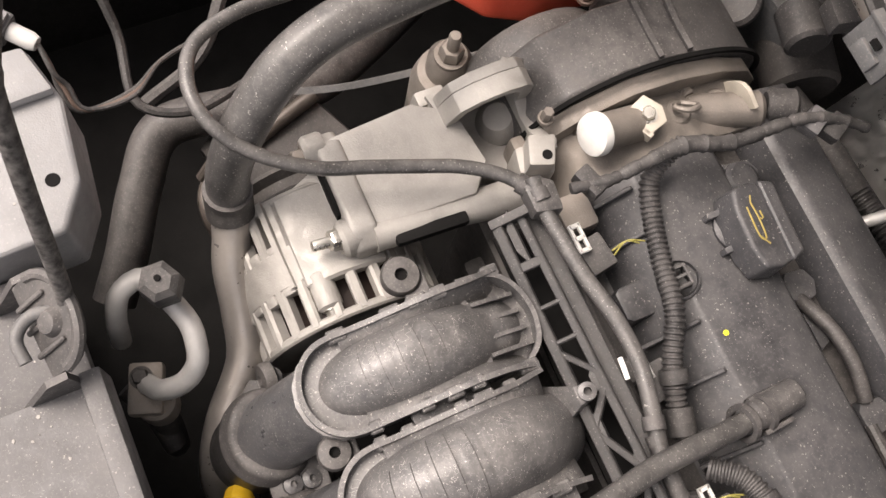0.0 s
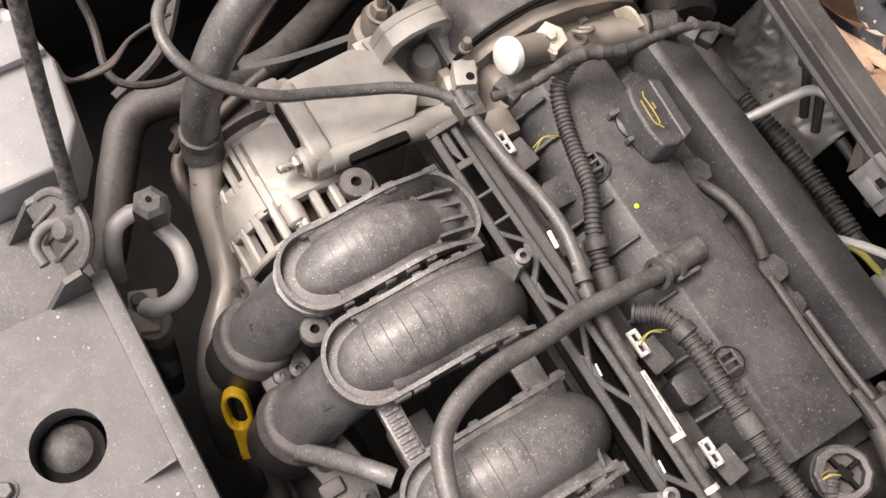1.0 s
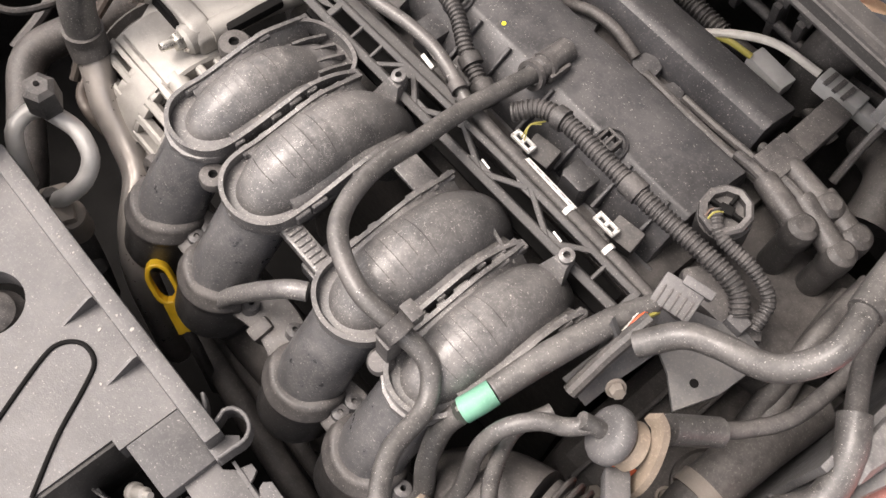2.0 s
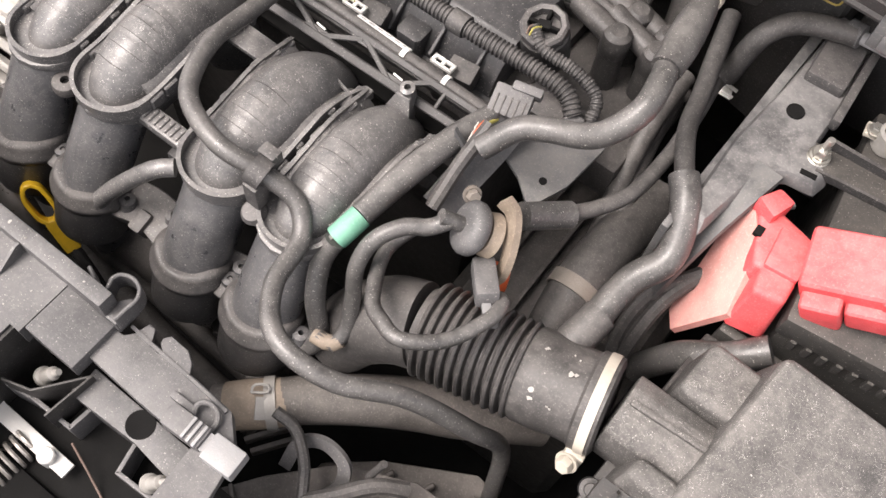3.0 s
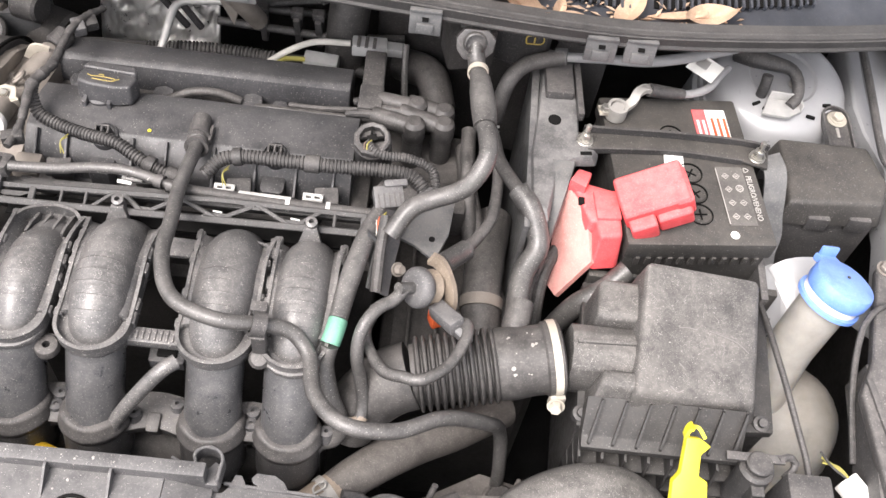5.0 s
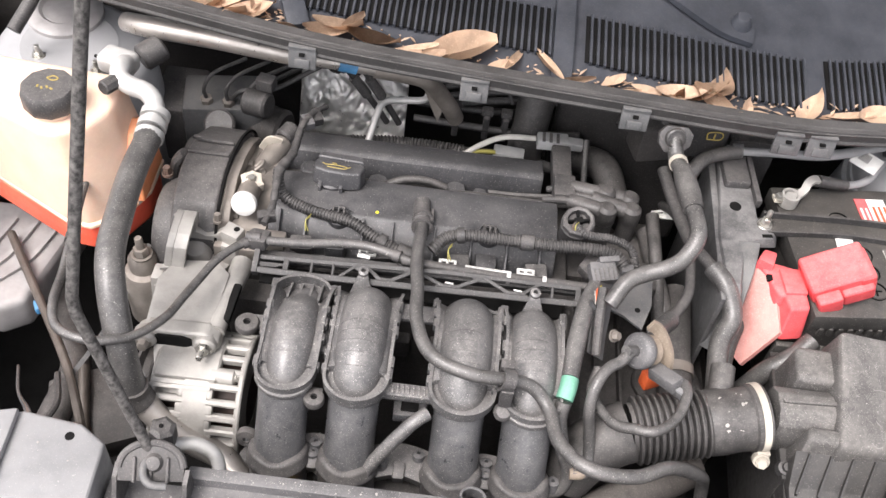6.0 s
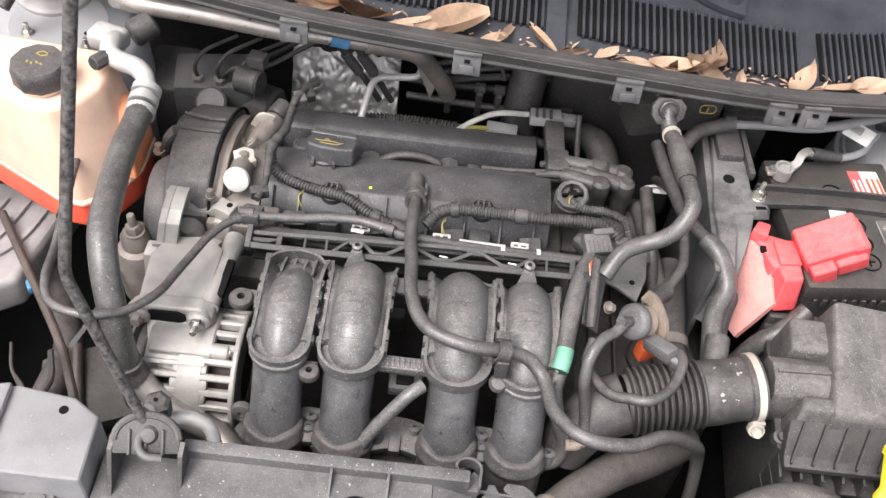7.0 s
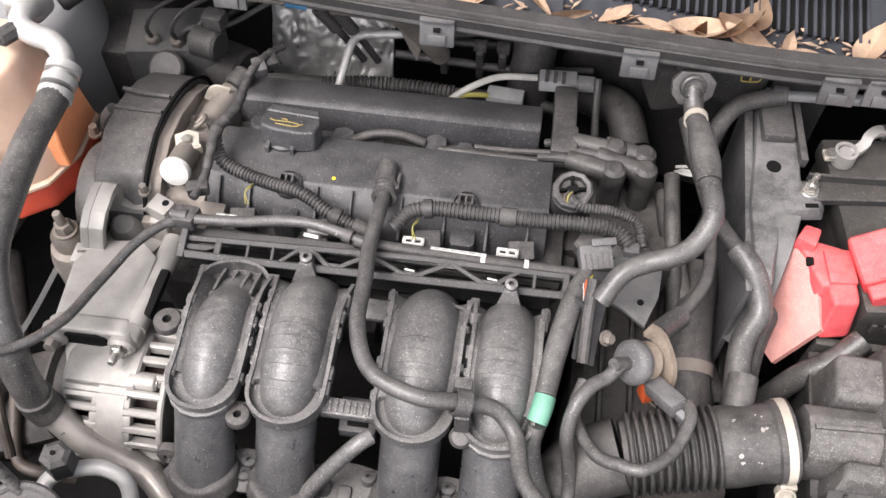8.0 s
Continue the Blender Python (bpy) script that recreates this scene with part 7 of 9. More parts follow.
neg = thing("negative_terminal", (0.46, 0.14, 0.83), "grey lead terminal clamp with a dark cable", "terminal")
bm = B()
lathe(bm, [(0.0078, 0.0), (0.0112, 0.0), (0.0108, 0.015), (0.0078, 0.015), (0.0078, 0.0)], axis((0.431, 0.128, 0.831), (0, 0, 1)), 24)
lathe(bm, [(0.0, 0.0155), (0.0064, 0.015), (0.0076, 0.0), (0.0, 0.0)], axis((0.431, 0.128, 0.829), (0, 0, 1)), 20)
ribbon(bm, [(0.438, 0.130, 0.841), (0.446, 0.135, 0.847), (0.450, 0.142, 0.853), (0.458, 0.148, 0.855), (0.468, 0.151, 0.851)], 0.0095, 0.005, (0, 0, 1), 0.003)
part("clamp", bm, ALLOY, neg)
bm = B()
box(bm, (0.4185, 0.127, 0.838), (0.013, 0.012, 0.004), m=pose(0, 0, 0, 0, 0, 8), w=0.001)
part("clamp_ear", bm, CREAM, neg)
bolt(neg, (0.4185, 0.1265, 0.8395), (0, 0, 1), 0.0046, 0.006, ZINC)
bm = B()
tube(bm, [(0.463, 0.150, 0.852), (0.482, 0.155, 0.846), (0.503, 0.160, 0.841)], [0.0072, 0.0072, 0.0060], 12)
part("sleeve", bm, CORD, neg)
bm = B()
tube(bm, [(0.501, 0.1595, 0.841), (0.518, 0.165, 0.841), (0.532, 0.172, 0.845), (0.540, 0.183, 0.851), (0.552, 0.196, 0.853)], [0.0045, 0.0045, 0.0048, 0.0052, 0.0040], 12)
part("cable", bm, PANEL_PALE, neg, "pale grey cable end")
TM = pose(0.5205, 0.1775, 0.866, 18, 0, -36)
bm = B()
prism(bm, [(-0.017, -0.011), (0.015, -0.012), (0.016, 0.011), (-0.015, 0.013)], 0.0, 0.0008, m=TM)
ptag = part("paper_tag", bm, WHITE, neg, "white paper tag with a bar code")
bm = B()
for k in range(7):
    box(bm, tuple(TM @ Vector((-0.010 + 0.0019 * k, 0.003, 0.0012))), (0.0009, 0.011, 0.0005), m=pose(0, 0, 0, 18, 0, -36))
part("tag_print", bm, CORD, ptag)

fuse = thing("fuse_box", (0.67, 0.10, 0.70), "dark plastic fuse box with a flat lid", "fuse box")
bm = B()
prism(bm, [(0.612, 0.048), (0.725, 0.058), (0.738, 0.095), (0.722, 0.150), (0.612, 0.148)], 0.778, 0.811, w=0.005, seg=3, top=[(0.617, 0.056), (0.718, 0.066), (0.728, 0.096), (0.715, 0.144), (0.617, 0.143)])
part("lid", bm, BATTERY_M, fuse)
bm = B()
prism(bm, [(0.616, 0.054), (0.722, 0.062), (0.732, 0.096), (0.718, 0.146), (0.616, 0.145)], 0.66, 0.780, w=0.003)
part("base", bm, PLASTIC, fuse)
for x in (0.655, 0.700):
    bm = B()
    box(bm, (x, 0.0505 + (x - 0.612) * 0.09, 0.783), (0.024, 0.008, 0.020), w=0.002)
    part("catch", bm, PLASTIC, fuse)

tower = thing("strut_tower", (0.66, 0.22, 0.60), "silver painted strut tower with a bolted bracket", "strut tower")
TW = axis((0.635, 0.240, 0.806), (0.0, -0.10, 1))
bm = B()
lathe(bm, [(0.108, -0.2), (0.094, -0.060), (0.0925, -0.036), (0.0895, -0.034), (0.0875, -0.0335), (0.0860, -0.030), (0.0860, -0.026), (0.0835, -0.0245), (0.0815, -0.018), (0.0785, -0.010), (0.0735, -0.0035), (0.0670, 0.0005), (0.0585, 0.0025), (0.0540, 0.0045), (0.0400, 0.0052), (0.0370, 0.0030), (0.0, 0.0030)], TW, 56)
part("turret", bm, BODY, tower)
for x, y, a in ((0.600, 0.196, 30), (0.611, 0.188, -25), (0.660, 0.184, -15), (0.682, 0.205, 10)):
    bm = B()
    box(bm, (x, y, 0.8065), (0.010, 0.0035, 0.0030), m=pose(0, 0, 0, 5, 0, a), w=0.0008)
    part("slot", bm, VOID, tower)
for x, y in ((0.649, 0.229), (0.600, 0.255)):
    bm = B()
    disc(bm, (x, y, 0.8085), (0, 0, 1), 0.0085, 0.002, 0.0005, 20)
    part("stud_washer", bm, ALLOY, tower)
    bolt(tower, (x, y, 0.810), (0, 0, 1), 0.0052, 0.010, ZINC, "stud", True)
bm = B()
tube(bm, [(0.606, 0.208, 0.808), (0.606, 0.209, 0.820), (0.606, 0.214, 0.833)], 0.0060, 14)
part("peg", bm, CORD, tower)
bm = B()
tube(bm, [(0.578, 0.252, 0.826), (0.596, 0.236, 0.834), (0.616, 0.230, 0.836), (0.634, 0.226, 0.834), (0.642, 0.214, 0.828), (0.642, 0.199, 0.818), (0.634, 0.190, 0.813)], [0.010, 0.010, 0.0085, 0.0068, 0.0066, 0.0066, 0.0060], 14)
part("hose", bm, CORD, tower, "black rubber hose across the turret")
bm = B()
prism(bm, [(0.602, 0.176), (0.632, 0.174), (0.648, 0.186), (0.646, 0.199), (0.612, 0.201)], 0.8085, 0.8125, w=0.001)
box(bm, (0.629, 0.2005, 0.817), (0.034, 0.002, 0.012), m=pose(0, 0, 0, 0, 0, -3), w=0.0006)
box(bm, (0.647, 0.1925, 0.815), (0.002, 0.014, 0.009), w=0.0006)
part("bracket_foot", bm, TUBE_AL, tower)

lug = thing("wing_lug", (0.690, 0.17, 0.78), "black bracket bolted to the silver tower", "bracket")
bm = B()
prism(bm, stadium(0.690, 0.130, 0.205, 0.031), 0.798, 0.803, w=0.002)
ribbon(bm, [(0.676, 0.140, 0.805), (0.676, 0.190, 0.805), (0.681, 0.200, 0.805), (0.690, 0.204, 0.805), (0.699, 0.200, 0.805), (0.704, 0.190, 0.805), (0.704, 0.140, 0.805)], 0.0024, 0.006, (0, 0, 1), 0.004)
part("plate", bm, PLASTIC, lug)
bm = B()
box(bm, (0.690, 0.168, 0.8038), (0.0032, 0.014, 0.0014), w=0.0004)
part("slot", bm, FLAKE, lug)
bm = B()
disc(bm, (0.692, 0.188, 0.803), (0, 0, 1), 0.0112, 0.002, 0.0005, 24)
part("washer", bm, CREAM, lug)
bolt(lug, (0.692, 0.188, 0.805), (0, 0, 1), 0.0066, 0.006, CREAM)

wing = thing("inner_wing", (0.75, 0.05, 0.60), "silver painted inner wing rail", "body panel")
bm = B()
prism(bm, [(0.688, -0.04), (0.712, -0.03), (0.735, 0.06), (0.742, 0.135), (0.728, 0.185), (0.724, 0.225), (0.735, 0.36), (0.85, 0.40), (0.85, -0.10), (0.73, -0.075)], 0.74, 0.792, w=0.006, seg=3)
part("rail", bm, BODY, wing)
bm = B()
ribbon(bm, [(0.735, 0.06, 0.794), (0.748, 0.14, 0.800), (0.738, 0.22, 0.806), (0.742, 0.33, 0.812)], 0.008, 0.006, (0, 0, 1), 0.01)
part("lip", bm, BODY, wing)
bm = B()
disc(bm, (0.745, 0.045, 0.7925), (0, 0, 1), 0.006, 0.001, 0.0001, 16)
part("hole", bm, VOID, wing)
bm = B()
prism(bm, [(0.79, 0.0), (0.85, 0.0), (0.86, 0.42), (0.77, 0.42)], 0.80, 0.815, w=0.005)
part("outer_flange", bm, BODY, wing)
bm = B()
tube(bm, [(0.732, 0.295, 0.824), (0.729, 0.22, 0.822), (0.727, 0.150, 0.818), (0.730, 0.122, 0.815), (0.748, 0.108, 0.811), (0.79, 0.095, 0.809)], 0.0046, 10)
part("washer_pipe", bm, CORD, wing)
bm = B()
ribbon(bm, [(0.585, -0.010, 0.722), (0.602, -0.018, 0.742), (0.622, -0.022, 0.738), (0.640, -0.016, 0.752), (0.668, -0.010, 0.750)], 0.075, 0.003, (0, -0.3, 1), 0.006)
part("inner_fold", bm, BODY, wing)

shroud = thing("wing_shroud", (0.69, -0.14, 0.70), "dusty black plastic shroud beside the washer bottle", "trim panel")
bm = B()
prism(bm, [(0.690, -0.020), (0.716, -0.020), (0.738, -0.075), (0.73, -0.20), (0.70, -0.32), (0.655, -0.30), (0.648, -0.162), (0.664, -0.128)], 0.805, 0.818, w=0.004, seg=3)
part("top", bm, PLASTIC, shroud)
bm = B()
prism(bm, [(0.662, -0.128), (0.668, -0.128), (0.656, -0.27), (0.648, -0.27)], 0.765, 0.81)
box(bm, (0.662, -0.19, 0.818), (0.006, 0.085, 0.006), m=pose(0, 0, 0, 0, 0, 8), w=0.001)
part("side", bm, PLASTIC, shroud)
bm = B()
tube(bm, [(0.724, -0.04, 0.818), (0.730, -0.10, 0.821), (0.715, -0.2, 0.821), (0.70, -0.28, 0.820)], 0.003, 8)
part("edge_bead", bm, PLASTIC, shroud)
bolt(shroud, (0.698, -0.023, 0.818), (0, 0, 1), 0.007, 0.006, ALLOY_DULL)
outer = thing("front_wing", (0.78, -0.28, 0.60), "silver painted front wing edge", "body panel")
bm = B()
prism(bm, [(0.742, -0.10), (0.86, -0.06), (0.86, -0.58), (0.70, -0.58), (0.712, -0.30), (0.738, -0.20)], 0.775, 0.812, w=0.010, seg=4)
part("wing_skin", bm, BODY, outer)

washer = thing("washer_bottle", (0.64, -0.10, 0.55), "pale translucent washer bottle with a blue cap", "washer bottle")
bm = B()
tube(bm, [(0.650, -0.10, 0.50), (0.648, -0.105, 0.56), (0.644, -0.11, 0.62), (0.640, -0.115, 0.672), (0.636, -0.118, 0.694)], [0.060, 0.068, 0.070, 0.058, 0.022], 26, 0.008)
part("bottle", bm, BOTTLE, washer)
bm = B()
tube(bm, [(0.610, -0.112, 0.650), (0.612, -0.100, 0.690), (0.624, -0.078, 0.745), (0.642, -0.054, 0.815)], [0.030, 0.0265, 0.0235, 0.0245], 26, 0.006)
part("neck", bm, BOTTLE_NECK, washer)
CD = Vector((0.28, 0.26, 0.92)).normalized()
bm = B()
lathe(bm, [(0.026, -0.010), (0.0300, -0.008), (0.0315, -0.004), (0.0315, 0.005), (0.030, 0.009), (0.026, 0.0110), (0.0, 0.0120)], axis((0.645, -0.053, 0.822), CD), 40)
wcap = part("cap", bm, BLUE, washer, "blue hinged cap")
bm = B()
lathe(bm, [(0.0265, -0.021), (0.0322, -0.020), (0.0322, -0.016), (0.0265, -0.015)], axis((0.645, -0.053, 0.822), CD), 40)
part("cap_ring", bm, BLUE, wcap)
bm = B()
lathe(bm, [(0.026, -0.016), (0.0285, -0.0155), (0.0285, -0.009), (0.026, -0.009)], axis((0.645, -0.053, 0.822), CD), 40)
part("neck_thread", bm, WHITE, wcap, "white ring between cap and collar")
bm = B()
box(bm, (0.640, -0.018, 0.816), (0.022, 0.014, 0.008), m=pose(0, 0, 0, -20, 15, 12), w=0.002)
box(bm, (0.641, -0.012, 0.822), (0.020, 0.004, 0.012), m=pose(0, 0, 0, -20, 15, 12), w=0.0015)
part("thumb_tab", bm, BLUE, wcap)
bm = B()
disc(bm, Vector((0.649, -0.049, 0.8335)), CD, 0.0018, 0.0012, 0.0002, 10)
part("cap_pip", bm, CORD, wcap)

# ---- bracket and coolant hoses between engine and battery ----
brk = thing("tray_bracket", (0.375, 0.06, 0.60), "grey pressed steel bracket with an oval opening", "bracket")
bm = B()
prism(bm, [(0.352, -0.020), (0.350, 0.060), (0.358, 0.120), (0.362, 0.190), (0.402, 0.200), (0.404, 0.090), (0.424, 0.075), (0.420, 0.058), (0.400, 0.055), (0.385, 0.045), (0.376, 0.005), (0.372, -0.020)], 0.826, 0.836, w=0.003, top=[(0.356, -0.010), (0.354, 0.060), (0.360, 0.118), (0.365, 0.186), (0.400, 0.196), (0.400, 0.094), (0.416, 0.075), (0.414, 0.062), (0.396, 0.060), (0.380, 0.048), (0.372, 0.005), (0.369, -0.010)])
bmesh.ops.translate(bm, vec=(-0.010, 0, 0), verts=bm.verts)
part("web", bm, SHEET, brk)
bm = B()
prism(bm, [(0.337, -0.03), (0.343, -0.03), (0.352, 0.19), (0.343, 0.19)], 0.60, 0.832, w=0.002)
part("side", bm, SHEET, brk)
bm = B()
ribbon(bm, [(0.372, 0.052, 0.8365), (0.366, 0.026, 0.831), (0.359, 0.000, 0.812), (0.353, -0.024, 0.782), (0.350, -0.038, 0.750)], 0.030, 0.004, (-0.35, -0.1, 1), 0.005)
part("front_flange", bm, BRACKET, brk)
bm = B()
tube(bm, [(0.372, 0.012, 0.818), (0.380, 0.024, 0.826), (0.392, 0.034, 0.827), (0.402, 0.044, 0.828)], 0.003, 8, 0.003)
part("opening_lip", bm, SHEET, brk)
bm = B()
disc(bm, (0.366, 0.107, 0.8355), (0, 0, 1), 0.0068, 0.002, 0.0005, 16)
part("plug", bm, VOID, brk)
bm = B()
box(bm, (0.398, 0.0665, 0.8360), (0.012, 0.0045, 0.001), m=pose(0, 0, 0, 0, 0, 8), w=0.0003)
part("hole", bm, VOID, brk)
bm = B()
box(bm, (0.370, 0.160, 0.840), (0.030, 0.046, 0.012), m=pose(0, 0, 0, 0, 0, 3), w=0.003)
box(bm, (0.391, 0.150, 0.838), (0.007, 0.075, 0.012), m=pose(0, 0, 0, 0, 0, 3), w=0.002)
part("upper_box", bm, PLASTIC, brk)

ch = thing("coolant_hose", (0.335, -0.03, 0.72), "dusty black coolant hose with a thicker sleeve", "hose")
bm = B()
tube(bm, [(0.338, -0.125, 0.772), (0.338, -0.098, 0.790), (0.342, -0.062, 0.800), (0.354, -0.040, 0.811), (0.351, -0.022, 0.822), (0.343, -0.007, 0.832), (0.330, 0.010, 0.836)], 0.0108, 16)
part("sleeve", bm, HOSE, ch)
bm = B()
tube(bm, [(0.334, 0.005, 0.835), (0.322, 0.026, 0.833), (0.311, 0.052, 0.828), (0.304, 0.085, 0.825), (0.296, 0.115, 0.827), (0.286, 0.156, 0.834)], 0.0072, 14)
part("hose", bm, RUBBER, ch)
hh = thing("heater_hose", (0.28, 0.0, 0.80), "thick grey heater hose with a tee piece", "hose")
bm = B()
tube(bm, [(0.213, -0.070, 0.850), (0.228, -0.051, 0.866), (0.247, -0.041, 0.871), (0.266, -0.038, 0.880), (0.280, -0.034, 0.893), (0.291, -0.018, 0.909), (0.290, 0.002, 0.914), (0.286, 0.020, 0.915)], 0.0086, 16)
part("hose", bm, HOSE, hh)
bm = B()
tube(bm, [(0.287, 0.014, 0.915), (0.285, 0.034, 0.915), (0.282, 0.056, 0.915), (0.280, 0.074, 0.914)], [0.0105, 0.0120, 0.0115, 0.0095], 16)
part("tee", bm, HOSE, hh)
bm = B()
tube(bm, [(0.280, 0.070, 0.914), (0.277, 0.092, 0.909), (0.274, 0.108, 0.917), (0.272, 0.124, 0.925)], 0.0086, 14)
part("stub", bm, HOSE, hh)
bm = B()
lathe(bm, [(0.0090, -0.003), (0.0102, -0.003), (0.0102, 0.003), (0.0090, 0.003)], axis((0.278, 0.086, 0.9105), (0, 1, -0.15)), 18)
part("band", bm, CREAM, hh, "pale steel band")
side = thing("lower_hose", (0.30, 0.0, 0.70), "black rubber hoses low beside the gearbox", "hose")
for pts, r_ in (([(0.345, -0.07, 0.70), (0.315, -0.02, 0.73), (0.29, 0.05, 0.76), (0.28, 0.12, 0.76)], 0.010), ([(0.30, -0.02, 0.72), (0.285, 0.05, 0.78), (0.282, 0.12, 0.79)], 0.008)):
    bm = B()
    tube(bm, pts, r_, 12)
    part("hose", bm, RUBBER, side)
bm = B()
tube(bm, [(0.315, -0.105, 0.72), (0.310, -0.06, 0.735), (0.312, -0.01, 0.74), (0.32, 0.05, 0.73)], 0.020, 18)
part("thick_hose", bm, RUBBER, side)
bm = B()
lathe(bm, [(0.0205, -0.006), (0.022, -0.006), (0.022, 0.006), (0.0205, 0.006)], axis((0.310, -0.062, 0.735), (0, 1, 0.2)), 24)
part("spring_clip", bm, ALLOY_DULL, side)

rh = thing("radiator_hose", (0.26, -0.2, 0.60), "thick dusty radiator hose with a spring clip", "hose")
bm = B()
tube(bm, [(0.150, -0.292, 0.700), (0.177, -0.269, 0.705), (0.201, -0.246, 0.704), (0.231, -0.220, 0.698), (0.262, -0.196, 0.688), (0.295, -0.174, 0.676), (0.345, -0.135, 0.656)], [0.0165, 0.017, 0.0185, 0.0195, 0.0205, 0.021, 0.021], 22)
part("hose", bm, TANHOSE, rh)
bm = B()
tube(bm, [(0.158, -0.2855, 0.702), (0.168, -0.2768, 0.704), (0.180, -0.2665, 0.705), (0.190, -0.257, 0.7047)], [0.0180, 0.0186, 0.0188, 0.0180], 22, 0.004)
part("end_sleeve", bm, TAN, rh, "tan dusted sleeve end")
bm = B()
box(bm, (0.0, 0.0, 0.0), (0.010, 0.017, 0.002), w=0.0006)
bmesh.ops.transform(bm, matrix=Matrix.Translation((0.1835, -0.2745, 0.7215)) @ pose(0, 0, 0, 28, 18, 43), verts=bm.verts)
part("clip_plate", bm, ALLOY, rh)
bm = B()
lathe(bm, [(0.0188, -0.004), (0.0200, -0.004), (0.0200, 0.004), (0.0188, 0.004)], axis((0.182, -0.2645, 0.705), (0.7, 0.67, 0)), 26)
tube(bm, [(0.171, -0.271, 0.726), (0.180, -0.264, 0.727), (0.178, -0.260, 0.730), (0.170, -0.266, 0.729)], 0.0011, 8, 0.003, shut=True)
part("spring_clip", bm, ALLOY, rh)

# ---- left side: coolant tank, strut tower, pipes, prop ----
tankt = thing("coolant_tank", (-0.39, 0.05, 0.66), "milky plastic coolant tank with orange coolant and a black cap", "coolant tank")
TO = [(-0.522, 0.098), (-0.510, 0.080), (-0.390, 0.016), (-0.362, 0.012), (-0.330, 0.036), (-0.312, 0.072), (-0.312, 0.125), (-0.335, 0.142), (-0.505, 0.152), (-0.522, 0.140)]
bm = B()
prism(bm, TO, 0.772, 0.900, w=0.013, seg=4, top=[(-0.492, 0.082), (-0.478, 0.062), (-0.396, 0.026), (-0.374, 0.024), (-0.350, 0.042), (-0.334, 0.070), (-0.334, 0.118), (-0.346, 0.128), (-0.480, 0.138), (-0.492, 0.128)])
part("upper_shell", bm, TANK, tankt)
bm = B()
prism(bm, [(x * 0.985 - 0.006, y * 0.97 + 0.001) for x, y in TO], 0.728, 0.771, w=0.010, seg=3)
part("lower_shell", bm, COOLANT, tankt, "orange coolant showing through the plastic")
bm = B()
prism(bm, [(x * 1.0 + (0.003 if x > -0.4 else -0.003), y + (0.003 if y > 0.05 else -0.003)) for x, y in TO], 0.769, 0.774, w=0.002)
part("weld_seam", bm, TANK, tankt)
# Extra panel that paints the backlit orange on this side of the tank.
bm = B()
prism(bm, [(0.052, 0.778), (0.055, 0.806), (0.064, 0.836), (0.082, 0.856), (0.104, 0.860), (0.122, 0.846), (0.126, 0.778)], -0.326, -0.3110, m=Matrix(((1, 0, -0.10, 0.080), (0, 1, 0, 0), (0, 0, 1, 0), (0, 0, 0, 1))) @ ALONG_X, w=0.004, seg=3)
part("side_wall", bm, AMBER_TANK, tankt, "orange side, light through the coolant put into its colour")
bm = B()
lathe(bm, [(0.024, -0.006), (0.024, 0.006), (0.0, 0.006)], axis((-0.392, 0.064, 0.900), (0, 0, 1)), 32)
part("neck", bm, TANK, tankt)
capc = B()
prof = [(0.0285, 0.004), (0.0295, 0.006), (0.0295, 0.024), (0.027, 0.028), (0.012, 0.0285), (0.0, 0.0285)]
lathe(capc, prof, axis((-0.392, 0.064, 0.902), (0, 0, 1)), 10)
tank_cap = part("cap", capc, PLASTIC, tankt, "black ribbed screw cap with yellow print")
bm = B()
for k in range(4):
    box(bm, (-0.401 + 0.005 * k, 0.060 - 0.002 * (k % 2), 0.9308), (0.0022, 0.0038, 0.0006), m=pose(0, 0, 0, 0, 0, 10 + 15 * k))
tube(bm, [(-0.396, 0.074, 0.9308), (-0.390, 0.078, 0.9308), (-0.384, 0.074, 0.9308), (-0.390, 0.071, 0.9308)], 0.0008, 6, 0.002, shut=True)
part("cap_print", bm, FADED_Y, tank_cap, "worn yellow print")

lt = thing("strut_tower", (-0.41, 0.22, 0.60), "silver grey strut tower behind the coolant tank", "strut tower")
bm = B()
lathe(bm, [(0.108, -0.2), (0.099, -0.035), (0.095, -0.014), (0.088, -0.003), (0.078, 0.002), (0.060, 0.004), (0.057, 0.0065), (0.0, 0.0075)], axis((-0.442, 0.226, 0.846), (0.04, -0.10, 1)), 48)
part("turret", bm, BODY, lt)
bm = B()
lathe(bm, [(0.046, -0.006), (0.046, 0.004), (0.041, 0.008), (0.030, 0.009), (0.026, 0.006), (0.0, 0.006)], axis((-0.462, 0.275, 0.860), (0.04, -0.10, 1)), 36)
part("mount_cup", bm, BODY_DULL, lt, "dusty brown strut mounting cup")
for x, y, a in ((-0.488, 0.178, 20), (-0.400, 0.205, -30), (-0.405, 0.165, 10)):
    bm = B()
    box(bm, (x, y, 0.8555), (0.009, 0.0035, 0.003), m=pose(0, 0, 0, 5, 0, a), w=0.0008)
    part("slot", bm, VOID, lt)
for x, y in ((-0.47, 0.20), (-0.395, 0.185), (-0.43, 0.29)):
    bolt(lt, (x, y, 0.85), (0, 0, 1), 0.006, 0.016, ZINC, "bolt", True)

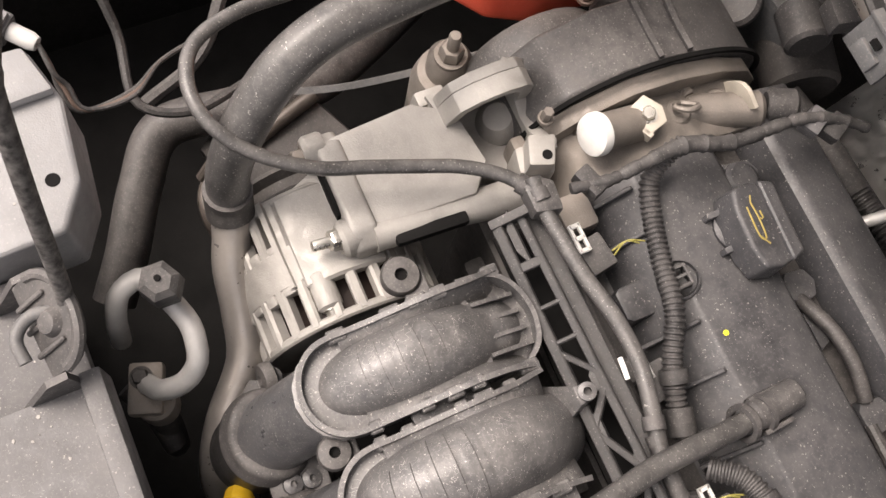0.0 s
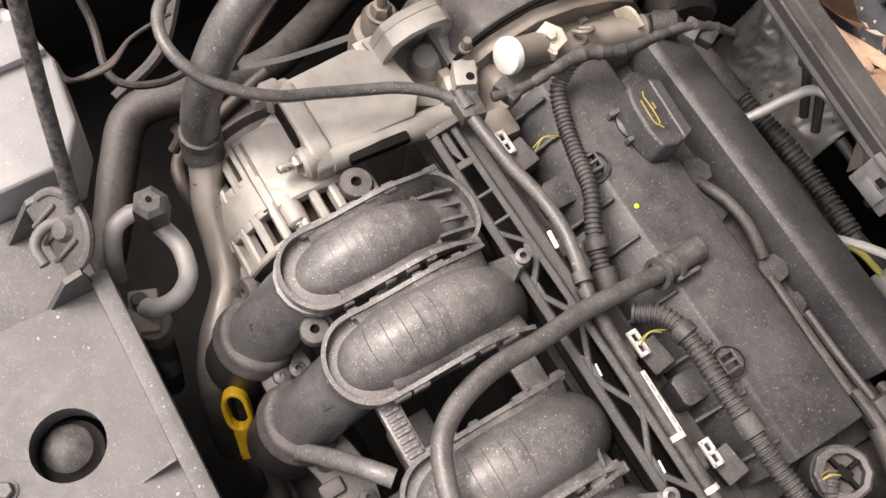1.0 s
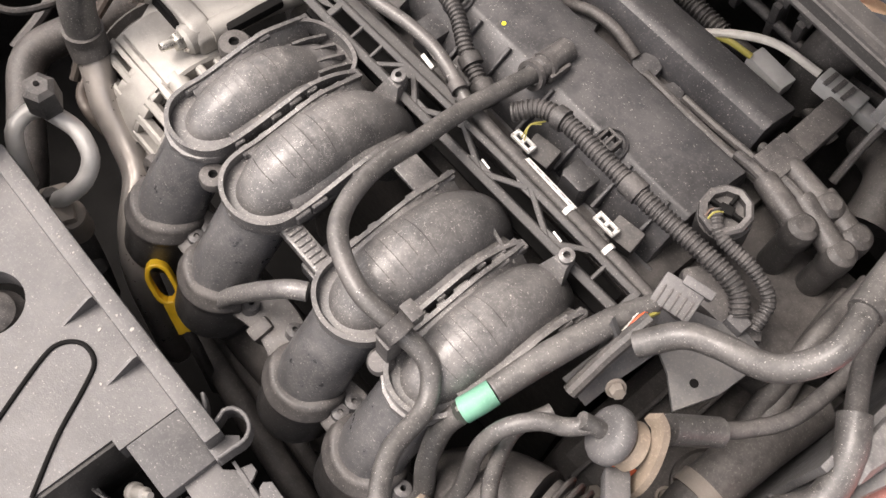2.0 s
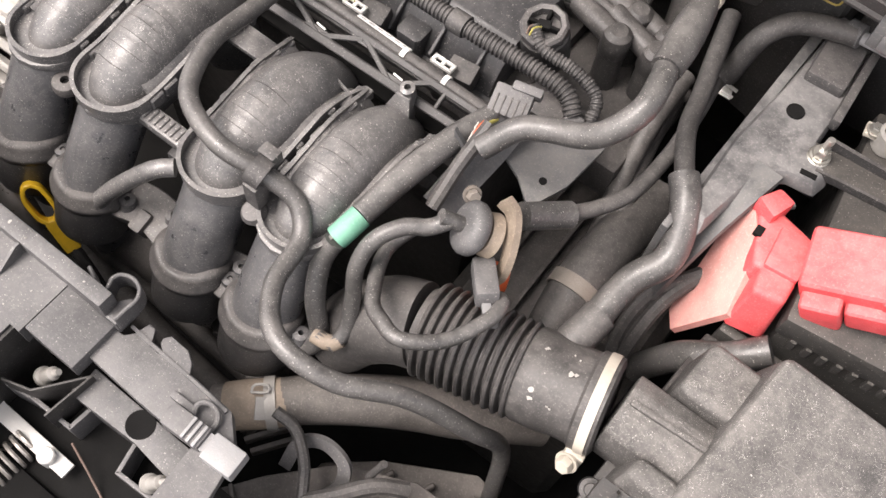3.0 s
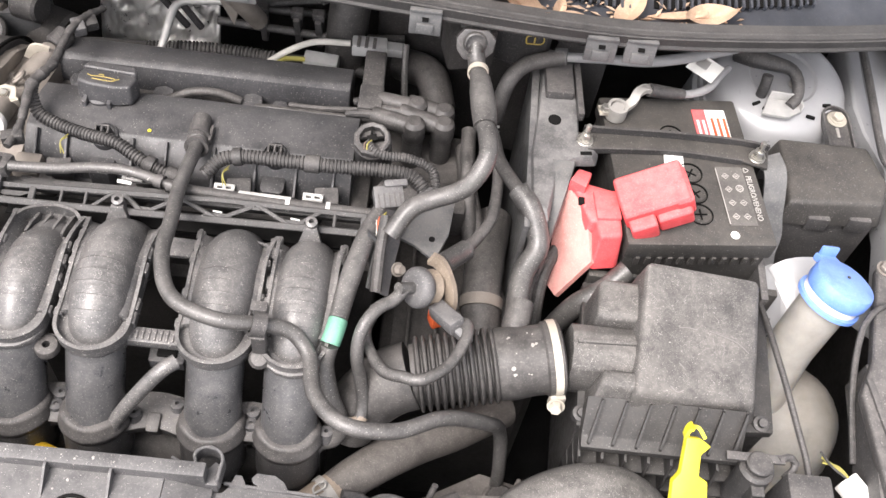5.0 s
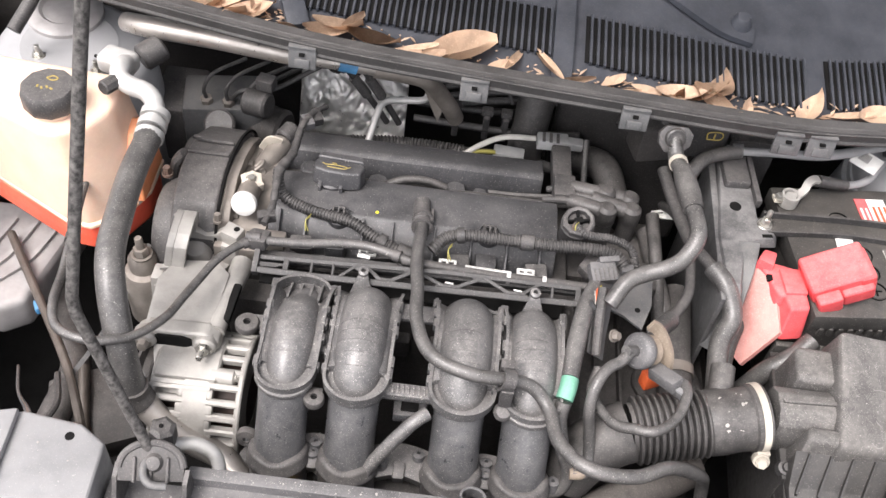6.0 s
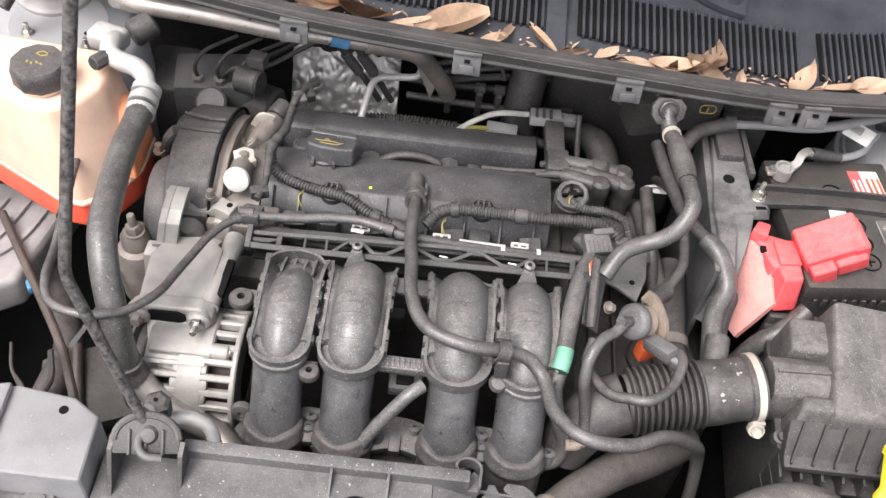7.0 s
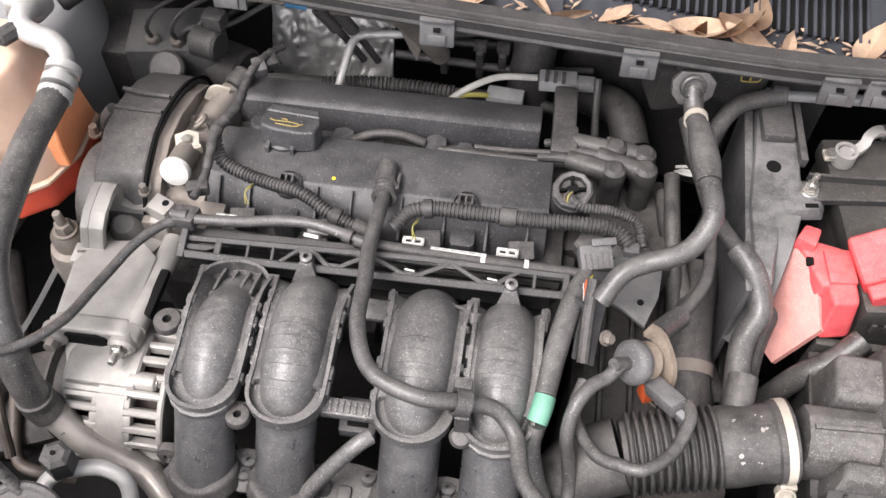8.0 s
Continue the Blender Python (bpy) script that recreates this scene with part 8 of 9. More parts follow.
acb = thing("refrigerant_pipe", (-0.33, 0.12, 0.86), "pale aluminium refrigerant pipe joined to a black hose", "pipe")
bm = B()
box(bm, (-0.352, 0.155, 0.895), (0.042, 0.030, 0.024), m=pose(0, 0, 0, 0, 0, -15), w=0.009, seg=4)
part("union", bm, TUBE_AL, acb)
bm = B()
disc(bm, (-0.332, 0.170, 0.890), (0.6, 0.6, 0.2), 0.016, 0.030, 0.003, 18)
part("union_cap", bm, CORD, acb)
bolt(acb, (-0.345, 0.138, 0.902), (-0.1, -0.6, 0.8), 0.006, 0.010, ZINC)
bm = B()
tube(bm, [(-0.338, 0.142, 0.905), (-0.336, 0.122, 0.915), (-0.332, 0.106, 0.914), (-0.318, 0.100, 0.910), (-0.303, 0.098, 0.907), (-0.292, 0.090, 0.900), (-0.289, 0.074, 0.892), (-0.288, 0.052, 0.887)], 0.0105, 16)
part("pipe", bm, TUBE_AL, acb)
bm = B()
disc(bm, (-0.333, 0.103, 0.914), (-0.45, -0.85, 0.1), 0.0085, 0.022, 0.0015, 8)
part("service_cap", bm, CORD, acb)
bm = B()
for k in range(3):
    lathe(bm, [(0.0105, -0.004), (0.0158, -0.004), (0.0158, 0.004), (0.0105, 0.004)], axis((-0.2885, 0.078 - 0.013 * k, 0.892 - 0.003 * k), (0, -1, -0.22)), 22)
part("crimp", bm, TUBE_AL, acb)
ACL = [(-0.288, 0.057, 0.887), (-0.288, -0.009, 0.889), (-0.283, -0.067, 0.890), (-0.277, -0.113, 0.889), (-0.268, -0.146, 0.876), (-0.259, -0.171, 0.846), (-0.253, -0.187, 0.808), (-0.250, -0.192, 0.772)]
bm = B()
tube(bm, ACL, 0.0140, 20)
part("hose", bm, HOSE, acb)
bm = B()
tube(bm, [(-0.250, -0.1915, 0.782), (-0.249, -0.1925, 0.770), (-0.243, -0.194, 0.758)], 0.0160, 20, 0.004)
part("ferrule", bm, RUBBER, acb)
bm = B()
tube(bm, [(-0.246, -0.193, 0.763), (-0.233, -0.198, 0.748), (-0.215, -0.206, 0.733), (-0.189, -0.211, 0.717), (-0.158, -0.220, 0.707), (-0.126, -0.247, 0.698), (-0.100, -0.262, 0.685), (-0.085, -0.268, 0.62), (-0.08, -0.27, 0.55)], 0.0132, 18)
part("steel_pipe", bm, STEEL, acb)

acp = thing("service_port", (-0.18, -0.26, 0.70), "curved aluminium refrigerant pipe with a black hexagon cap", "pipe")
bm = B()
lathe(bm, [(0.0, -0.004), (0.0125, -0.004), (0.0135, 0.0), (0.0125, 0.022), (0.008, 0.025), (0.0, 0.025)], axis((-0.201, -0.249, 0.790), (0.1, 0.0, 1)), 6)
hcap = part("cap", bm, CORD, acp, "black hexagonal cap")
bm = B()
disc(bm, (-0.2, -0.249, 0.8145), (0.1, 0, 1), 0.002, 0.002, 0.0002, 10)
part("cap_hole", bm, VOID, hcap)
bm = B()
tube(bm, [(-0.200, -0.250, 0.780), (-0.180, -0.243, 0.777), (-0.167, -0.243, 0.774), (-0.155, -0.247, 0.768), (-0.149, -0.259, 0.758), (-0.152, -0.274, 0.748), (-0.162, -0.282, 0.735)], 0.0068, 16)
part("pipe", bm, TUBE_AL, acp)
bm = B()
tube(bm, [(-0.204, -0.249, 0.776), (-0.215, -0.254, 0.770), (-0.220, -0.264, 0.766), (-0.216, -0.277, 0.762), (-0.207, -0.285, 0.745), (-0.200, -0.290, 0.715)], 0.0068, 16)
part("pipe", bm, TUBE_AL, acp)
bm = B()
box(bm, (-0.160, -0.284, 0.728), (0.034, 0.022, 0.014), m=pose(0, 0, 0, 0, 0, -20), w=0.003)
disc(bm, (-0.152, -0.282, 0.698), (0, 0, 1), 0.0135, 0.03, 0.002, 20)
part("block", bm, ALLOY_DULL, acp)
bolt(acp, (-0.167, -0.284, 0.735), (0, 0, 1), 0.0055, 0.007, DARK)
bm = B()
tube(bm, [(-0.152, -0.282, 0.70), (-0.143, -0.285, 0.66), (-0.14, -0.29, 0.6)], 0.010, 14)
tube(bm, [(-0.175, -0.30, 0.69), (-0.155, -0.29, 0.68), (-0.13, -0.285, 0.66)], 0.008, 12)
part("lower_pipe", bm, DARK, acp)

dip = thing("dipstick", (-0.06, -0.265, 0.64), "yellow ring-handled oil dipstick", "dipstick")
bm = B()
C = Vector((-0.077, -0.255, 0.724))
ux = Vector((0.036, -0.006, -0.054)).normalized()
face = Vector((0.55, -0.35, 0.70))
uy = face.cross(ux).normalized()
face = ux.cross(uy)
loop = [(0.017 + 0.0145 * math.cos(a) + 0.004 * math.copysign(1, math.cos(a)), 0.0085 * math.sin(a)) for a in (2 * math.pi * (k + 0.5) / 14 for k in range(14))]
loop = [C + ux * a + uy * b for a, b in loop]
ribbon(bm, loop + [loop[0]], 0.0034, 0.0095, face, 0.004)
bev(bm, 0.0008, 1, 40)
part("ring", bm, AMBER, dip)
bm = B()
ribbon(bm, [C + ux * 0.034, C + ux * 0.046, C + ux * 0.056, C + ux * 0.066], 0.0135, 0.0095, face, 0.004)
bev(bm, 0.0018, 2, 40)
part("grip", bm, AMBER, dip)
bm = B()
tube(bm, [C + ux * 0.064, C + ux * 0.085 + Vector((0, 0, -0.01)), (-0.02, -0.265, 0.57)], 0.005, 10)
part("guide_tube", bm, DARK, dip)

thin = thing("washer_line", (-0.26, -0.15, 0.84), "thin black rubber line looping over the alternator", "hose")
bm = B()
tube(bm, [(-0.360, 0.025, 0.828), (-0.355, -0.004, 0.831), (-0.345, -0.058, 0.835), (-0.335, -0.109, 0.841), (-0.327, -0.151, 0.851), (-0.312, -0.182, 0.857), (-0.287, -0.194, 0.860), (-0.262, -0.191, 0.856), (-0.241, -0.174, 0.846), (-0.223, -0.143, 0.836), (-0.214, -0.111, 0.830), (-0.205, -0.083, 0.827), (-0.195, -0.057, 0.826), (-0.180, -0.034, 0.824), (-0.160, -0.020, 0.824)], 0.0045, 12)
part("line", bm, HOSE, thin)
for p, d in (((-0.170, -0.026, 0.824), (0.8, 0.6, 0.0)), ((-0.345, -0.058, 0.835), (-0.2, 1, -0.08))):
    bm = B()
    lathe(bm, [(0.0046, -0.005), (0.0062, -0.005), (0.0062, 0.005), (0.0046, 0.005)], axis(p, d), 16)
    part("sleeve", bm, PLASTIC, thin)

prop = thing("bonnet_prop", (-0.20, -0.29, 0.80), "speckled black steel bonnet prop rod", "prop rod")
bm = B()
tube(bm, [(-0.188, -0.296, 0.845), (-0.196, -0.291, 0.872), (-0.213, -0.281, 0.945), (-0.2300, -0.2705, 1.012), (-0.2312, -0.2675, 1.022), (-0.2285, -0.2615, 1.046), (-0.200, -0.204, 1.247), (-0.130, -0.061, 1.745)], 0.0047, 12, 0.008)
part("rod", bm, MOTTLED, prop)
bm = B()
tube(bm, [(-0.186, -0.293, 0.852), (-0.192, -0.308, 0.853), (-0.190, -0.318, 0.852), (-0.182, -0.324, 0.851), (-0.170, -0.323, 0.849)], 0.0036, 12, 0.004)
part("foot_hook", bm, BRACKET, prop, "worn steel hooked end")

lh = thing("lower_radiator_hose", (-0.37, -0.15, 0.5), "thick dusty radiator hose low in the bay", "hose")
bm = B()
tube(bm, [(-0.27, -0.30, 0.58), (-0.300, -0.276, 0.596), (-0.344, -0.247, 0.614), (-0.378, -0.214, 0.630), (-0.375, -0.153, 0.631), (-0.376, -0.085, 0.622), (-0.402, -0.028, 0.611), (-0.44, 0.04, 0.60)], 0.0175, 20)
part("hose", bm, RUBBER, lh)
bm = B()
tube(bm, [(-0.27, -0.20, 0.60), (-0.30, -0.205, 0.62), (-0.325, -0.195, 0.62), (-0.34, -0.16, 0.625), (-0.36, -0.09, 0.64)], 0.0065, 12)
part("thin_pipe", bm, BRONZE, lh)
railm = thing("chassis_rail", (-0.42, -0.02, 0.5), "dusty silver chassis rail and inner wing", "body panel")
bm = B()
prism(bm, [(-0.58, -0.02), (-0.475, -0.05), (-0.445, -0.03), (-0.43, 0.05), (-0.42, 0.12), (-0.60, 0.12)], 0.62, 0.672, w=0.010, seg=3)
part("rail", bm, BODY_DULL, railm)
for k in range(3):
    bm = B()
    ribbon(bm, [(-0.545 + 0.03 * k, -0.02 + 0.006 * k, 0.674), (-0.515 + 0.028 * k, 0.03, 0.675), (-0.50 + 0.028 * k, 0.09, 0.675)], 0.006, 0.004, (0, 0, 1), 0.01)
    part("ridge", bm, BODY_DULL, railm)
bm = B()
box(bm, (-0.31, -0.115, 0.60), (0.16, 0.10, 0.05), m=pose(0, 0, 0, 10, 0, 25), w=0.012)
part("mount_arm", bm, DARK, railm)
bm = B()
ribbon(bm, [(-0.36, -0.13, 0.67), (-0.335, -0.08, 0.69), (-0.315, -0.02, 0.715), (-0.305, 0.03, 0.73)], 0.005, 0.003, (0.6, -0.2, 0.8), 0.01)
part("flange", bm, BRACKET, railm)
bm = B()
disc(bm, (-0.515, -0.012, 0.6715), (0, 0, 1), 0.006, 0.001, 0.0001)
part("hole", bm, VOID, railm)
bm = B()
tube(bm, [(-0.491, 0.057, 0.685), (-0.437, -0.015, 0.682), (-0.369, -0.107, 0.68), (-0.335, -0.165, 0.675), (-0.322, -0.20, 0.64)], 0.0052, 10)
part("brake_line", bm, BRONZE, railm, "bronze coloured brake line")
bm = B()
box(bm, (-0.423, -0.040, 0.676), (0.010, 0.016, 0.011), m=pose(0, 0, 0, 0, 0, 30), w=0.003)
part("line_clip", bm, CYAN, railm, "pale blue line clip")
wl_ = thing("wing_loom", (-0.42, -0.20, 0.6), "black wires and a grey connector beside the front panel", "wiring")
bm = B()
tube(bm, [(-0.49, -0.23, 0.80), (-0.44, -0.225, 0.79), (-0.40, -0.22, 0.75), (-0.355, -0.225, 0.73), (-0.34, -0.19, 0.72), (-0.36, -0.14, 0.70)], 0.0035, 8)
tube(bm, [(-0.53, 0.0, 0.72), (-0.50, -0.10, 0.66), (-0.44, -0.16, 0.62), (-0.42, -0.22, 0.60)], 0.006, 8)
part("wire", bm, CORD, wl_)
wp = thing("wing_plug", (-0.39, -0.28, 0.79), "grey wiring plug with brown wires beside the panel", "connector")
CM = axis((-0.392, -0.281, 0.800), (0.023, 0.023, -0.006))
bm = B()
box(bm, (0, 0, -0.012), (0.017, 0.017, 0.024), w=0.002)
box(bm, (0.004, 0.006, -0.018), (0.024, 0.012, 0.008), w=0.002)
bmesh.ops.transform(bm, matrix=CM, verts=bm.verts)
plug_ = part("housing", bm, PANEL, wp)
bm = B()
for k in range(3):
    box(bm, (0, 0.0105, -0.020 + 0.008 * k), (0.012, 0.004, 0.003), w=0.0006)
bmesh.ops.transform(bm, matrix=CM, verts=bm.verts)
part("grip_rib", bm, PANEL_PALE, plug_)
bm = B()
lathe(bm, [(0.0, 0.0), (0.0062, 0.0), (0.0062, 0.014), (0.0048, 0.018), (0.0, 0.018)], CM, 16)
part("boot", bm, WHITE, wp, "white rubber boot")
for k in range(3):
    bm = B()
    tube(bm, [(-0.379, -0.268, 0.797), (-0.366 + 0.002 * k, -0.266, 0.787), (-0.356, -0.267 + 0.003 * k, 0.777), (-0.341, -0.260 + 0.002 * k, 0.768), (-0.347 + 0.002 * k, -0.225, 0.762), (-0.366, -0.199, 0.755), (-0.385, -0.16, 0.74)], 0.0017, 8, 0.004)
    part("wire", bm, RUST if k == 1 else CORD, wp)
bm = B()
prism(bm, [(-0.66, -0.02), (-0.575, -0.01), (-0.556, 0.10), (-0.575, 0.32), (-0.70, 0.34)], 0.80, 0.872, w=0.012, seg=3)
wingl = thing("inner_wing", (-0.6, 0.1, 0.6), "silver painted inner wing beside the tank", "body panel")
part("rail", bm, BODY, wingl)
bm = B()
tube(bm, [(-0.50, 0.33, 0.93), (-0.47, 0.27, 0.94), (-0.465, 0.22, 0.925), (-0.48, 0.18, 0.90)], 0.008, 12)
part("drain_hose", bm, CORD, wingl)

# ---- behind the engine ----
abs_ = thing("brake_unit", (-0.26, 0.26, 0.60), "dark brake control block with round motor and pipes", "brake unit")
bm = B()
box(bm, (-0.27, 0.262, 0.735), (0.10, 0.07, 0.08), m=pose(0, 0, 0, 0, 0, 10), w=0.005)
part("block", bm, BRACKET, abs_)
bm = B()
disc(bm, (-0.235, 0.262, 0.73), (0.9, -0.3, 0), 0.030, 0.05, 0.004, 24)
part("motor", bm, DARK, abs_)
bm = B()
box(bm, (-0.33, 0.27, 0.72), (0.06, 0.09, 0.09), w=0.006)
part("control_box", bm, PLASTIC, abs_)
for k in range(3):
    bm = B()
    disc(bm, (-0.285 + 0.028 * k, 0.24, 0.772), (0, -0.2, 1), 0.008, 0.012, 0.001, 6)
    part("union_nut", bm, ALLOY_DULL, abs_)
for k in range(2):
    bm = B()
    tube(bm, [(-0.255 + 0.028 * k, 0.24, 0.78), (-0.235 + 0.02 * k, 0.235, 0.805), (-0.20, 0.25 + 0.02 * k, 0.80), (-0.16, 0.28 + 0.02 * k, 0.81), (-0.12, 0.31 + 0.02 * k, 0.82)], 0.0032, 8)
    part("brake_pipe", bm, CORD, abs_)

bm = B()
disc(bm, (-0.232, 0.232, 0.792), (0.95, -0.3, 0.1), 0.017, 0.034, 0.003, 22)
part("valve_body", bm, CORD, abs_)
bm = B()
disc(bm, (-0.262, 0.212, 0.762), (0, -0.6, 0.8), 0.020, 0.012, 0.003, 24)
part("round_cap", bm, PLASTIC, abs_)
bm = B()
box(bm, (-0.205, 0.235, 0.822), (0.022, 0.018, 0.016), m=pose(0, 0, 0, 0, 0, -12), w=0.002)
part("connector", bm, PLASTIC, abs_)
for k in range(3):
    bm = B()
    tube(bm, [(-0.285 + 0.028 * k, 0.238, 0.783), (-0.286 + 0.028 * k, 0.236, 0.800), (-0.275 + 0.03 * k, 0.25, 0.815), (-0.24 + 0.03 * k, 0.28, 0.82)], 0.0026, 8)
    part("brake_pipe", bm, CORD, abs_)

foil = thing("foil_shield", (-0.11, 0.33, 0.55), "crumpled aluminium foil heat shield on the bulkhead", "heat shield")
bm = B()
rng = random.Random(7)
nx, nz = 80, 96
grid_ = []
for i in range(nx + 1):
    for j in range(nz + 1):
        u, v = i / nx, j / nz
        x, z = -0.185 + 0.150 * u, 0.60 + 0.20 * v
        h = abs(noise.noise(Vector((x * 40, z * 40, 3)))) * 0.0050 + abs(noise.noise(Vector((x * 95, z * 70, 9)))) * 0.0034 + abs(noise.noise(Vector((x * 210, z * 260, 5)))) * 0.0010
        grid_.append(bm.verts.new((x, 0.335 + 0.10 * (v - 0.5) + h, z)))
for i in range(nx):
    for j in range(nz):
        a = i * (nz + 1) + j
        bm.faces.new((grid_[a], grid_[a + nz + 1], grid_[a + nz + 2], grid_[a + 1]))
ob = part("foil", bm, FOIL_M, foil, smooth=50)
bm = B()
box(bm, (-0.11, 0.43, 0.70), (0.10, 0.14, 0.20), w=0.006)
part("backing", bm, DARK, foil)
ob.modifiers.new("thick", "SOLIDIFY").thickness = 0.002

zp = thing("bent_steel_pipe", (-0.05, 0.25, 0.72), "bent bare steel coolant pipe behind the cam cover", "pipe")
bm = B()
tube(bm, [(-0.076, 0.203, 0.750), (-0.074, 0.215, 0.758), (-0.066, 0.248, 0.784), (-0.062, 0.258, 0.790), (-0.054, 0.264, 0.793), (-0.030, 0.268, 0.794), (-0.012, 0.270, 0.795), (-0.005, 0.274, 0.798), (-0.003, 0.284, 0.806)], 0.0046, 12, 0.003)
part("pipe", bm, TUBE_AL, zp)

barp = thing("steel_crosspipe", (-0.2, 0.25, 0.86), "grey steel pipe under the cowl with a blue band", "pipe")
bm = B()
tube(bm, [(-0.36, 0.215, 0.905), (-0.33, 0.20, 0.914), (-0.248, 0.19, 0.917), (-0.167, 0.185, 0.912), (-0.134, 0.186, 0.909), (-0.097, 0.19, 0.904), (-0.062, 0.20, 0.894)], [0.0115, 0.0125, 0.0125, 0.012, 0.0085, 0.0085, 0.0085], 18)
part("pipe", bm, STEEL, barp)
bm = B()
tube(bm, [(-0.106, 0.1885, 0.906), (-0.097, 0.190, 0.904), (-0.086, 0.192, 0.901)], 0.0098, 16, 0.004)
part("blue_band", bm, CYAN, barp, "blue band")
bm = B()
tube(bm, [(-0.066, 0.199, 0.895), (-0.035, 0.204, 0.889), (-0.008, 0.21, 0.880), (0.008, 0.222, 0.855), (0.024, 0.235, 0.822), (0.034, 0.25, 0.79)], 0.0110, 16)
prism(bm, [(-0.030, 0.880), (0.0, 0.870), (0.020, 0.83), (0.012, 0.80), (0.004, 0.82), (-0.008, 0.85), (-0.024, 0.862)], 0.226, 0.230, m=ALONG_Y, w=0.001)
part("elbow", bm, ALLOY_DULL, barp)

fp = thing("fuel_pipes", (-0.07, 0.27, 0.74), "pair of black fuel pipes with joiners before the foil", "pipe")
for k in range(2):
    bm = B()
    tube(bm, [(-0.150 + 0.03 * k, 0.255, 0.862), (-0.122 + 0.026 * k, 0.256, 0.856), (-0.108 + 0.022 * k, 0.258, 0.842), (-0.092 + 0.020 * k, 0.262, 0.815), (-0.074 + 0.018 * k, 0.266, 0.785), (-0.055 + 0.016 * k, 0.268, 0.752)], 0.0042, 10, 0.005)
    fpipe = part("pipe", bm, CORD, fp)
    bm = B()
    tube(bm, [(-0.100 + 0.021 * k, 0.260, 0.828), (-0.090 + 0.0195 * k, 0.2625, 0.812), (-0.082 + 0.019 * k, 0.2645, 0.798)], 0.0068, 12, 0.004)
    part("joiner", bm, PLASTIC, fpipe)
for z, r_ in ((0.80, 0.004), (0.785, 0.005), (0.815, 0.0035)):
    bm = B()
    tube(bm, [(0.0, 0.285, z - 0.01), (0.05, 0.290, z), (0.11, 0.300, z + 0.004), (0.17, 0.31, z)], r_, 8)
    part("cross_pipe", bm, CORD, fp)

rl = thing("rear_loom", (0.05, 0.24, 0.70), "black corrugated loom and pipes behind the cam cover", "wiring")
for pts, r_, rid in (([(-0.10, 0.24, 0.735), (-0.05, 0.245, 0.738), (0.0, 0.247, 0.738), (0.05, 0.245, 0.738)], 0.0085, True), ([(-0.19, 0.232, 0.73), (-0.15, 0.240, 0.728), (-0.10, 0.246, 0.725), (-0.04, 0.252, 0.722), (0.04, 0.256, 0.72)], 0.012, False), ([(-0.02, 0.275, 0.76), (0.05, 0.272, 0.76), (0.12, 0.27, 0.76), (0.20, 0.28, 0.76)], 0.005, False), ([(-0.02, 0.29, 0.775), (0.06, 0.288, 0.775), (0.14, 0.30, 0.77)], 0.005, False), ([(0.05, 0.245, 0.738), (0.12, 0.25, 0.735), (0.18, 0.25, 0.72)], 0.007, False)):
    bm = B()
    tube(bm, pts, r_, 14, 0.0012 if rid else 0.006, wave=ridged(0.0045, 0.0009) if rid else None)
    part("conduit", bm, CORD, rl)
for x in (0.035, 0.075, 0.10):
    bm = B()
    box(bm, (x, 0.275, 0.765), (0.008, 0.020, 0.05), m=pose(0, 0, 0, 15), w=0.002)
    box(bm, (x, 0.27, 0.79), (0.014, 0.012, 0.010), w=0.002)
    part("pipe_clip", bm, PLASTIC, rl)
bm = B()
tube(bm, [(0.05, 0.30, 0.80), (0.07, 0.29, 0.825), (0.095, 0.285, 0.82), (0.105, 0.28, 0.80)], 0.003, 8)
part("cable_loop", bm, CORD, rl)

o2 = thing("oxygen_sensor_plug", (0.14, 0.23, 0.70), "grey connector pair with white and yellow wires", "connector")
bm = B()
tube(bm, [(0.045, 0.205, 0.765), (0.07, 0.222, 0.775), (0.10, 0.237, 0.780), (0.14, 0.242, 0.780)], 0.0036, 10)
part("white_lead", bm, WIRE_W, o2)
bm = B()
tube(bm, [(0.045, 0.203, 0.762), (0.065, 0.216, 0.768), (0.09, 0.222, 0.766)], 0.0028, 8)
part("yellow_lead", bm, WIRE_Y, o2)
bm = B()
box(bm, (0.162, 0.243, 0.777), (0.040, 0.018, 0.016), m=pose(0, 0, 0, 0, 0, 3), w=0.002)
box(bm, (0.190, 0.245, 0.775), (0.024, 0.014, 0.012), w=0.002)
part("plug", bm, LIGHTGREY, o2)
bm = B()
box(bm, (0.108, 0.228, 0.758), (0.040, 0.018, 0.016), m=pose(0, 0, 0, 0, 0, -4), w=0.002)
part("socket", bm, LIGHTGREY, o2)
bm = B()
for k in range(3):
    box(bm, (0.150 + 0.009 * k, 0.240, 0.786), (0.004, 0.016, 0.002))
part("ribs", bm, PLASTIC, o2)
bm = B()
prism(bm, [(0.160, 0.225), (0.184, 0.225), (0.186, 0.150), (0.162, 0.150)], 0.772, 0.790, w=0.003)
box(bm, (0.174, 0.140, 0.795), (0.026, 0.036, 0.020), w=0.003)
part("holder", bm, PLASTIC, o2)
bm = B()
tube(bm, [(0.208, 0.20, 0.745), (0.205, 0.22, 0.77), (0.204, 0.24, 0.79)], 0.004, 8)
part("strut", bm, PLASTIC, o2)

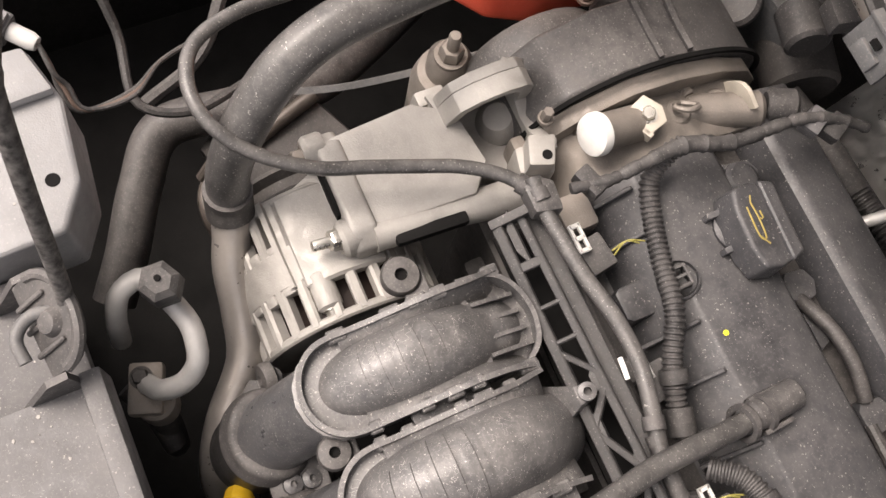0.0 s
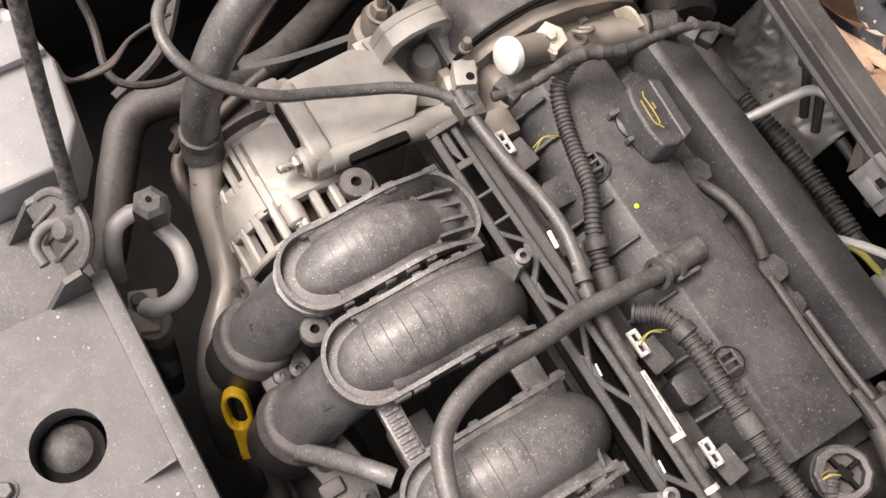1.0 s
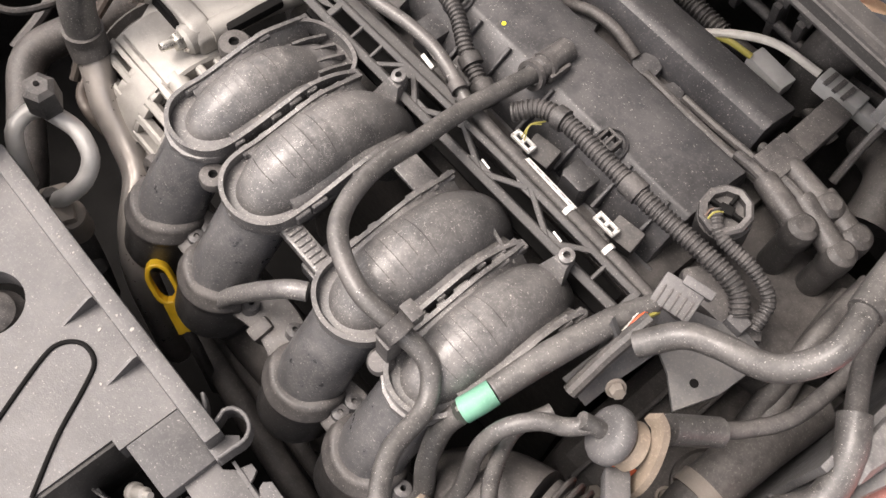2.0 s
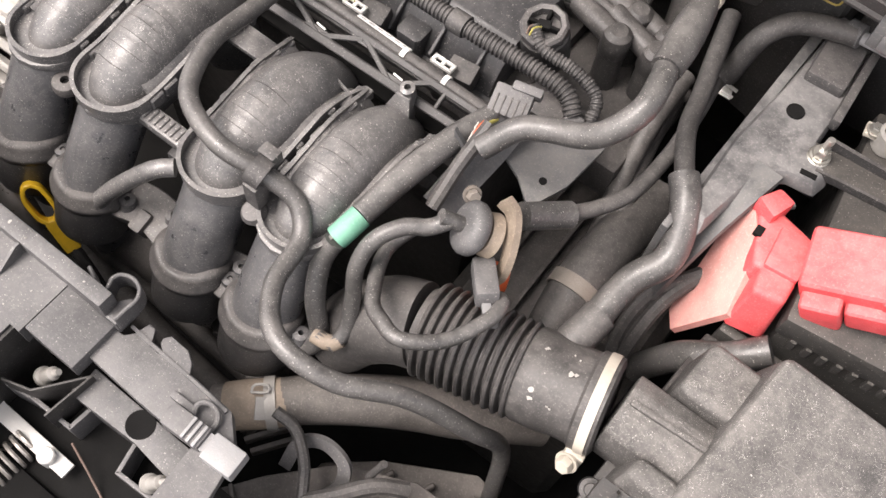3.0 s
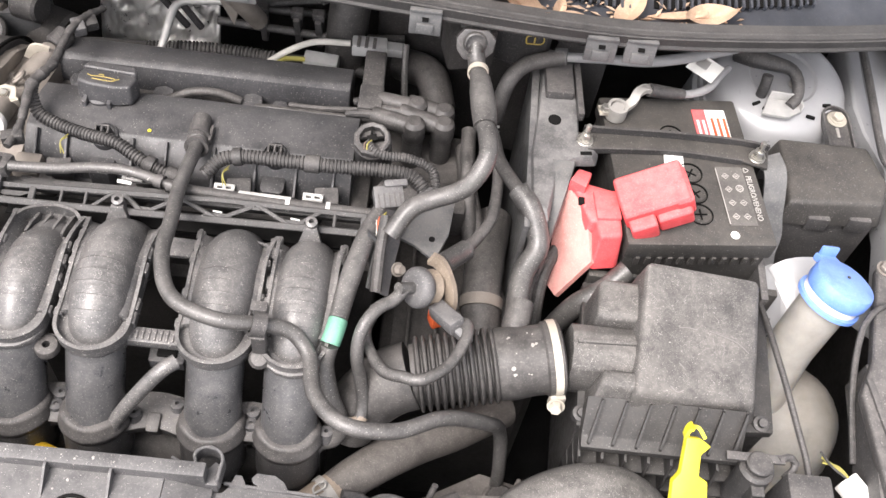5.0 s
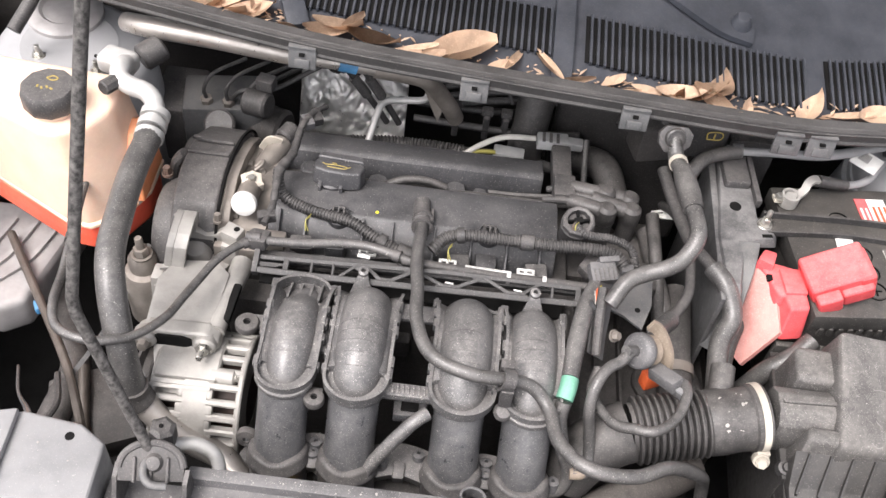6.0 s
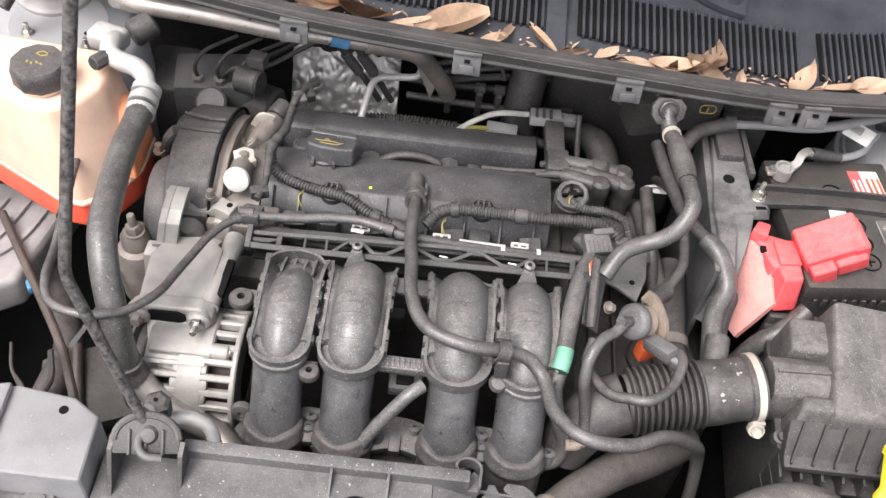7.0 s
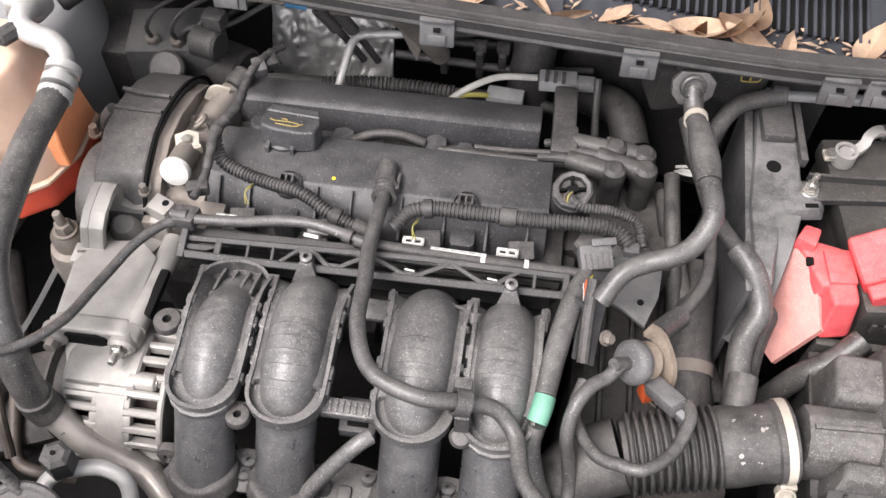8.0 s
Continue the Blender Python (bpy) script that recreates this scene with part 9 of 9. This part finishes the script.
for (xs, ys, zs), (x, y, z) in (((0.178, 0.116, 0.803), (0.223, 0.103, 0.803)), ((0.206, 0.124, 0.804), (0.254, 0.113, 0.797)), ((0.182, 0.144, 0.797), (0.224, 0.135, 0.799)), ((0.214, 0.143, 0.799), (0.253, 0.134, 0.795))):
    lead = thing("ignition_lead", (x, y, 0.74), "grey rubber ignition lead boot", "ignition lead", "ignition leads")
    bm = B()
    lathe(bm, [(0.0, 0.0), (0.0105, 0.0), (0.0112, 0.004), (0.0108, z - 0.748), (0.0, z - 0.748)], axis((x, y, 0.742), (0, 0.0, 1)), 22)
    part("boot", bm, RUBBER, lead)
    bm = B()
    lathe(bm, [(0.0, 0.013), (0.007, 0.012), (0.0112, 0.008), (0.0122, 0.002), (0.0122, -0.012), (0.011, -0.014), (0.0, -0.014)], axis((x, y, z), (0, 0.0, 1)), 24)
    part("boot_head", bm, RUBBER, lead)
    a, b = Vector((xs, ys, zs)), Vector((x, y, z + 0.001))
    d = b - a
    bm = B()
    lathe(bm, [(0.0, 0.0), (0.0082, 0.0), (0.0092, 0.003), (0.0098, d.length * 0.8), (0.0104, d.length)], axis(a, d), 20)
    part("arm", bm, RUBBER, lead)
    bm = B()
    tube(bm, [a + d * 0.05, a - d * 0.25 + Vector((0, 0, -0.004)), a - d * 0.6 + Vector((0, 0, -0.012))], 0.0045, 10)
    part("cable", bm, CORD, lead)
coil = thing("coil_pack", (0.24, 0.06, 0.70), "dark coil pack casting at the end of the head", "coil pack")
bm = B()
box(bm, (0.235, 0.095, 0.735), (0.11, 0.10, 0.03), w=0.005)
box(bm, (0.245, 0.035, 0.76), (0.08, 0.04, 0.04), w=0.005)
part("base", bm, DARK, coil)

mc = thing("heater_valve", (0.28, 0.13, 0.85), "grey plastic heater pipe union on the bulkhead", "pipe union")
UM = pose(0.272, 0.112, 0.924, 62, 0, 3)
bm = B()
prism(bm, [(-0.017, -0.008), (-0.010, -0.017), (0.008, -0.018), (0.018, -0.008), (0.020, 0.004), (0.012, 0.013), (-0.011, 0.013), (-0.018, 0.004)], -0.004, 0.004, m=UM, w=0.002)
part("flange", bm, PLASTIC, mc)
bm = B()
lathe(bm, [(0.0090, -0.002), (0.0116, -0.002), (0.0116, 0.004), (0.0104, 0.008), (0.0090, 0.009)], UM, 24)
part("socket", bm, HOSE, mc)
for x, a in ((-0.010, 8), (0.010, -8)):
    bm = B()
    prism(bm, [(-0.0055, 0.0), (0.0055, 0.0), (0.0042, 0.024), (0.0, 0.028), (-0.0042, 0.024)], -0.003, 0.003, m=pose(0.272 + x, 0.124, 0.930, 72, 0, 3) @ pose(0, 0, 0, 0, 0, -a), w=0.001)
    part("ear", bm, PLASTIC, mc)
bm = B()
tube(bm, [(0.272, 0.124, 0.926), (0.273, 0.156, 0.930), (0.274, 0.190, 0.930)], 0.010, 16)
part("pipe", bm, CORD, mc)
res = thing("bulkhead_duct", (0.22, 0.3, 0.6), "large black rubber sound pad on the bulkhead", "trim panel")
bm = B()
prism(bm, [(0.165, 0.30), (0.36, 0.26), (0.37, 0.30), (0.17, 0.34)], 0.60, 0.90, w=0.010, seg=3)
part("pad", bm, RUBBER, res)
bm = B()
tube(bm, [(0.13, 0.26, 0.72), (0.135, 0.28, 0.80), (0.145, 0.31, 0.86)], 0.024, 18)
tube(bm, [(0.20, 0.27, 0.73), (0.235, 0.24, 0.745), (0.25, 0.20, 0.73)], 0.020, 16)
part("rubber_duct", bm, RUBBER, res)
bm = B()
box(bm, (0.215, 0.285, 0.84), (0.018, 0.008, 0.026), m=pose(0, 0, 0, 20, 0, -20), w=0.002)
part("metal_clip", bm, PANEL, res)
bm = B()
tube(bm, [(0.245, 0.285, 0.79), (0.29, 0.27, 0.775), (0.34, 0.25, 0.77)], 0.005, 8)
part("edge_pipe", bm, RUBBER, res)
cylm = thing("brake_master", (0.33, 0.2, 0.75), "black brake fluid reservoir under the cowl", "reservoir")
bm = B()
box(bm, (0.325, 0.215, 0.86), (0.07, 0.06, 0.06), m=pose(0, 0, 0, 0, 0, -8), w=0.008, seg=3)
part("body", bm, CORD, cylm)
bm = B()
disc(bm, (0.322, 0.20, 0.888), (0, -0.2, 1), 0.020, 0.014, 0.003, 20)
mcap = part("cap", bm, CORD, cylm)
bm = B()
for k in range(2):
    box(bm, (0.316 + 0.012 * k, 0.198, 0.9035), (0.008, 0.014, 0.0006), m=pose(0, 0, 0, 11))
part("cap_symbol", bm, AMBER, mcap)
bm = B()
tube(bm, [(0.330, 0.1800, 0.868), (0.330, 0.1800, 0.878), (0.346, 0.1815, 0.878), (0.346, 0.1815, 0.868)], 0.0008, 5, 0.003, shut=True)
box(bm, (0.338, 0.1805, 0.873), (0.0016, 0.0014, 0.007))
part("front_symbol", bm, FADED_Y, cylm, "worn yellow warning symbol")
bm = B()
box(bm, (0.27, 0.185, 0.86), (0.05, 0.04, 0.05), m=pose(0, 0, 0, 0, 0, 15), w=0.005)
part("cylinder", bm, DARK, cylm)
cab = thing("throttle_cable", (0.45, 0.17, 0.85), "grey cable running under the cowl", "cable")
bm = B()
tube(bm, [(0.356, 0.176, 0.858), (0.372, 0.172, 0.863), (0.41, 0.166, 0.872), (0.47, 0.172, 0.873), (0.56, 0.215, 0.866), (0.66, 0.280, 0.856)], [0.007, 0.005, 0.005, 0.006, 0.006, 0.006], 12)
part("cable", bm, PANEL_PALE, cab)
bm = B()
tube(bm, [(0.372, 0.172, 0.863), (0.348, 0.168, 0.858), (0.328, 0.158, 0.855), (0.314, 0.142, 0.842), (0.308, 0.132, 0.80)], 0.0085, 14)
part("rubber_end", bm, RUBBER, cab, "black rubber end hose")
bm = B()
lathe(bm, [(0.005, -0.007), (0.009, -0.006), (0.009, 0.006), (0.005, 0.007)], axis((0.368, 0.173, 0.862), (1, -0.15, 0.2)), 16)
part("collar", bm, PANEL, cab)
wc = thing("pipe_clip", (0.306, 0.16, 0.74), "white wire spring clip on a black hose", "clip")
bm = B()
ribbon(bm, [(0.296, 0.160, 0.752), (0.304, 0.152, 0.760), (0.316, 0.154, 0.758)], 0.012, 0.002, (0, 0.3, 1), 0.003)
for k in range(2):
    tube(bm, [(0.294, 0.158 + 0.008 * k, 0.75), (0.305, 0.150 + 0.008 * k, 0.762), (0.318, 0.152 + 0.008 * k, 0.758)], 0.0016, 6, 0.003)
part("spring", bm, WHITE, wc)
boxr = thing("relay_box", (0.40, 0.25, 0.7), "dark relay box behind the battery bracket", "relay box")
bm = B()
box(bm, (0.395, 0.235, 0.80), (0.06, 0.07, 0.11), w=0.005)
part("body", bm, CORD, boxr)

# ---- leaf litter on the cowl ----
rng = random.Random(12)


def leaf_mesh(length, width, curl, twist):
    bm = B()
    rows = []
    for i in range(9):
        u = i / 8
        w = width * math.sin(math.pi * min(1, u * 0.96 + 0.03)) ** 0.8
        z = curl * (u - 0.5) ** 2 * 4 * length
        rows.append([bm.verts.new((length * (u - 0.5), s * w / 2, z + abs(s) * w * 0.35 + twist * s * u * 0.01)) for s in (-1, -0.5, 0, 0.5, 1)])
    for a, b in zip(rows, rows[1:]):
        for j in range(4):
            bm.faces.new((a[j], a[j + 1], b[j + 1], b[j]))
    bmesh.ops.solidify(bm, geom=list(bm.faces), thickness=0.0006)
    return mesh_of("dry_leaf", bm, LEAF, 60)


leaves = [leaf_mesh(0.085, 0.034, 0.10, 0.6), leaf_mesh(0.060, 0.026, 0.22, -0.5), leaf_mesh(0.034, 0.012, 0.1, 0.3), leaf_mesh(0.060, 0.009, 0.06, 0.2)]
SPOTS = [(-0.115, 0.045, 1, 20), (-0.105, 0.056, 1, -15), (-0.065, 0.046, 1, -8), (-0.022, 0.048, 3, 4), (0.030, 0.056, 0, 10), (0.090, 0.056, 3, 75), (0.128, 0.06, 3, -50), (0.150, 0.038, 3, 6), (0.175, 0.036, 3, -4), (0.20, 0.035, 3, -8), (0.225, 0.036, 3, 8), (0.25, 0.035, 2, 15),
         (0.275, 0.046, 1, 5), (0.297, 0.052, 1, 20), (0.318, 0.060, 1, 80), (0.33, 0.040, 2, -40), (0.350, 0.046, 2, 70), (0.262, 0.040, 2, -10), (0.42, 0.05, 1, 60), (0.47, 0.05, 3, 5), (0.50, 0.05, 1, 15), (-0.205, 0.05, 1, 30), (-0.24, 0.055, 0, 10), (-0.225, 0.045, 1, -35), (-0.27, 0.06, 1, 60), (-0.285, 0.05, 0, 25),
         (-0.20, 0.064, 2, 80), (-0.26, 0.042, 1, -10), (-0.31, 0.056, 1, 15), (-0.16, 0.04, 2, -20), (-0.09, 0.064, 2, 50), (0.075, 0.045, 2, 10), (0.20, 0.05, 2, 30), (0.36, 0.036, 2, 10), (0.235, 0.045, 2, -20), (-0.04, 0.036, 3, 4), (0.0, 0.04, 2, 12), (0.31, 0.045, 1, -30)]
for x, s, kind, yaw in SPOTS:
    p = on_cowl(x, max(s - 0.014, 0.014), 0.008 + 0.004 * rng.random())
    ob = new("dry_leaf", leaves[kind])
    ob.matrix_basis = pose(p.x, p.y, p.z, rng.uniform(-18, 22), rng.uniform(-18, 18), yaw + rng.uniform(-6, 6))
    tagged(ob, ("curled tan dead leaf lying on the cowl", "crumpled brown dead leaf lying on the cowl", "small curled dead leaf lying on the cowl", "thin dry twig-like leaf lying on the cowl")[kind], "leaf", "dead leaves on the cowl")

# crumbled bits between the leaves
bm = B()
for k in range(600):
    u = rng.random()
    x = (-0.34 + 0.17 * rng.random()) if u < 0.3 else (-0.16 + 0.70 * rng.random())
    p = on_cowl(x, 0.018 + 0.034 * rng.random() ** 2, 0.003 + 0.006 * rng.random())
    ln, wd = 0.003 + 0.016 * rng.random() ** 3, 0.0015 + 0.003 * rng.random()
    m = pose(p.x, p.y, p.z, rng.uniform(-30, 30), rng.uniform(-30, 30), rng.uniform(-50, 50))
    q = [bm.verts.new(m @ Vector(v)) for v in ((-ln / 2, 0, 0), (0, -wd / 2, 0.001), (ln / 2, 0, 0), (0, wd / 2, 0.001), (0, 0, -0.0012))]
    for a, b, c in ((0, 1, 3), (1, 2, 3), (0, 4, 1), (1, 4, 2), (2, 4, 3), (3, 4, 0)):
        bm.faces.new((q[a], q[b], q[c]))
tagged(part("leaf_litter", bm, LITTER), "crumbled brown leaf bits along the cowl edge", "leaf litter", "", "stuff")
